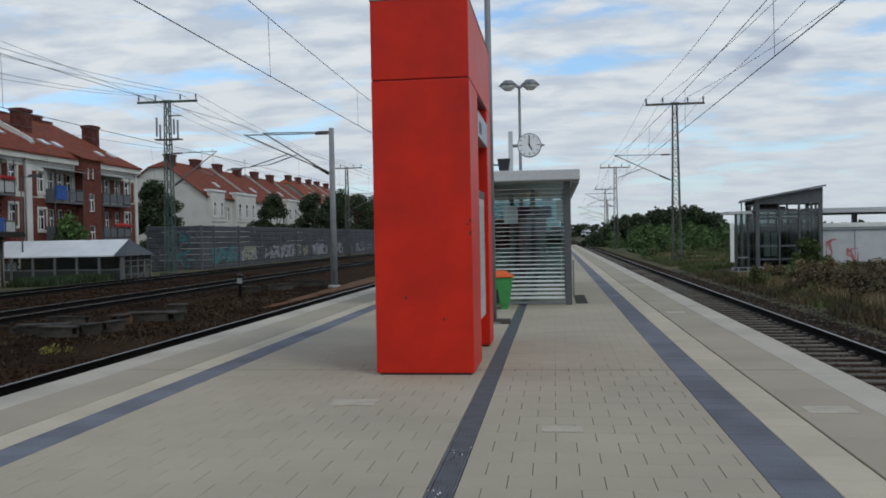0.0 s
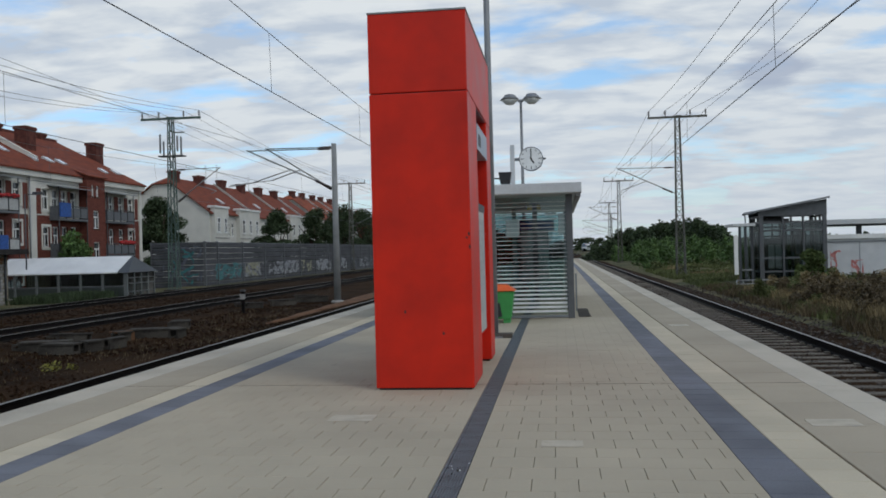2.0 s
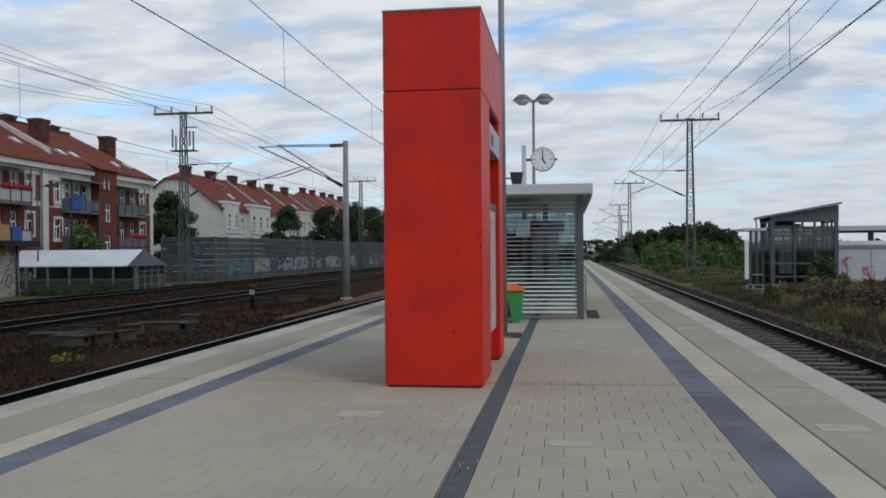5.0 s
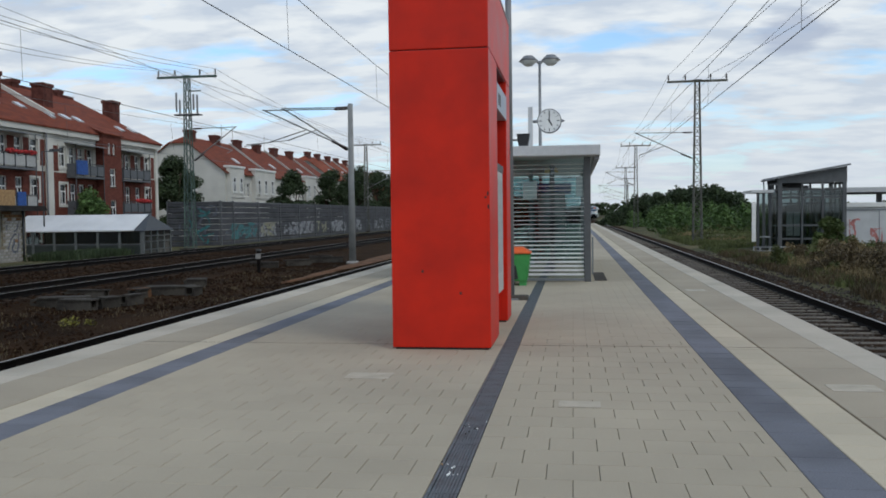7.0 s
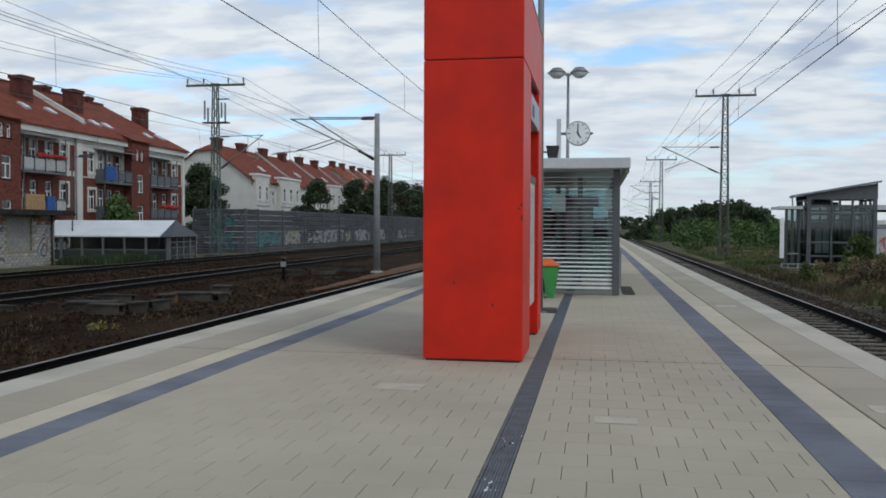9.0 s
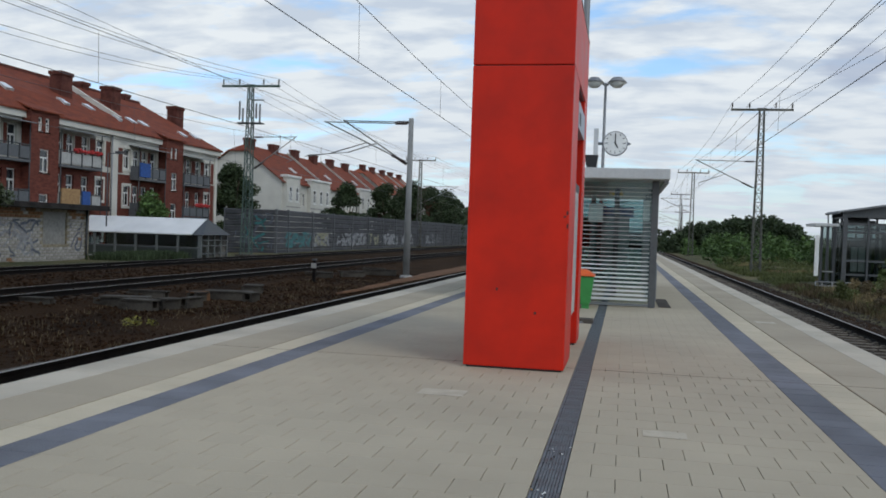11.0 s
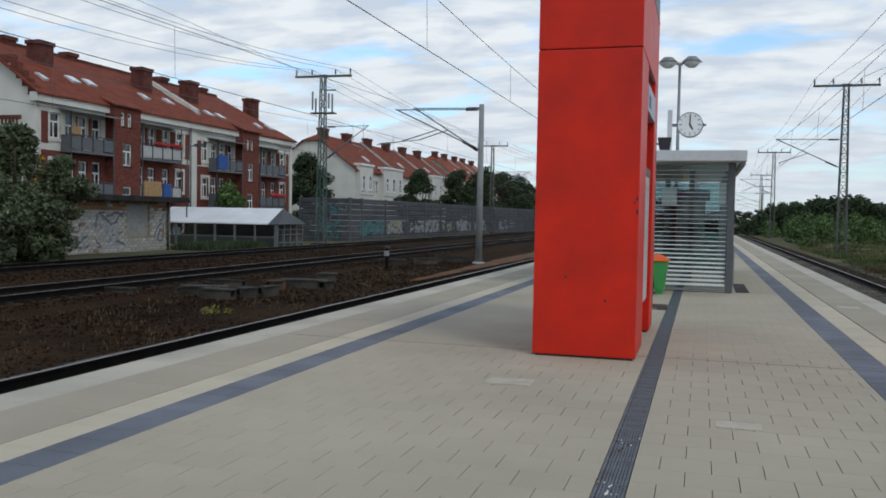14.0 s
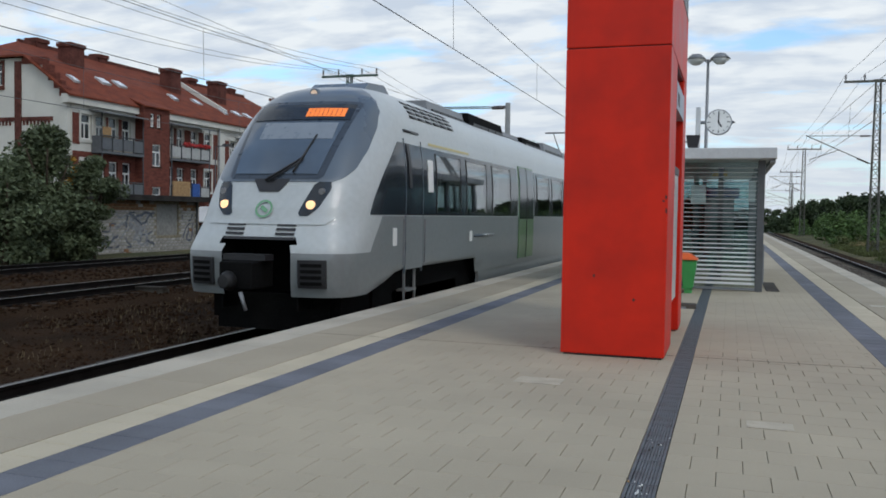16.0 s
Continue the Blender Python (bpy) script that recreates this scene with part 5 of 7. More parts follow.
        box(bm, -0.35, 0.35, -w / 2 + 0.06, w / 2 - 0.06, 0.12, 0.135, m=m)
        part("pane", bm, SKY_PANE, s)
    for y, w, d, x, h in ((47.2, 1.3, 1.0, -41.6, 12.30), (47.2, 1.0, 0.9, -44.4, 12.75), (53.2, 0.9, 0.8, -44.4, 12.75), (57.9, 1.3, 1.0, -41.6, 12.36), (64.4, 0.9, 0.9, -44.4, 12.75), (64.3, 1.3, 1.0, -41.6, 12.32), (70.6, 0.8, 0.8, -44.4, 12.75), (75.3, 1.3, 1.0, -41.9, 12.32)):
        chimney(p, x, y, 9.5, h, d, w)
    bm = bmesh.new()
    a, b = on_slope(61.4, 0.2), on_slope(61.4, 1.0)
    for q, r in ((a, b),):
        beam(bm, q + Vector((0, 0, 0.1)), r + Vector((0, 0, 0.1)), 0.32, 0.35)
    part("fire_wall", bm, PLASTER, p, "pale parapet between the two roofs")
    bm = bmesh.new()
    beam(bm, (RX, yh0, RZ + 0.03), (RX, yh1, RZ + 0.03), 0.25)
    part("ridge", bm, BRICK_DARK, p)
    tubed("downpipe", (X + 0.16, Y0 + U - 0.6, ZB), (X + 0.16, Y0 + U - 0.6, EZ - 0.4), 0.06, STEEL_GREY, p)
    return p


long_house()


def white_house(y0, y1, X, XB, EZ, RZ, wall, roof, label, bays=True, chims=(), ZB=-1.6):
    p = thing("row_house", label, "house")
    RX = (X + XB) / 2
    put = lambda u, v, d: (X - d, u, v)
    wins = []
    n = max(2, int((y1 - y0) / 4.2))
    for f in (0.2, 3.4):
        for k in range(n):
            y = y0 + 1.2 + k * (y1 - y0 - 2) / n
            wins.append((y, f + 0.5, 0.85, 1.6))
            wins.append((y + 1.15, f + 0.5, 0.85, 1.6))
    bm = bmesh.new()
    holed(bm, y0 + 0.3, y1, ZB, EZ, 0, 0.35, [(w[0], w[0] + w[2], w[1], w[1] + w[3]) for w in wins], put)
    part("front_wall", bm, wall, p)
    for w in wins:
        window_unit(p, lambda u, v, d: (X - 0.1 - d, u, v), *w)
    bm = bmesh.new()
    prism(bm, [(XB, ZB), (X, ZB), (X, EZ), (RX + (X - RX) * 0.19, EZ + (RZ - EZ) * 0.79), (RX - (X - RX) * 0.19, EZ + (RZ - EZ) * 0.79), (XB, EZ)], "y", y0, y0 + 0.28)
    part("gable_wall", bm, wall, p)
    for u, v in ((X - 4.2, 4.6), (X - 4.2, 2.2), (X - 5.6, 4.6)):
        window_unit(p, lambda a, b, d: (a, y0 - 0.05 + d, b), u, v, 0.8, 1.1)
    k = 0.80
    e = EZ - 0.05
    h0 = y0 + 1.6
    xo = 0.35
    sk = lambda t, s: RX + s * ((X - RX) + xo) * (1 - t)
    slab_between("roof_slope", p, roof, [(sk(0, 1), y0 - 0.3, e), (sk(0, 1), y1 + 0.3, e), (RX, y1 + 0.3, RZ), (RX, h0, RZ), (sk(k, 1), y0 - 0.3, e + (RZ - e) * k)])
    slab_between("roof_slope", p, roof, [(sk(0, -1), y1 + 0.3, e), (sk(0, -1), y0 - 0.3, e), (sk(k, -1), y0 - 0.3, e + (RZ - e) * k), (RX, h0, RZ), (RX, y1 + 0.3, RZ)])
    slab_between("roof_hip", p, roof, [(sk(k, 1), y0 - 0.3, e + (RZ - e) * k), (RX, h0, RZ), (sk(k, -1), y0 - 0.3, e + (RZ - e) * k)])
    boxed("rear_wall", (XB - 0.3, XB, y0, y1, ZB, EZ), wall, p)
    for y in chims:
        chimney(p, RX + 0.4, y, RZ - 1.2, RZ + 0.7, 0.8, 1.5, BRICK_DARK)
    # party-wall parapets and small roof windows
    for t in (0.33, 0.62, 0.86):
        y = y0 + t * (y1 - y0)
        bm = bmesh.new()
        beam(bm, (sk(0, 1), y, e + 0.1), (RX, y, RZ + 0.1), 0.28, 0.25)
        part("fire_wall", bm, PLASTER_GREY, p)
    for t in (0.18, 0.47, 0.74):
        y = y0 + t * (y1 - y0)
        q = Vector((sk(0.4, 1), y, e + (RZ - e) * 0.4))
        bm = bmesh.new()
        box(bm, -0.5, 0.5, -0.4, 0.4, -0.05, 0.12, m=Matrix.Translation(q) @ Matrix.Rotation(math.atan2(RZ - e, X + xo - RX), 4, "Y"))
        part("skylight", bm, STEEL_LIGHT, p)
    if bays:
        for a, b, n in ((y0 + 0.35, y0 + 4.4, 2), (y0 + 8.0, y0 + 15.0, 3), (y0 + 28.0, y0 + 36.0, 3)):
            bay = boxed("bay", (X, X + 0.5, a, b, ZB, 7.05), wall, p, "white projecting bay")
            boxed("cornice", (X - 0.3, X + 0.62, a - 0.1, b + 0.1, 7.05, 7.28), TRIMW, bay, "pale cornice")
            boxed("band", (X + 0.5, X + 0.56, a, b, 3.6, 3.75), PLASTER_GREY, bay)
            for v in (0.9, 4.3):
                for k in range(n):
                    window_unit(p, lambda u, w, d: (X + 0.50 - d + 0.09, u, w), a + (b - a) * (k + 0.5) / n - 0.4, v, 0.8, 1.65)
        for y in (y0 + 4.7, y0 + 15.4, y0 + 27.6):
            tubed("downpipe", (X + 0.12, y, ZB), (X + 0.12, y, EZ - 0.2), 0.07, STEEL_DARK, p)
    return p


white_house(92.0, 136.0, -37.9, -48.6, 6.5, 10.75, PLASTER, TILE, "white rendered row house with a red tiled roof", chims=(94, 101, 108, 115, 122, 129))
white_house(150.0, 182.0, -42.0, -53.0, 8.0, 12.4, PLASTER_GREY, TILE_FAR, "far grey row house with a dull red roof", chims=(152, 158, 165, 171, 178), bays=False)
white_house(200.0, 226.0, -44.0, -54.0, 7.2, 11.3, BRICK, TILE_FAR, "distant brick house with a dull red roof", chims=(202, 209, 217), bays=False)


def street_lamp():
    """Slim pole with a dark lamp head on a short arm, on the street behind the hut."""
    p = thing("street_lamp", "slim dark street lamp before the apartment house", "street lamp", pose(-33.0, 50.9, -1.0))
    tubed("pole", (0, 0, 0), (0, 0, 6.8), 0.05, STEEL_DARK, p, 0.035)
    tubed("arm", (0, 0, 6.75), (0.15, 0.95, 6.9), 0.03, STEEL_DARK, p)
    bm = bmesh.new()
    prism(bm, [(0.75, 6.80), (1.55, 6.88), (1.50, 7.06), (0.85, 7.00)], "x", -0.02, 0.32)
    part("lamp_head", bm, BLACK, p, "dark lamp head")


street_lamp()


def roof_aerial(x, y, z, h):
    p = thing("roof_aerial", "thin metal television aerial on a tiled roof", "aerial", pose(x, y, z), "roof aerials")
    bm = bmesh.new()
    tube(bm, (0, 0, 0), (0, 0, h), 0.03, 0.02, 6)
    for k in range(4):
        q = h * (0.70 + 0.09 * k)
        tube(bm, (0, -0.55 + 0.08 * k, q), (0, 0.55 - 0.08 * k, q), 0.015, 0.015, 5)
    part("aerial_rods", bm, GALV, p)


for spot in ((-42.8, 103.0, 10.7, 2.2), (-42.8, 106.5, 10.7, 2.6), (-42.8, 118.0, 10.7, 2.2)):
    roof_aerial(*spot)


# ---- right side: lift house and the white hall behind it ----
def lift_house():
    """Lift tower of dark steel posts and glass under one sloping roof, with a low porch and railings."""
    p = thing("lift_house", "dark steel and glass lift tower under a sloping roof", "lift house", pose(0, 48.0, 0))
    zb, D = -1.0, 2.4
    cols = (11.03, 12.14, 13.16, 14.24)
    z = lambda x: 3.16 + (x - 10.73) * 0.172
    for y in (0, D):
        for i, x in enumerate(cols):
            w = 0.10 if i in (0, 3) else 0.045
            boxed("post", (x - w, x + w, y - 0.08, y + 0.08, zb, 2.92), FRAME_DARK, p, "dark grey steel post", 0.01)
        for h in (2.59, 2.16, 0.69, -0.02):
            for a, b in zip(cols, cols[1:]):
                boxed("rail", (a + 0.1, b - 0.1, y - 0.05, y + 0.05, h - 0.05, h + 0.05), FRAME_DARK, p)
        bm = bmesh.new()
        prism(bm, [(10.9, 2.92), (14.36, 2.92), (14.36, z(14.36) - 0.03), (10.9, z(10.9) - 0.03)], "y", y - 0.06, y + 0.06)
        part("fascia", bm, STEEL_DARK if y else FRAME_DARK, p, "grey sheet gable under the roof")
        for a, b in zip(cols, cols[1:]):
            for h0, h1 in ((-0.9, -0.07), (0.03, 0.64), (0.74, 2.11), (2.21, 2.54)):
                q = boxed("pane", (a + 0.05, b - 0.05, y - 0.012, y + 0.012, h0, h1), PANE_DARK, p)
                q.visible_shadow = False
    for x in (11.03, 14.24):
        for y in (0.8, 1.6):
            boxed("side_post", (x - 0.05, x + 0.05, y - 0.05, y + 0.05, zb, 2.92), FRAME_DARK, p)
        for h in (2.9, 2.59, 2.16, 0.69, -0.02):
            boxed("side_rail", (x - 0.045, x + 0.045, 0.08, D - 0.08, h - 0.05, h + 0.05), FRAME_DARK, p)
        q = boxed("side_pane", (x - 0.012, x + 0.012, 0.08, D - 0.08, -0.9, 2.54), PANE_DARK, p)
        q.visible_shadow = False
    slab_between("roof", p, STEEL_GREY, [(10.70, -0.3, z(10.70) + 0.08), (14.47, -0.3, z(14.47) + 0.08), (14.47, D + 0.3, z(14.47) + 0.08), (10.70, D + 0.3, z(10.70) + 0.08)], "thin sloping grey roof", 0.10)
    tubed("gutter", (10.66, -0.3, z(10.7) - 0.02), (10.66, D + 0.3, z(10.7) - 0.02), 0.06, STEEL_GREY, p)
    tubed("downpipe", (10.86, D, zb), (10.70, D, z(10.7) - 0.05), 0.04, STEEL_LIGHT, p)
    # hoist gear and the cabin inside
    bm = bmesh.new()
    box(bm, 11.3, 12.7, 0.9, 2.0, 2.60, 2.80, bevel=0.02)
    box(bm, 11.5, 12.4, 1.0, 1.9, 2.80, 2.92, bevel=0.02)
    part("hoist_machine", bm, BLACK, p, "black hoist machine under the roof")
    for x in (11.35, 12.30, 12.60, 12.95, 13.6):
        boxed("guide_rail", (x, x + 0.12, 1.5, 1.62, zb, 2.55), FRAME_DARK, p)
    for h in (1.80, 2.30):
        boxed("cross_beam", (11.1, 14.1, 1.3, 1.42, h, h + 0.10), FRAME_DARK, p)
    cabin = boxed("lift_cabin", (11.48, 12.28, 0.75, 1.45, zb, 1.75), STEEL_DARK, p, "dark lift cabin with pale door panes")
    for a in (11.53, 11.90):
        for h0, h1 in ((0.12, 0.62), (0.72, 1.40)):
            boxed("door_pane", (a, a + 0.32, 0.735, 0.748, h0, h1), STEEL_LIGHT, cabin)
    for k in range(6):
        boxed("stair_tread", (13.0 + k * 0.18, 13.2 + k * 0.18, 0.5, 1.3, zb + 0.17 * k, zb + 0.17 * (k + 1)), CONC_OLD, p)
    boxed("control_cabinet", (13.25, 13.75, 1.7, 2.1, 0.8, 2.1), STEEL_GREY, p, "grey control cabinet")
    # porch
    boxed("porch_roof", (9.55, 10.72, -0.1, 2.2, 2.42, 2.57), STEEL_LIGHT, p, "flat pale porch roof", 0.01)
    for x in (9.93, 10.22, 10.55):
        boxed("porch_post", (x - 0.06, x + 0.06, 0.0, 0.12, zb, 2.42), STEEL_DARK, p)
    q = boxed("porch_pane", (9.99, 10.92, 0.05, 0.065, zb + 0.1, 2.40), PANE_DARK, p)
    q.visible_shadow = False
    boxed("porch_panel", (9.62, 9.82, 0.0, 0.08, -0.15, 1.95), WHITE, p, "white porch panel")
    for x0, x1, h in ((9.85, 10.35, 0.11), (9.55, 12.2, -0.42), (9.55, 12.2, -0.62)):
        tubed("handrail", (x0, -0.8, h), (x1, -0.8, h), 0.035, GALV, p)
    for x in (9.55, 9.87, 10.35, 11.3, 12.2):
        tubed("rail_post", (x, -0.8, -1.1), (x, -0.8, -0.40), 0.03, GALV, p)
    boxed("base_wall", (9.55, 14.4, -0.75, -0.5, -1.3, -0.92), CONC, p, "low concrete base wall")


lift_house()


def white_hall():
    p = thing("white_hall", "long white sheet-metal building with red graffiti and an open canopy above", "building", pose(0, 50.0, 0))
    boxed("wall", (14.75, 34, 0, 5, -1.2, 1.62), STEEL_LIGHT, p, "white sheet-metal wall")
    boxed("coping", (14.68, 34, -0.12, 5.1, 1.62, 1.86), WHITE, p, "white coping")
    boxed("frame", (14.75, 14.9, -0.04, -0.003, -1.0, 1.5), STEEL_GREY, p)
    boxed("frame", (14.75, 34, -0.04, -0.003, 1.42, 1.5), STEEL_GREY, p)
    for k in range(9):
        boxed("canopy_post", (14.7 + k * 2.0, 14.95 + k * 2.0, 0.6, 0.8, 1.86, 2.42), STEEL_DARK, p)
        boxed("panel_joint", (16.6 + k * 2.0, 16.63 + k * 2.0, -0.02, -0.002, -1.0, 1.42), STEEL_GREY, p)
    boxed("canopy_roof", (14.3, 34, -0.2, 4.4, 2.42, 2.68), STEEL_LIGHT, p, "flat canopy roof")
    boxed("canopy_beam", (14.4, 34, 0.4, 0.55, 2.30, 2.42), STEEL_DARK, p)
    scrawl(p, lambda u, v, d: (u, -0.005 - d, v), 15.1, 15.6, -0.4, 0.95, RED_P, 7, GR, 0.4)
    scrawl(p, lambda u, v, d: (u, -0.005 - d, v), 16.2, 16.75, -0.6, 0.45, RED_P, 9, GR, 0.4)


white_hall()


# ---- plants ----
def leaf_quads(verts, faces, centre, rad, count, size, rnd, flat=1.0):
    """Small leaf sprays scattered through an uneven clump."""
    for _ in range(count):
        d = Vector((rnd.gauss(0, 1), rnd.gauss(0, 1), rnd.gauss(0, 1) * flat)).normalized() * (rnd.random() ** 0.4)
        c = Vector(centre) + Vector((d.x * rad[0], d.y * rad[1], d.z * rad[2]))
        s = size * rnd.uniform(0.55, 1.3)
        u = Vector((rnd.gauss(0, 1), rnd.gauss(0, 1), rnd.gauss(0, 0.6))).normalized()
        v = u.cross(Vector((rnd.gauss(0, 1), rnd.gauss(0, 1), rnd.gauss(0, 1)))).normalized()
        o = len(verts)
        verts += [tuple(c - u * s), tuple(c - v * s * 0.5 + u * s * 0.1), tuple(c + u * s), tuple(c + v * s * 0.55)]
        faces.append((o, o + 1, o + 2, o + 3))


def tree(x, y, z, h, spread, material, label, seed, clumps=26, per=110, size=0.22, name="tree", low=0.25):
    """Tapered trunk, limbs, and a crown of many leaf sprays with gaps."""
    rnd = random.Random(seed)
    p = thing(name, label, "tree" if name == "tree" else "bush", pose(x, y, z))
    bm = bmesh.new()
    tube(bm, (0, 0, -0.3), (0.1, 0.05, h * 0.55), 0.035 * h, 0.018 * h, 8)
    tips = []
    for k in range(9):
        a, r = 6.28 * k / 9 + rnd.uniform(-0.3, 0.3), spread * rnd.uniform(0.4, 0.75)
        s = Vector((0.05, 0.02, h * rnd.uniform(0.2, 0.5)))
        e = Vector((r * math.cos(a), r * math.sin(a), h * rnd.uniform(0.5, 0.85)))
        tube(bm, s, e, 0.013 * h, 0.005 * h, 6)
        tips.append(e)
    part("trunk", bm, BARK, p)
    verts, faces = [], []
    for k in range(clumps):
        a = rnd.uniform(0, 6.28)
        t = low + (1 - low) * rnd.random()
        prof = math.sin(math.pi * min(0.97, (t - low) / (1 - low) * 0.72 + 0.24))
        r = spread * prof * rnd.uniform(0.25, 0.92)
        c = (r * math.cos(a), r * math.sin(a), h * t * 0.94)
        q = spread * rnd.uniform(0.22, 0.40)
        leaf_quads(verts, faces, c, (q, q, q * 0.75), per, size, rnd)
    soup("crown", verts, faces, material, "", "", p, "")
    return p


tree(-27.7, 29.9, -0.9, 5.8, 2.3, LEAF_B, "dark green elder bush in front of the brick hut", 3, 70, 330, 0.10, "bush", 0.10)
tree(-27.4, 32.4, -0.9, 4.8, 1.4, LEAF_B, "leaning green bush beside the brick hut", 4, 30, 330, 0.09, "bush", 0.42)
tree(-27.0, 30.4, -0.9, 2.5, 1.5, LEAF_B, "dark low bush before the graffiti wall", 5, 36, 330, 0.085, "bush", 0.05)
tree(-27.0, 27.0, -0.9, 4.2, 2.3, LEAF_B, "broad green bush beside the far tracks", 17, 50, 330, 0.10, "bush", 0.08)
tree(-28.9, 32.6, -0.9, 5.3, 0.9, LEAF_Y, "yellowing shrub rising behind the green bush", 18, 10, 110, 0.08, "bush", 0.7)
tree(-36.6, 38.9, -1.0, 7.0, 0.7, LEAF_Y, "slim tree with yellow autumn leaves by the gable", 6, 14, 160, 0.10)
tree(-36.2, 62.0, -1.0, 4.6, 2.2, LEAF2, "green shrub before the apartment house", 8, 22, 200, 0.18, "bush", 0.1)
tree(-40.0, 84.0, -1.2, 8.8, 3.0, LEAF, "dark tree between the two houses", 9, 48, 360, 0.15)
tree(-32.0, 97.5, -1.2, 7.9, 2.7, LEAF, "dark round tree behind the noise barrier", 10, 48, 300, 0.16, "tree", 0.10)
tree(-32.0, 114.0, -1.2, 8.9, 3.0, LEAF, "dark tree behind the noise barrier", 11, 48, 300, 0.16, "tree", 0.10)
tree(-32.0, 128.0, -1.2, 10.4, 3.6, LEAF, "dark tree behind the noise barrier", 12, 48, 300, 0.16, "tree", 0.10)
tree(-31.5, 140.0, -1.2, 10.2, 4.0, LEAF, "tall dark tree behind the noise barrier", 13, 48, 300, 0.16, "tree", 0.10)
tree(-31.0, 150.0, -1.2, 10.0, 4.2, LEAF, "tall dark tree behind the noise barrier", 14, 48, 300, 0.16, "tree", 0.10)
tree(12.9, 45.4, -0.9, 2.0, 1.0, LEAF3, "green shrub before the lift house", 15, 26, 220, 0.11, "bush", 0.05)


def woods(name, spots, material, label, size, per, seed):
    rnd = random.Random(seed)
    verts, faces = [], []
    for x, y, w, h in spots:
        n = max(5, int(h * 1.6))
        for k in range(n):
            t = (k + 0.5) / n
            r = w * (0.95 - 0.55 * t) * rnd.uniform(0.7, 1.2)
            leaf_quads(verts, faces, (x + rnd.uniform(-0.5, 0.5) * w, y + rnd.uniform(-0.5, 0.5) * w, -1.0 + h * t), (r, r, h / n * 1.5), per, size, rnd)
    soup(name, verts, faces, material, label, "trees")


WR = random.Random(21)
far_spots = []
CROWN = [(2.4, 1.4), (3.2, 2.6), (4.5, 4.9), (6.6, 5.8), (8.7, 6.4), (9.8, 5.3), (10.6, 4.0), (11.4, 1.8)]
for k in range(80):
    deg = 2.4 + 9.0 * k / 79
    a, d = radians(deg), WR.uniform(150, 178)
    h = curve_at(CROWN, deg) + WR.uniform(-0.9, 0.5)
    far_spots.append((d * math.sin(a), d * math.cos(a), 2.0, (h + 1.0) * 0.86))
woods("far_woods", far_spots, LEAF, "dark belt of trees beyond the grassy field", 0.30, 110, 31)
mid_spots = [(9.5 + WR.uniform(0, 12) * (y / 120), y, WR.uniform(1.1, 2.0), WR.uniform(0.9, 3.4)) for y in np.linspace(82, 150, 60)]
woods("bushes", mid_spots, LEAF2, "green bushes along the edge of the track", 0.17, 130, 32)
mid2 = [(12 + WR.uniform(0, 20), WR.uniform(95, 145), 1.8, WR.uniform(1.2, 3.0)) for _ in range(26)]
woods("bushes", mid2, LEAF3, "light green bushes on the field", 0.18, 120, 33)
low = [(WR.uniform(9.5, 30), WR.uniform(60, 95), 1.1, WR.uniform(0.5, 1.3)) for _ in range(60)]
woods("low_scrub", low, GRASS, "low green scrub on the field", 0.10, 110, 34)
horizon = []
for k in range(150):
    a = radians(-60 + 105 * k / 149)
    d = WR.uniform(300, 420)
    if -1.0 < math.degrees(a) < 3.6:
        d = 760
    horizon.append((d * math.sin(a), d * math.cos(a), 9, WR.uniform(7, 11) if a < 0.16 else WR.uniform(3, 5)))
woods("horizon_woods", horizon, LEAF, "dark wooded skyline", 1.3, 30, 35)
curve_l = [(curve_at(NEAR_LEFT, y) - 26 + WR.uniform(-5, 4) - 8 * (y < 260), y, 4, WR.uniform(6, 9)) for y in np.linspace(180, 420, 40)]
woods("lineside_woods", curve_l, LEAF, "dark trees along the curving line", 0.6, 50, 36)


def grass(name, count, area, h, material, label, seed, w=0.012):
    """Bent tapering blades standing in tufts."""
    rnd = random.Random(seed)
    verts, faces = [], []
    for _ in range(count):
        x, y, z = area(rnd)
        for _ in range(6):
            a, b = rnd.uniform(0, 6.28), rnd.uniform(0, 6.28)
            bx, by = x + rnd.gauss(0, 0.10), y + rnd.gauss(0, 0.10)
            k = h * rnd.uniform(0.4, 1.2)
            lean = k * rnd.uniform(0.1, 0.55)
            dx, dy = w * math.cos(a), w * math.sin(a)
            lx, ly = lean * math.cos(b), lean * math.sin(b)
            o = len(verts)
            verts += [(bx - dx, by - dy, z), (bx + dx, by + dy, z), (bx + dx * 0.7 + lx * 0.4, by + dy * 0.7 + ly * 0.4, z + k * 0.6), (bx - dx * 0.7 + lx * 0.4, by - dy * 0.7 + ly * 0.4, z + k * 0.6), (bx + lx, by + ly, z + k)]
            faces += [(o, o + 1, o + 2, o + 3), (o + 3, o + 2, o + 4)]
    soup(name, verts, faces, material, label, "grass")


def bank(x, y):
    """The height of the grassy bank right of the tracks."""
    k = min(1, max(0, (x - 7.2) / 6))
    return -0.82 + 0.30 * k


def patchy(r, x0, x1, y0, y1, freq, least):
    """A random spot on the bank, inside one of the patches where this plant grows."""
    for _ in range(30):
        x, y = r.uniform(x0, x1), r.uniform(y0, y1)
        if 9.0 < x < 13.4 and 40.5 < y < 50.5:
            continue
        if noise.noise(Vector((x * freq, y * freq, least * 9))) > least:
            break
    return x, y, bank(x, y)


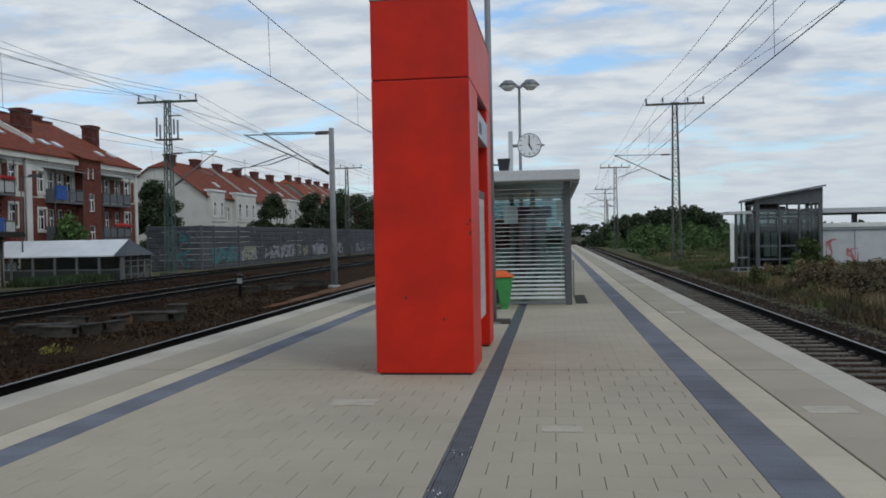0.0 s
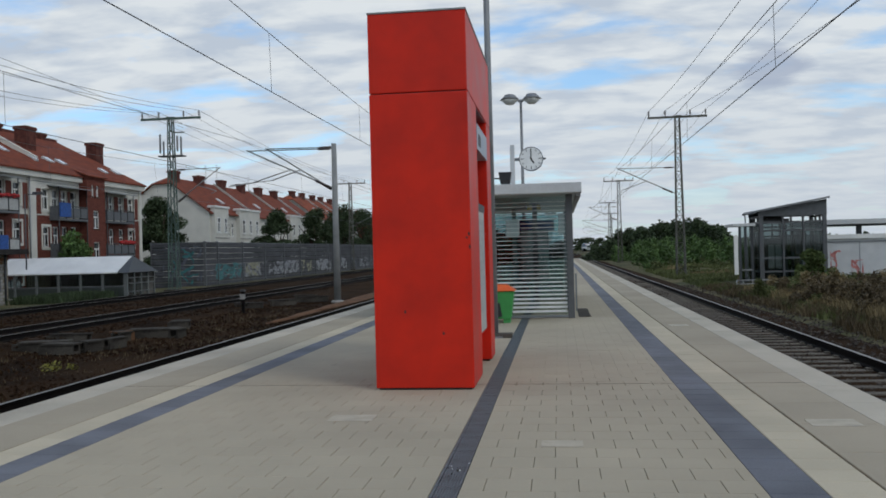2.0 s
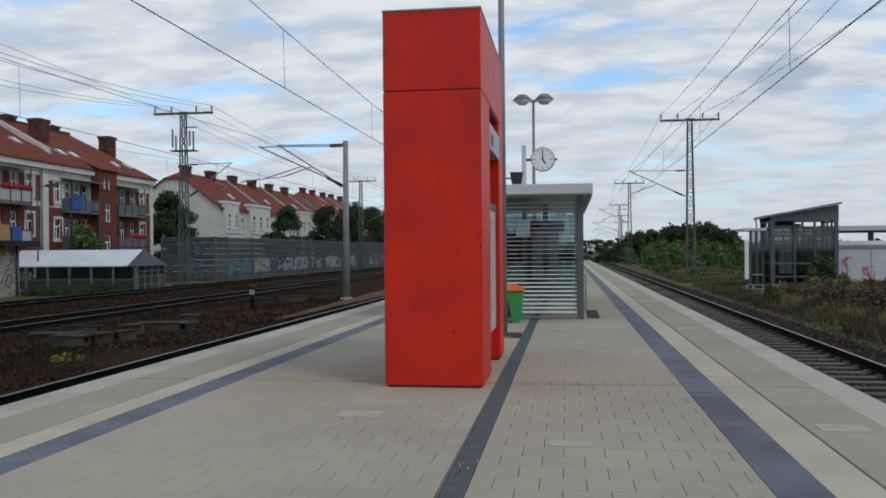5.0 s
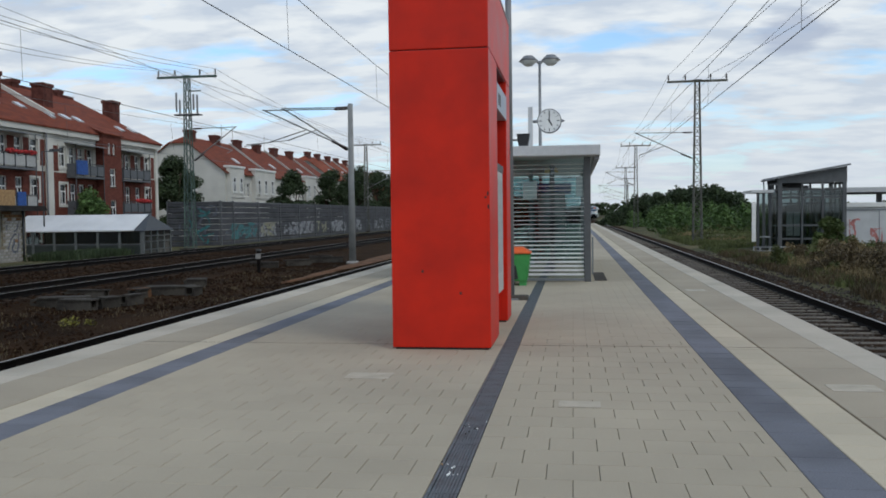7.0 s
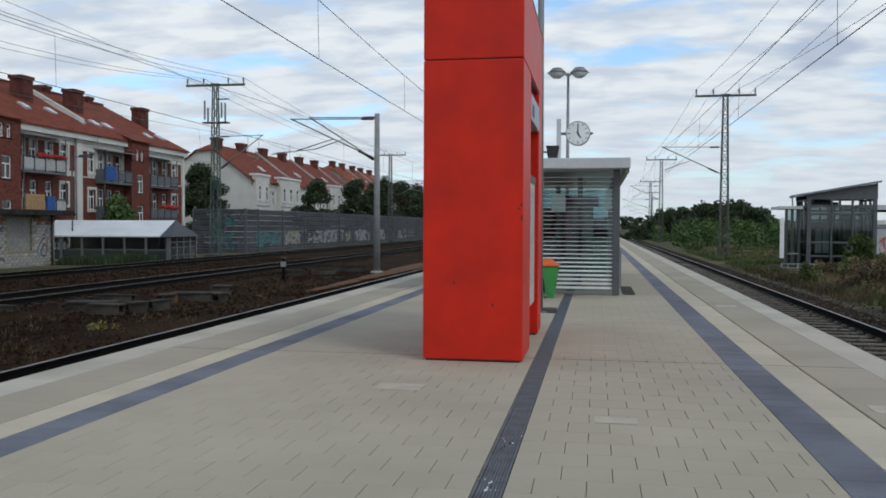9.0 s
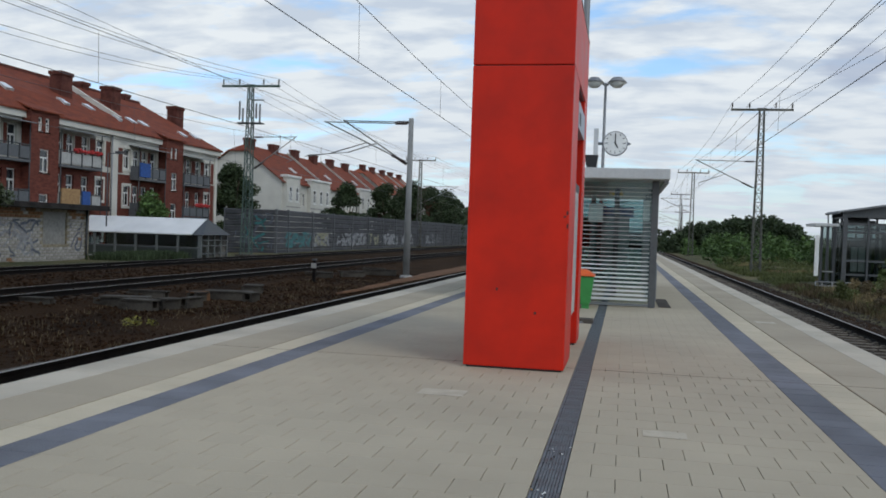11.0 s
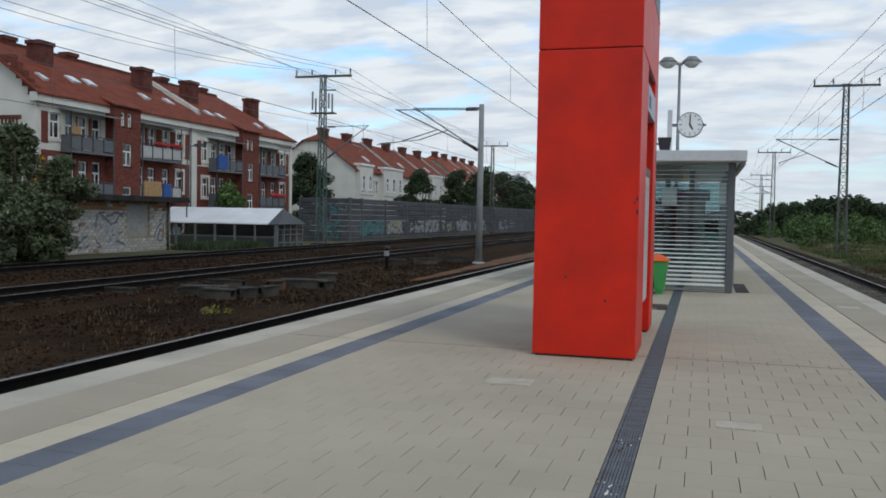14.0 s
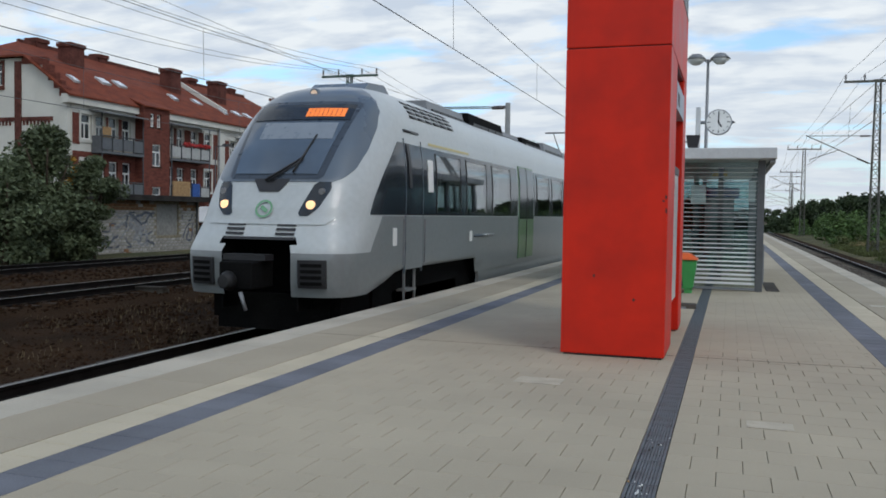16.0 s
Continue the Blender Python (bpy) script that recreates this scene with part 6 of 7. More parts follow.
grass("dry_grass", 3000, lambda r: patchy(r, 8.6, 14.5, 19, 42, 0.33, 0.02), 0.50, DRY, "tall dry yellow grass on the bank", 41, 0.012)
grass("weeds", 7000, lambda r: patchy(r, 7.6, 14.5, 13, 46, 0.30, -0.05), 0.30, BROWN, "brown withered weeds on the bank", 42, 0.016)
grass("grass", 9500, lambda r: patchy(r, 7.9, 20, 14, 84, 0.22, -0.02), 0.28, GRASS, "green grass beside the track", 43, 0.022)
grass("dry_grass", 2200, lambda r: patchy(r, 9.5, 28, 40, 95, 0.18, 0.05), 0.30, DRY, "dry yellow grass on the field", 48, 0.025)
grass("grass", 1500, lambda r: (-26.6 - 2.6 * r.random(), 43.5 + 6.5 * r.random(), -0.85), 0.5, LEAF, "rough green grass before the hut", 44, 0.03)
grass("weeds", 450, lambda r: (-9.2 - 5 * r.random(), 8 + 30 * r.random(), -0.92), 0.12, BROWN, "sparse dry weeds on the ballast", 45, 0.010)
mounds = [(WR.uniform(8.9, 14.0), WR.uniform(19, 40), 0.65, WR.uniform(0.6, 1.25)) for _ in range(60)]
woods("dead_scrub", mounds, BROWN, "brown dead scrub on the bank", 0.055, 260, 46)
mounds2 = [(WR.uniform(9.4, 14.5), WR.uniform(26, 42), 0.6, WR.uniform(0.75, 1.3)) for _ in range(22)]
woods("dry_scrub", mounds2, DRY, "straw-coloured scrub on the bank", 0.055, 220, 47)
mounds3 = [(WR.uniform(8.6, 14.0), WR.uniform(17, 44), 0.6, WR.uniform(0.4, 0.95)) for _ in range(40)]
woods("green_scrub", mounds3, GRASS, "dull green scrub on the bank", 0.06, 200, 49)


def yellow_weed():
    verts, faces = [], []
    rnd = random.Random(9)
    leaf_quads(verts, faces, (0, 0, 0.12), (0.26, 0.22, 0.12), 90, 0.045, rnd)
    leaf_quads(verts, faces, (0.4, 0.15, 0.1), (0.16, 0.14, 0.09), 40, 0.04, rnd)
    ob = soup("yellow_weed", verts, faces, leaf("yellow_green_leaves", (0.20, 0.19, 0.04)), "small yellow-green weed growing in the ballast", "plant", kind="stuff")
    ob.matrix_world = pose(-10.7, 17.6, -0.90)


yellow_weed()

# ---- the train ----
SILVER = mat("light_silver_paint", (0.46, 0.49, 0.485), 0.40, 0.0, vary=0.05, scale=0.6, fine=10, bump=0.0, coat=0.15)
SILVER_LOW = mat("grey_silver_paint", (0.195, 0.212, 0.213), 0.38, 0.0, vary=0.06, scale=0.8, fine=12, bump=0.0, coat=0.2)
SLATE = mat("slate_grey_paint", (0.100, 0.125, 0.150), 0.3, 0.1, vary=0.06, scale=0.8, bump=0.0, coat=0.4)
BLACK_GLASS = mat("black_window_band", (0.020, 0.026, 0.034), 0.06, vary=0.1, bump=0.0, spec=0.45)
# blue-grey base colour holds part of the sky's reflection on the glass
SCREEN = mat("windscreen", (0.085, 0.112, 0.145), 0.05, vary=0.15, scale=0.7, fine=2, bump=0.0, spec=0.8)
# near-black base for underframe, deflector, coupler recess and cabin floor
UNDER = mat("near_black_underframe", (0.006, 0.006, 0.006), 0.9, vary=0.3, scale=3, fine=20, bump=0.2, spec=0.08)
LAMP = glow("headlight_glow", (1.0, 0.62, 0.32), 1.0)
LAMP_DIM = glow("top_lamp_glow", (0.75, 0.55, 0.40), 0.25)
AMBER = glow("amber_display", (1.0, 0.24, 0.04), 0.34)
DOOR_GREEN = mat("green_door_paint", (0.055, 0.15, 0.04), 0.35, 0.0, vary=0.06, coat=0.3)
YELLOW = mat("yellow_stripe", (0.52, 0.45, 0.20), 0.5, vary=0.05)
SEAT = mat("dark_seat_cloth", (0.018, 0.024, 0.045), 0.9, vary=0.2)
LOGO_GREEN = mat("green_emblem", (0.16, 0.36, 0.20), 0.4, vary=0.05)


def interp(table, v):
    for (a, x), (b, y) in zip(table, table[1:]):
        if v <= b:
            t = max(0.0, (v - a) / (b - a))
            return x + (y - x) * t
    return table[-1][1]


# half width, nose set-back and length of the nose's curve by height above the rail
HALF = [(0.60, 1.40), (0.85, 1.44), (1.2, 1.46), (2.4, 1.46), (2.9, 1.44), (3.3, 1.39), (3.6, 1.33), (3.8, 1.25), (3.95, 1.14), (4.08, 0.98), (4.18, 0.76), (4.26, 0.45), (4.30, 0.0)]
BACK = [(0.60, 0.30), (0.9, 0.22), (1.38, 0.20), (1.62, 0.30), (1.86, 0.42), (2.05, 0.48), (2.5, 0.72), (3.0, 1.10), (3.4, 1.44), (3.7, 1.72), (3.95, 2.02), (4.08, 2.26), (4.18, 2.6), (4.26, 3.1), (4.30, 3.7)]
BOW = [(0.60, 0.95), (1.4, 1.08), (1.9, 1.30), (2.5, 1.52), (3.2, 1.6), (3.7, 1.55), (4.30, 1.2)]
SQUARE = [(0.6, 4.4), (1.4, 4.4), (1.62, 3.7), (1.9, 3.2), (2.6, 3.2), (4.3, 3.1)]


def nose_s(x, z):
    k = min(0.9999, abs(x) / max(1e-4, interp(HALF, z)))
    POW = interp(SQUARE, z)
    return interp(BACK, z) + interp(BOW, z) * (1 - (1 - k ** POW) ** (1 / POW))


def side_x(s, z):
    a, L, POW = interp(BACK, z), interp(BOW, z), interp(SQUARE, z)
    if s >= a + L:
        return interp(HALF, z)
    k = max(0.0, 1 - (s - a) / L)
    return interp(HALF, z) * max(0.0, 1 - k ** POW) ** (1 / POW)


def rim_edges(bm, ext):
    """Keeps the rim of a thin sheet sharp, so that its face stays true."""
    back = {v for v in ext["geom"] if isinstance(v, bmesh.types.BMVert)}
    for f in bm.faces:
        k = sum(v in back for v in f.verts)
        if 0 < k < len(f.verts):
            f.smooth = False
            for e in f.edges:
                e.smooth = False


def face_patch(name, rows, xl, xr, material, parent, off=0.012, cols=24, label=""):
    """A sheet that follows the nose between two outlines, a little proud of it. It has a thin rim."""
    bm = bmesh.new()
    grid = []
    for z in rows:
        a, b = xl(z), xr(z)
        grid.append([bm.verts.new((a + (b - a) * i / cols, nose_s(a + (b - a) * i / cols, z) - off, z + off * 0.4)) for i in range(cols + 1)])
    for r0, r1 in zip(grid, grid[1:]):
        for i in range(cols):
            f = bm.faces.new((r0[i], r0[i + 1], r1[i + 1], r1[i]))
            f.smooth = True
    ext = bmesh.ops.extrude_face_region(bm, geom=list(bm.faces))
    bmesh.ops.translate(bm, verts=[v for v in ext["geom"] if isinstance(v, bmesh.types.BMVert)], vec=(0, off * 2.2, 0))
    rim_edges(bm, ext)
    bmesh.ops.recalc_face_normals(bm, faces=bm.faces)
    return part(name, bm, material, parent, label)


def side_patch(name, side, rows, s0, s1, material, parent, off=0.010, cols=10, label="", nose=True):
    """A sheet that follows the car's side between two lengths."""
    bm = bmesh.new()
    grid = []
    for z in rows:
        a, b = s0(z), s1(z)
        row = []
        for i in range(cols + 1):
            s = a + (b - a) * i / cols
            x = (side_x(s, z) if nose else interp(HALF, z)) + off
            row.append(bm.verts.new((side * x, s, z)))
        grid.append(row)
    for r0, r1 in zip(grid, grid[1:]):
        for i in range(cols):
            f = bm.faces.new((r0[i], r0[i + 1], r1[i + 1], r1[i]))
            f.smooth = True
    ext = bmesh.ops.extrude_face_region(bm, geom=list(bm.faces))
    bmesh.ops.translate(bm, verts=[v for v in ext["geom"] if isinstance(v, bmesh.types.BMVert)], vec=(-side * off * 2, 0, 0))
    rim_edges(bm, ext)
    bmesh.ops.recalc_face_normals(bm, faces=bm.faces)
    return part(name, bm, material, parent, label)


def lin(a, b, n):
    return [a + (b - a) * i / n for i in range(n + 1)]


FRONT_WINS = ((4.55, 6.1), (6.6, 8.15), (8.75, 10.5), (13.8, 15.6), (16.1, 17.7), (18.1, 19.5))
MIDDLE_WINS = ((0.9, 2.5), (5.3, 7.0), (7.5, 9.2), (9.7, 11.6), (14.6, 16.2))


def side_band(side, start, stop, wins, parent, tip=None, off=0.010, label=""):
    """The black window band along a car's side, open where its windows are."""
    rows = sorted(set(lin(1.97, 3.22, 12) + [2.05, 3.12]))
    cuts = sorted([q for w in wins for q in w if start < q < stop] + [stop])
    bm = bmesh.new()
    grid = []
    for z in rows:
        s0 = tip(z) if tip else start
        cols = ([s0 + (4.5 - s0) * i / 12 for i in range(13)] if tip else [s0]) + cuts
        grid.append([bm.verts.new((side * ((side_x(s, z) if tip else interp(HALF, z)) + off), s, z)) for s in cols])
    for (z0, r0), (z1, r1) in zip(zip(rows, grid), zip(rows[1:], grid[1:])):
        for i in range(len(r0) - 1):
            s = (r0[i].co.y + r0[i + 1].co.y) / 2
            if z0 > 2.04 and z1 < 3.13 and any(a < s < b for a, b in wins):
                continue
            bm.faces.new((r0[i], r0[i + 1], r1[i + 1], r1[i])).smooth = True
    ext = bmesh.ops.extrude_face_region(bm, geom=list(bm.faces))
    bmesh.ops.translate(bm, verts=[v for v in ext["geom"] if isinstance(v, bmesh.types.BMVert)], vec=(-side * off * 2, 0, 0))
    rim_edges(bm, ext)
    bmesh.ops.recalc_face_normals(bm, faces=bm.faces)
    return part("window_band", bm, BLACK_GLASS, parent, label)


def cabin(c, L, front):
    """Floor, ceiling and rows of dark seats inside a car."""
    a = 4.2 if front else 0.5
    boxed("floor", (-1.36, 1.36, a, L - 0.4, 1.04, 1.10), UNDER, c)
    boxed("ceiling_lining", (-1.15, 1.15, a, L - 0.4, 3.45, 3.52), STEEL_LIGHT, c)
    boxed("cab_wall", (-1.35, 1.35, a - 0.1, a, 1.1, 3.5), SLATE, c)
    for k in range(int((L - a - 1.5) / 1.75)):
        y = a + 0.7 + k * 1.75
        for x in (-0.95, 0.95):
            bm = bmesh.new()
            for q in (-0.23, 0.23):
                box(bm, x + q - 0.21, x + q + 0.21, y, y + 0.45, 1.45, 1.58, bevel=0.02)
                prism(bm, [(y + 0.42, 1.5), (y + 0.52, 1.5), (y + 0.64, 2.36), (y + 0.54, 2.40)], "x", x + q - 0.20, x + q + 0.20)
            box(bm, x - 0.05, x + 0.05, y + 0.1, y + 0.35, 1.10, 1.45)
            part("seat", bm, SEAT, c, "dark blue double seat")
    for k in range(3):
        y = a + 2.0 + k * 5.0
        tubed("grab_pole", (0.5, y, 1.1), (0.5, y, 3.45), 0.02, YELLOW, c)


def car_body(L, front, parent):
    """The outer skin as one sheet; lower part darker."""
    zs = [0.72, 0.86, 1.0, 1.12, 1.25, 1.38] + lin(1.5, 2.4, 8) + [1.58, 2.05, 3.12] + lin(2.5, 3.6, 12) + [3.7, 3.8, 3.88, 3.95, 4.02, 4.08, 4.13, 4.18, 4.22, 4.26, 4.285, 4.30]
    zs = sorted(set(round(z, 4) for z in zs))
    wins = FRONT_WINS if front else MIDDLE_WINS
    cuts = [q for w in wins for q in w]
    bm = bmesh.new()
    grid = []
    for z in zs:
        W = interp(HALF, z)
        row = []
        if front:
            a, bow, POW = interp(BACK, z), interp(BOW, z), interp(SQUARE, z)
            th = lin(-90, 90, 44)
            pts = [(W * math.copysign(abs(math.sin(radians(t))) ** (2 / POW), t), a + bow * (1 - abs(math.cos(radians(t))) ** (2 / POW))) for t in th]
            more = [max(s, a + bow + 0.02 * (i + 1)) for i, s in enumerate((2.0, 2.4, 2.8))]
            run = sorted(cuts + [7.35, 7.45, L])
            pts = [(-W, s) for s in reversed(run)] + [(-W, s) for s in reversed(more)] + pts + [(W, s) for s in more + run]
        else:
            run = sorted(cuts + [0.15, L])
            pts = [(-W, s) for s in reversed(run)] + [(W, s) for s in run]
        rise = lambda s: max(0.72, min(1.04, 0.72 + (s - 1.45) * 0.30)) if front and s < 7.4 else 0.72
        grid.append([bm.verts.new((x, s, max(z, rise(s)))) for x, s in pts])
    for j, (r0, r1) in enumerate(zip(grid, grid[1:])):
        for i in range(len(r0) - 1):
            mid = sum((v.co for v in (r0[i], r0[i + 1], r1[i + 1], r1[i])), Vector()) / 4
            if front and mid.z < 1.6 and abs(mid.x) < 0.62 and mid.y < 1.2:
                continue
            if 2.05 < mid.z < 3.12 and abs(mid.x) > 1.3 and any(a < mid.y < b for a, b in wins):
                continue
            try:
                f = bm.faces.new((r0[i], r0[i + 1], r1[i + 1], r1[i]))
            except ValueError:
                continue
            f.smooth = True
            c = f.calc_center_median()
            low = c.z < (1.40 if front and c.y < 1.2 else min(1.9, 1.40 + (c.y - 1.2) * 0.9) if front else 1.9)
            f.material_index = 1 if low else 0
    back = [r[0] for r in grid] + [r[-1] for r in grid[::-1]]
    bm.faces.new(back).material_index = 1
    bmesh.ops.remove_doubles(bm, verts=bm.verts, dist=0.0005)
    bmesh.ops.recalc_face_normals(bm, faces=bm.faces)
    return part("body", bm, (SILVER, SILVER_LOW), parent, "light silver-grey body, darker below")


def coach_sides(c, L, front):
    """Window bands, panes, doors, stripes and roof gear on both sides."""
    doors = ((11.5, 13.3),) if front else ((3.0, 4.8), (12.2, 14.0))
    for side in (-1, 1):
        if front:
            tip = lambda z: 1.30 + 1.25 * ((z - 1.97) / 1.25) ** 1.3
            wins = FRONT_WINS
            band = side_band(side, 4.5, doors[0][0] - 0.15, wins[:3], c, tip, label="black glazed window band")
            side_band(side, doors[0][1] + 0.15, L - 0.3, wins[3:], c)
        else:
            wins = MIDDLE_WINS
            band = side_band(side, 0.5, L - 0.3, wins, c, label="black glazed window band")
        for a, b in wins:
            pn = side_patch("pane", side, lin(2.05, 3.12, 6), lambda z, a=a: a, lambda z, b=b: b, COACH_PANE, band, off=0.017, cols=2, nose=False)
            for s in (a - 0.04, b):
                side_patch("seal", side, lin(2.02, 3.15, 4), lambda z, s=s: s, lambda z, s=s: s + 0.04, RUBBER, band, off=0.022, cols=1, nose=False)
        for a, b in doors:
            d = side_patch("door", side, lin(0.85, 3.30, 16), lambda z: a, lambda z: b, DOOR_GREEN, c, off=0.02, cols=2, nose=False, label="green passenger door")
            side_patch("door_glass", side, lin(1.90, 3.26, 8), lambda z: a + 0.05, lambda z: (a + b) / 2 - 0.04, BLACK_GLASS, d, off=0.03, cols=1, nose=False)
            side_patch("door_glass", side, lin(1.90, 3.26, 8), lambda z: (a + b) / 2 + 0.04, lambda z: b - 0.05, BLACK_GLASS, d, off=0.03, cols=1, nose=False)
            side_patch("door_gap", side, lin(0.85, 3.30, 8), lambda z: (a + b) / 2 - 0.02, lambda z: (a + b) / 2 + 0.02, RUBBER, d, off=0.032, cols=1, nose=False)
        if front:
            side_patch("class_stripe", side, lin(3.275, 3.325, 2), lambda z: 4.2, lambda z: 6.9, YELLOW, c, off=0.006, cols=2, nose=False, label="yellow class stripe")
            cab = side_patch("cab_door", side, lin(1.02, 1.95, 6), lambda z: 2.85, lambda z: 3.75, SILVER_LOW, c, off=0.014, cols=2, label="grey cab door")
            for s in (2.83, 3.73):
                side_patch("door_gap", side, lin(0.95, 3.30, 10), lambda z, s=s: s, lambda z, s=s: s + 0.016, SLATE, cab, off=0.017, cols=1)
            for s in (2.74, 3.84):
                side_patch("grab_rail", side, lin(1.1, 1.9, 4), lambda z, s=s: s, lambda z, s=s: s + 0.03, STEEL_GREY, cab, off=0.03, cols=1)
            side_patch("mirror_cover", side, lin(2.45, 3.22, 6), lambda z: 3.0 - 0.12 * (z - 2.45), lambda z: 3.13 - 0.12 * (z - 2.45), BLACK, cab, off=0.03, cols=1, label="black mirror cover")
            side_patch("side_display", side, lin(2.40, 3.0, 4), lambda z: 4.02, lambda z: 4.30, WHITE, c, off=0.026, cols=1, nose=False, label="white side display")
            side_patch("marking", side, lin(1.45, 1.75, 2), lambda z: 2.25, lambda z: 2.42, WHITE, c, off=0.012, cols=1)
            side_patch("lettering_bar", side, lin(1.50, 1.56, 1), lambda z: 7.2, lambda z: 8.9, SLATE, c, off=0.012, cols=1, nose=False)
            side_patch("emblem", side, lin(1.42, 1.64, 3), lambda z: 6.85, lambda z: 7.03, WHITE, c, off=0.012, cols=1, nose=False)
            side_patch("vent", side, lin(3.42, 3.47, 1), lambda z: 2.9, lambda z: 3.7, BLACK, c, off=0.012, cols=1, nose=False)
    # roof gear
    y = 5.6 if front else 0.8
    k = 0
    while y < L - 2.5:
        n = (2.6, 3.2, 2.2)[k % 3]
        bm = bmesh.new()
        w, h = (0.92, 0.98, 0.85)[k % 3], (0.18, 0.24, 0.16)[k % 3]
        prism(bm, [(-w, 3.92), (w, 3.92), (w - 0.10, 4.14 + h), (-w + 0.10, 4.14 + h)], "y", y, y + n)
        g = part("roof_unit", bm, (STEEL_GREY, UNDER)[k % 2], c, "grey roof equipment")
        for s in (-1, 1):
            for q in range(4):
                boxed("louvre", (s * (w - 0.02) - 0.02, s * (w - 0.02) + 0.02, y + 0.2 + q * (n - 0.4) / 4, y + 0.15 + (q + 1) * (n - 0.4) / 4, 4.06, 4.16), BLACK, g)
        y += n + 0.25
        k += 1


COACH_PANE = glass("coach_glass", (0.66, 0.71, 0.73), 0.015, 0.62)


def underframe(c, L, front):
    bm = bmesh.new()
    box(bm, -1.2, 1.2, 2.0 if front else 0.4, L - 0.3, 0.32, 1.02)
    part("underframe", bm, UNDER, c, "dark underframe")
    for s in (3.6, 6.0) if front else (L - 1.9, L - 0.4):
        for x in (-0.755, 0.755):
            bm = bmesh.new()
            tube(bm, (x - 0.06, s, 0.42), (x + 0.06, s, 0.42), 0.42, 0.42, 20)
            tube(bm, (x - 0.09, s, 0.42), (x + 0.09, s, 0.42), 0.18, 0.18, 12)
            part("wheel", bm, UNDER, c)
    for x in (-1.12, 1.12):
        boxed("bogie_frame", (x - 0.08, x + 0.08, 2.9 if front else L - 2.6, 6.7 if front else L - 0.2, 0.35, 0.62), UNDER, c)
        a = 7.8 if front else 0.6
        boxed("skirt", (x * 1.22 - 0.03, x * 1.22 + 0.03, a, L - 0.3 if front else L - 3.0, 0.42, 0.76), SILVER_LOW, c, "grey side skirt")
        if front:
            for z in (0.35, 0.62):
                boxed("step", (x * 1.2 - 0.10, x * 1.2 + 0.10, 3.0, 3.5, z, z + 0.04), GALV, c)
            for q in (2.97, 3.5):
                boxed("step_side", (x * 1.24 - 0.02, x * 1.24 + 0.02, q, q + 0.04, 0.35, 1.0), GALV, c)


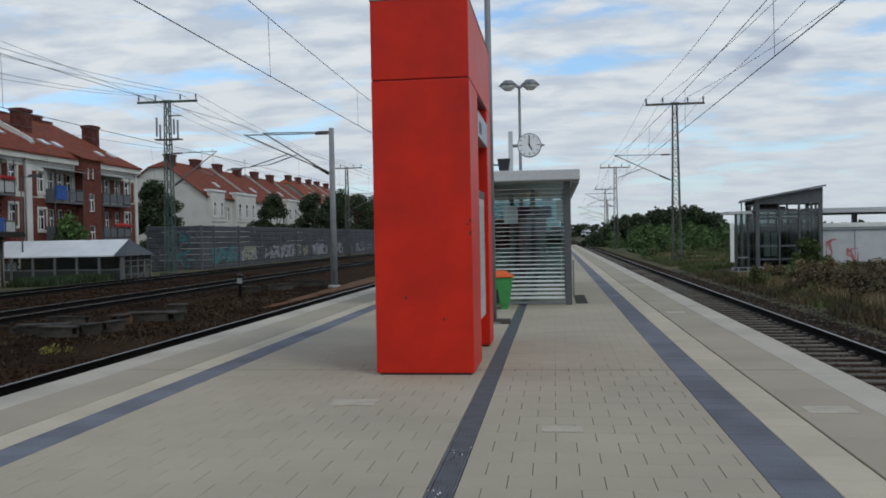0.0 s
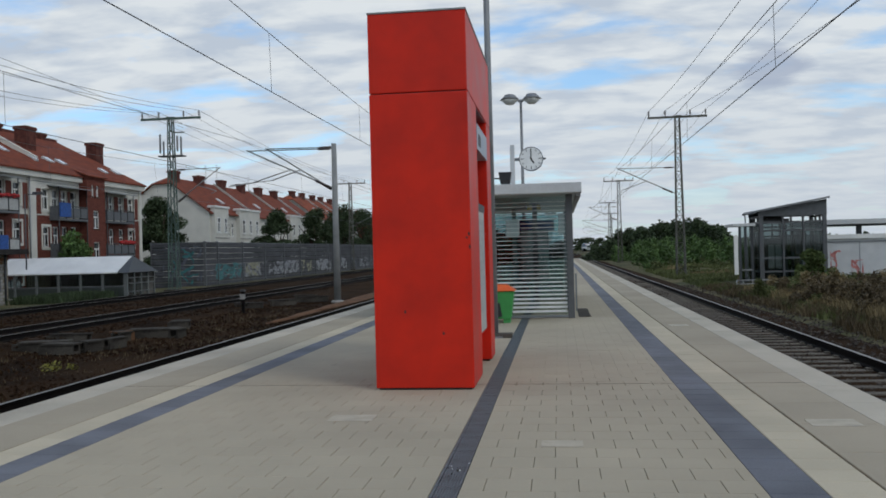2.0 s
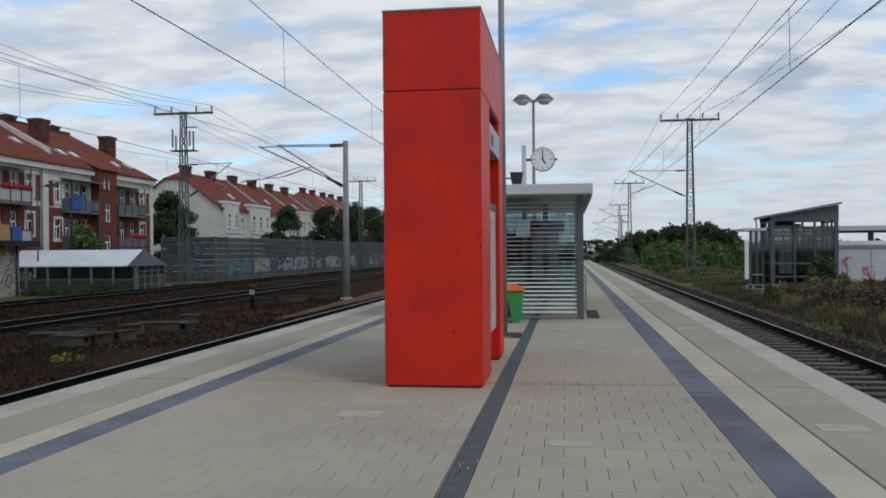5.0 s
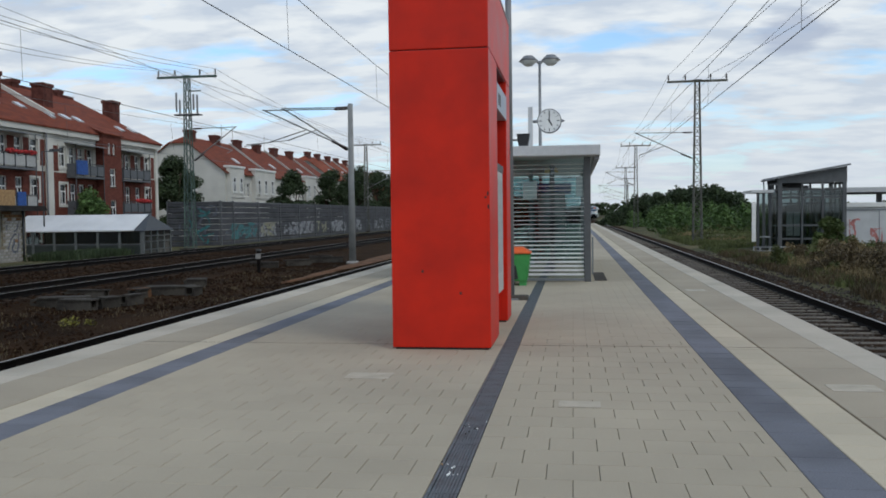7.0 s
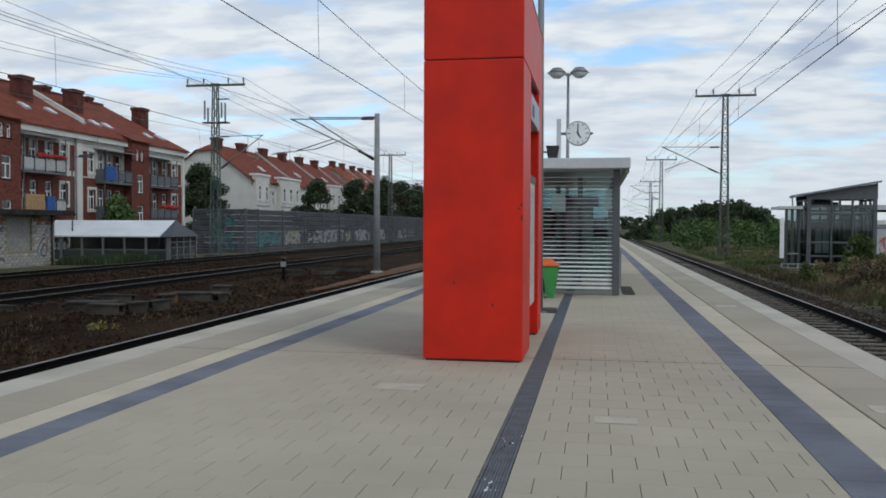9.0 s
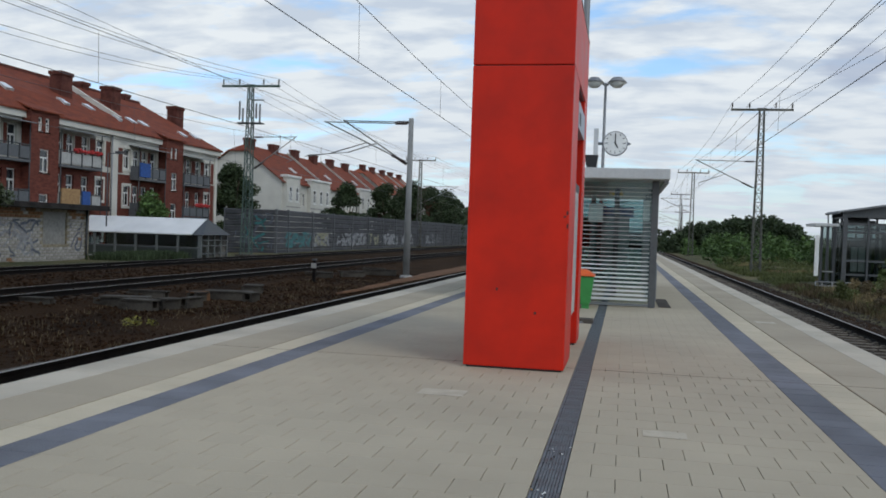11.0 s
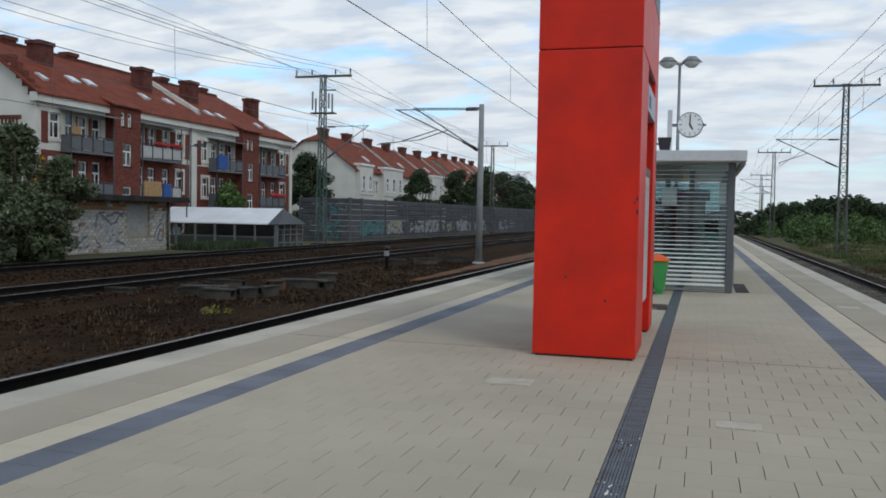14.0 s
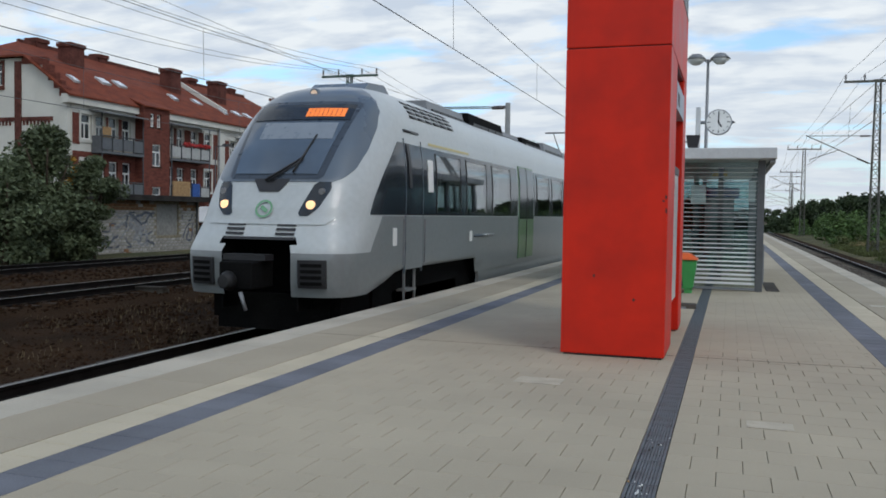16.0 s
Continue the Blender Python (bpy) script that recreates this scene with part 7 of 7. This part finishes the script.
def front_car():
    c = thing("train_car", "silver-grey electric train's leading car with dark windscreen and lit headlights", "train car", group="train cars")
    L = 20.0
    car_body(L, True, c)
    # dark mask round the windscreen
    def mask(z):
        return interp([(2.46, 0.98), (2.52, 1.12), (2.68, 1.22), (3.0, 1.27), (3.4, 1.25), (3.7, 1.18), (3.9, 1.05), (4.05, 0.86), (4.18, 0.58)], z)
    mk = face_patch("mask", lin(2.46, 4.18, 36), lambda z: -mask(z), mask, SLATE, c, 0.010, 34, "slate-grey mask round the windscreen")
    fr = lambda z: interp([(2.50, 0.78), (2.54, 0.84), (3.80, 0.98), (3.84, 0.90)], z)
    face_patch("screen_frame", lin(2.50, 3.84, 26), lambda z: -fr(z), fr, mat("dark_screen_frame", (0.040, 0.052, 0.068), 0.3, vary=0.1, bump=0), mk, 0.012, 24, "dark windscreen frame")
    gl = lambda z: interp([(2.58, 0.74), (3.46, 0.85)], z)
    ws = face_patch("windscreen", lin(2.58, 3.46, 20), lambda z: -gl(z), gl, SCREEN, c, 0.024, 24, "sloping dark windscreen")
    face_patch("sun_blind", lin(3.16, 3.44, 6), lambda z: -0.55, lambda z: 0.76, mat("pale_blind", (0.22, 0.25, 0.28), 0.3, vary=0.05, bump=0), ws, 0.028, 12, "pale blind behind the screen")
    face_patch("display_panel", lin(3.50, 3.78, 6), lambda z: -0.86, lambda z: 0.90, BLACK_GLASS, mk, 0.024, 16)
    dp = face_patch("destination_display", lin(3.55, 3.70, 4), lambda z: 0.14, lambda z: 0.80, AMBER, c, 0.030, 8, "amber destination display")
    for k in range(8):
        face_patch("display_gap", lin(3.56, 3.69, 2), lambda z: 0.20 + k * 0.075, lambda z: 0.212 + k * 0.075, mat("dim_amber", (0.35, 0.09, 0.02), 0.5, bump=0), dp, 0.033, 1)
    # wiper
    def on(x, z, o=0.05):
        return Vector((x, nose_s(x, z) - o, z + o * 0.4))
    bm = bmesh.new()
    tube(bm, on(-0.10, 2.46), on(0.42, 2.84), 0.022, 0.016, 6)
    tube(bm, on(-0.02, 2.46), on(0.44, 2.80), 0.014, 0.012, 6)
    tube(bm, on(0.34, 2.60, 0.045), on(0.50, 3.22, 0.045), 0.020, 0.016, 6)
    part("wiper", bm, BLACK, ws, "black windscreen wiper")
    bay = lambda z: interp([(2.30, 0.17), (2.36, 0.22), (2.48, 0.31)], z)
    face_patch("wiper_bay", lin(2.30, 2.50, 6), lambda z: -bay(z), bay, BLACK, c, 0.016, 8)
    bm = bmesh.new()
    q = on(0.0, 4.02, 0.0)
    tube(bm, q + Vector((0, 0.16, 0)), q + Vector((0, -0.02, 0.0)), 0.10, 0.085, 14)
    tl = part("top_light", bm, SLATE, c, "round top headlight")
    bm = bmesh.new()
    tube(bm, q + Vector((0, -0.02, 0.0)), q + Vector((0, -0.028, 0.0)), 0.06, 0.06, 12)
    part("lens", bm, LAMP_DIM, tl)
    for s in (-1, 1):
        lo = lambda z: interp([(1.93, 0.62), (1.96, 0.58), (2.42, 0.74), (2.46, 0.80)], z)
        hi = lambda z: interp([(1.93, 0.74), (2.05, 0.88), (2.35, 1.00), (2.46, 0.97)], z)
        a, b = (lo, hi) if s > 0 else (lambda z: -hi(z), lambda z: -lo(z))
        hd = face_patch("headlight", lin(1.93, 2.46, 12), a, b, BLACK_GLASS, c, 0.014, 8, "slanted black headlight with a lit lamp")
        bm = bmesh.new()
        x, z = s * 0.76, 2.09
        q = on(x, z, 0.03)
        tube(bm, q + Vector((0, 0.05, 0)), q + Vector((0, -0.012, 0.0)), 0.072, 0.066, 14)
        part("lens", bm, LAMP, hd, "lit warm lamp")
        bm = bmesh.new()
        q = on(s * 0.88, 2.30, 0.03)
        tube(bm, q + Vector((0, 0.05, 0)), q + Vector((0, -0.012, 0.0)), 0.055, 0.05, 12)
        part("lens", bm, STEEL_GREY, hd)
        for k in range(3):
            a0, b0 = sorted((s * 0.28, s * 0.60))
            face_patch("air_slot", lin(1.635 + k * 0.07, 1.675 + k * 0.07, 1), lambda z: a0, lambda z: b0, BLACK, c, 0.014, 4)
        a0, b0 = sorted((s * 0.74, s * 1.16))
        vt = face_patch("buffer_cover", lin(0.84, 1.26, 4), lambda z: a0, lambda z: b0, BLACK, c, 0.06, 5, "black ribbed buffer cover")
        for k in range(4):
            face_patch("rib", lin(0.88 + k * 0.09, 0.93 + k * 0.09, 1), lambda z: a0 + 0.05, lambda z: b0 - 0.05, UNDER, vt, 0.075, 4)
    # ledge below the headlights
    led = lambda z: 1.14 - (1.90 - z) * 1.2
    face_patch("ledge", lin(1.80, 1.90, 4), lambda z: -led(z), led, SILVER, c, 0.016, 24)
    # emblem: ring
    bm = bmesh.new()
    q = on(0, 2.03, 0.02)
    tilt = Matrix.Translation(q) @ Matrix.Rotation(radians(66), 4, "X")
    vs = []
    for r in (0.115, 0.15):
        vs.append([bm.verts.new(tilt @ Vector((r * math.cos(6.283 * i / 28), r * math.sin(6.283 * i / 28), 0.004))) for i in range(28)])
    for i in range(28):
        bm.faces.new((vs[0][i], vs[0][(i + 1) % 28], vs[1][(i + 1) % 28], vs[1][i]))
    em = part("emblem", bm, LOGO_GREEN, c, "green ring emblem")
    bm = bmesh.new()
    box(bm, -0.07, 0.07, -0.03, 0.03, 0, 0.004, m=tilt @ Matrix.Rotation(radians(-38), 4, "Z"))
    part("emblem_bar", bm, LOGO_GREEN, em)
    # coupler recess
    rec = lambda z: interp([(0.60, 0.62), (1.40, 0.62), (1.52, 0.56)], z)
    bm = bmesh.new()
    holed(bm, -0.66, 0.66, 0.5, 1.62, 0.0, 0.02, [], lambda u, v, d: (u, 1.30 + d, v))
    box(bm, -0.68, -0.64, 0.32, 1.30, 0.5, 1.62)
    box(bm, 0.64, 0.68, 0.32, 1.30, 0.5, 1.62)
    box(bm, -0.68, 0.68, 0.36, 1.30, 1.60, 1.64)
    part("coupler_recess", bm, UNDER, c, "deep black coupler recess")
    face_patch("recess_rim", lin(1.565, 1.60, 2), lambda z: -0.62, lambda z: 0.62, BLACK, c, 0.016, 10)
    cp = boxed("coupler", (-0.30, 0.26, -0.34, 0.30, 0.86, 1.26), UNDER, c, "black automatic coupler", 0.03)
    boxed("coupler_head", (-0.38, 0.34, -0.10, 0.16, 1.27, 1.36), BLACK, cp)
    tubed("coupler_cone", (-0.12, -0.36, 0.98), (-0.12, -0.52, 0.98), 0.15, RUBBER, cp, 0.09, 14)
    tubed("hose", (0.06, -0.33, 0.82), (0.14, -0.30, 0.55), 0.03, STEEL_GREY, cp)
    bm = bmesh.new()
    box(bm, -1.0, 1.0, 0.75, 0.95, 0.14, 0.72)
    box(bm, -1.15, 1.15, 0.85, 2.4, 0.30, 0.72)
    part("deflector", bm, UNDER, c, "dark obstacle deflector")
    bm = bmesh.new()
    prism(bm, [(2.95, 4.16), (3.25, 4.34), (3.95, 4.39), (4.2, 4.26), (4.2, 4.1)], "x", -0.56, 0.56)
    part("roof_pod", bm, SLATE, c, "slate-grey roof pod")
    for s in (-1, 1):
        for r in range(4):
            for k in range(6):
                z = 3.72 + r * 0.085
                side_patch("roof_slot", s, lin(z, z + 0.05, 1), lambda q, k=k: 3.45 + k * 0.45, lambda q, k=k: 3.83 + k * 0.45, BLACK, c, off=0.014, cols=1, nose=False)
    coach_sides(c, L, True)
    underframe(c, L, True)
    cabin(c, L, True)
    return c


def middle_car():
    c = thing("train_car", "silver-grey electric train's middle car with black window band", "train car", group="train cars")
    L = 17.2
    car_body(L, False, c)
    coach_sides(c, L, False)
    underframe(c, L, False)
    cabin(c, L, False)
    boxed("gangway", (-1.25, 1.25, -0.45, 0.15, 0.8, 3.85), RUBBER, c, "black folded gangway")
    for s in (-1, 1):
        bm = bmesh.new()
        tube(bm, (s * 0.5, 5.5, 4.15), (s * 0.45, 7.2, 4.75), 0.03, 0.025, 6)
        tube(bm, (s * 0.45, 7.2, 4.75), (s * 0.5, 5.8, 5.5), 0.025, 0.02, 6)
        part("pantograph_arm", bm, STEEL_DARK, c)
    tubed("pantograph_bow", (-0.85, 5.8, 5.52), (0.85, 5.8, 5.52), 0.03, STEEL_DARK, c)
    return c


CAR_1 = front_car()
CAR_2 = middle_car()
OFFSETS = [0.0, 20.2, 37.6, 55.0]
CARS = [CAR_1, CAR_2, copy_thing(CAR_2, pose(0, 900, 0)), copy_thing(CAR_2, pose(0, 950, 0))]
for car in CARS:
    car.scale.z = 1.02


def nose_at(t):
    """How far along the line the nose is: steady speed, braking a little over the last second."""
    u = 16.0 - t
    return 11.68 + 32.6 * u + 0.6 * u * u if u < 1.0 else 44.88 + 33.8 * (u - 1.0)


# ---- paving pieces ----
PATCH = mat("pale_repair_paving", (0.435, 0.385, 0.295), 0.85, vary=0.12, scale=6, fine=120, bump=0.15)


def paving():
    """Pavers near the camera one by one; the rest of the field as one part."""
    g, gy = 0.0019, 0.0006
    bm = bmesh.new()
    box(bm, g, 0.30 - g, gy, 0.30 - gy, -0.06, 0)
    bmesh.ops.bevel(bm, geom=[e for e in bm.edges if all(v.co.z > -0.01 for v in e.verts)], offset=0.0025, segments=1, affect="EDGES")
    whole = mesh("paver", bm, PAVER)
    rnd = random.Random(12)
    verts, faces = [], []
    count = 0
    def lay(x0, x1, y, near):
        nonlocal count
        z = rnd.uniform(-0.001, 0.0006)
        if near and count < 300 and abs(x1 - x0 - 0.30) < 0.004:
            ob = new("paver", whole)
            ob.parent = platform
            ob.location = (x0, y, z)
            count += 1
            return
        o = len(verts)
        c = 0.0025 if y < 10 else 0.001
        g, gy = (0.0019, 0.0006) if y < 10 else (0.0009, 0.0003)
        for zz, k in ((-0.06, 0), (z - c, 0), (z, c)):
            verts.extend([(x0 + g + k, y + gy + k, zz), (x1 - g - k, y + gy + k, zz), (x1 - g - k, y + 0.30 - gy - k, zz), (x0 + g + k, y + 0.30 - gy - k, zz)])
        faces.append((o + 8, o + 9, o + 10, o + 11))
        for a in (0, 4):
            for i in range(4):
                j = (i + 1) % 4
                faces.append((o + a + i, o + a + j, o + a + 4 + j, o + a + 4 + i))
    r = 0
    y = 1.5
    while y < 35.9:
        for a, b, ref in ((-3.55, DRAIN_X0, DRAIN_X0), (DRAIN_X1, 1.53, DRAIN_X1)):
            x = ref - 0.30 * 14 - (0.15 if r % 2 else 0.0)
            while x < b - 0.01:
                x0, x1 = max(a, x), min(b, x + 0.30)
                if x1 - x0 > 0.008:
                    lay(x0, x1, y, 3.6 < y < 9.2)
                x += 0.30
        y += 0.30
        r += 1
    soup("paver_field", verts, faces, PAVER_MANY, "", "", platform)
    # edge slabs and guide strips
    for nm, x0, x1, m, L in BANDS:
        bm = bmesh.new()
        box(bm, x0 + 0.002, x1 - 0.002, 0.003, L - 0.003, -0.06, 0)
        bmesh.ops.bevel(bm, geom=[e for e in bm.edges if all(v.co.z > -0.01 for v in e.verts)], offset=0.004, segments=1, affect="EDGES")
        me = mesh(nm + "_slab", bm, m)
        y = 1.5
        while y < 35.9:
            ob = new(nm + "_slab", me)
            ob.parent = platform
            ob.location = (0, y, rnd.uniform(-0.001, 0.0005))
            y += L
    # construction joint right across the paving
    for x0, x1 in ((-4.86, DRAIN_X0), (DRAIN_X1, 2.90)):
        boxed("expansion_joint", (x0, x1, 9.725, 9.737, 0.0005, 0.0016), CONC_OLD, platform)
    # pale square patches in the paving
    for x0, x1, y0, y1 in ((-1.82, -1.40, 7.62, 7.92), (0.14, 0.46, 6.62, 6.84), (2.35, 2.75, 7.4, 7.7), (2.35, 2.7, 16.6, 17.0)):
        boxed("pale_patch", (x0, x1, y0, y1, 0.001, 0.0035), PATCH, platform, "pale repair patch")


def drain():
    p = thing("drainage_channel", "dark cast grating of a drainage channel along the platform", "drain", kind="structure")
    y = 1.5
    n = 0
    boxed("channel", (DRAIN_X0, DRAIN_X1, 1.5, 36.0, -0.0615, -0.045), BLACK, p)
    bm = bmesh.new()
    box(bm, DRAIN_X0 + 0.004, DRAIN_X0 + 0.022, 0.003, 0.497, -0.045, -0.001)
    box(bm, DRAIN_X1 - 0.022, DRAIN_X1 - 0.004, 0.003, 0.497, -0.045, -0.001)
    k = 0
    while k < 7:
        x = DRAIN_X0 + 0.028 + k * 0.0185
        box(bm, x, x + 0.0148, 0.003, 0.497, -0.04, -0.003)
        k += 1
    for k in range(4):
        box(bm, DRAIN_X0 + 0.02, DRAIN_X1 - 0.02, 0.003 + k * 0.16, 0.015 + k * 0.16, -0.042, -0.004)
    me = mesh("grating", bm, DRAIN)
    while y < 35.9:
        ob = new("grating", me)
        ob.parent = p
        ob.location = (0, y, 0)
        y += 0.5
    rnd = random.Random(3)
    for k in range(20):
        b = bmesh.new()
        s = rnd.uniform(0.004, 0.009)
        bmesh.ops.create_icosphere(b, subdivisions=1, radius=s)
        ob = tagged(part("litter_scrap", b, rnd.choice((WHITE, WHITE, TAN, CONC_OLD))), "tiny scrap of litter lying on the drain grating", "litter", "litter scraps")
        ob.location = (rnd.gauss(-0.44, 0.045), rnd.choice((5.2, 5.35, 5.9, 6.0, 4.9)) + rnd.gauss(0, 0.12), s * 0.6)


def hut_bricks():
    """Rows of whitewashed bricks over the hut's front; bare orange ones near the roof."""
    rnd = random.Random(8)
    y0, y1, zb, top = 35.0, 44.5, -0.95, 2.03
    L, H = 0.38, 0.17
    bm = bmesh.new()
    box(bm, -0.02, 0.012, 0.012, L - 0.012, 0.012, H - 0.012)
    me_w = mesh("brick", bm, WHITE_BRICK)
    bm = bmesh.new()
    box(bm, -0.02, 0.012, 0.012, L - 0.012, 0.012, H - 0.012)
    me_o = mesh("brick", bm, ORANGE_BRICK)
    n = 0
    z = zb
    r = 0
    while z < top - H:
        y = y0 - (L / 2 if r % 2 else 0)
        while y < y1 - L:
            inside = any(a - L + 0.02 < y < b - 0.02 and c - H < z < d for a, b, c, d in ((40.6, 42.6, 0.05, 1.78),))
            if not inside:
                ob = new("brick", me_o if (z > 1.35 and rnd.random() < 0.75) or rnd.random() < 0.06 else me_w)
                ob.parent = hut
                ob.location = (rnd.uniform(-0.003, 0.003), y, z)
                n += 1
            y += L
        z += H
        r += 1


paving()
drain()
hut_bricks()


# ---- what moves ----
def motions():
    """The train runs in along the near track."""
    for car, off in zip(CARS, OFFSETS):
        L = 20.0 if off == 0 else 17.2
        rows = []
        for k in range(161):
            t = k / 10
            y = nose_at(t) + off
            x0, x1 = curve_at(NEAR_LEFT, y + 2.5), curve_at(NEAR_LEFT, y + L - 2.5)
            turn = -math.degrees(math.atan2(x1 - x0, L - 5))
            rows.append((t, pose(x0 - (x1 - x0) / (L - 5) * 2.5, y, RAIL_Z, 0, 0, turn)))
        walk(car, rows)


motions()
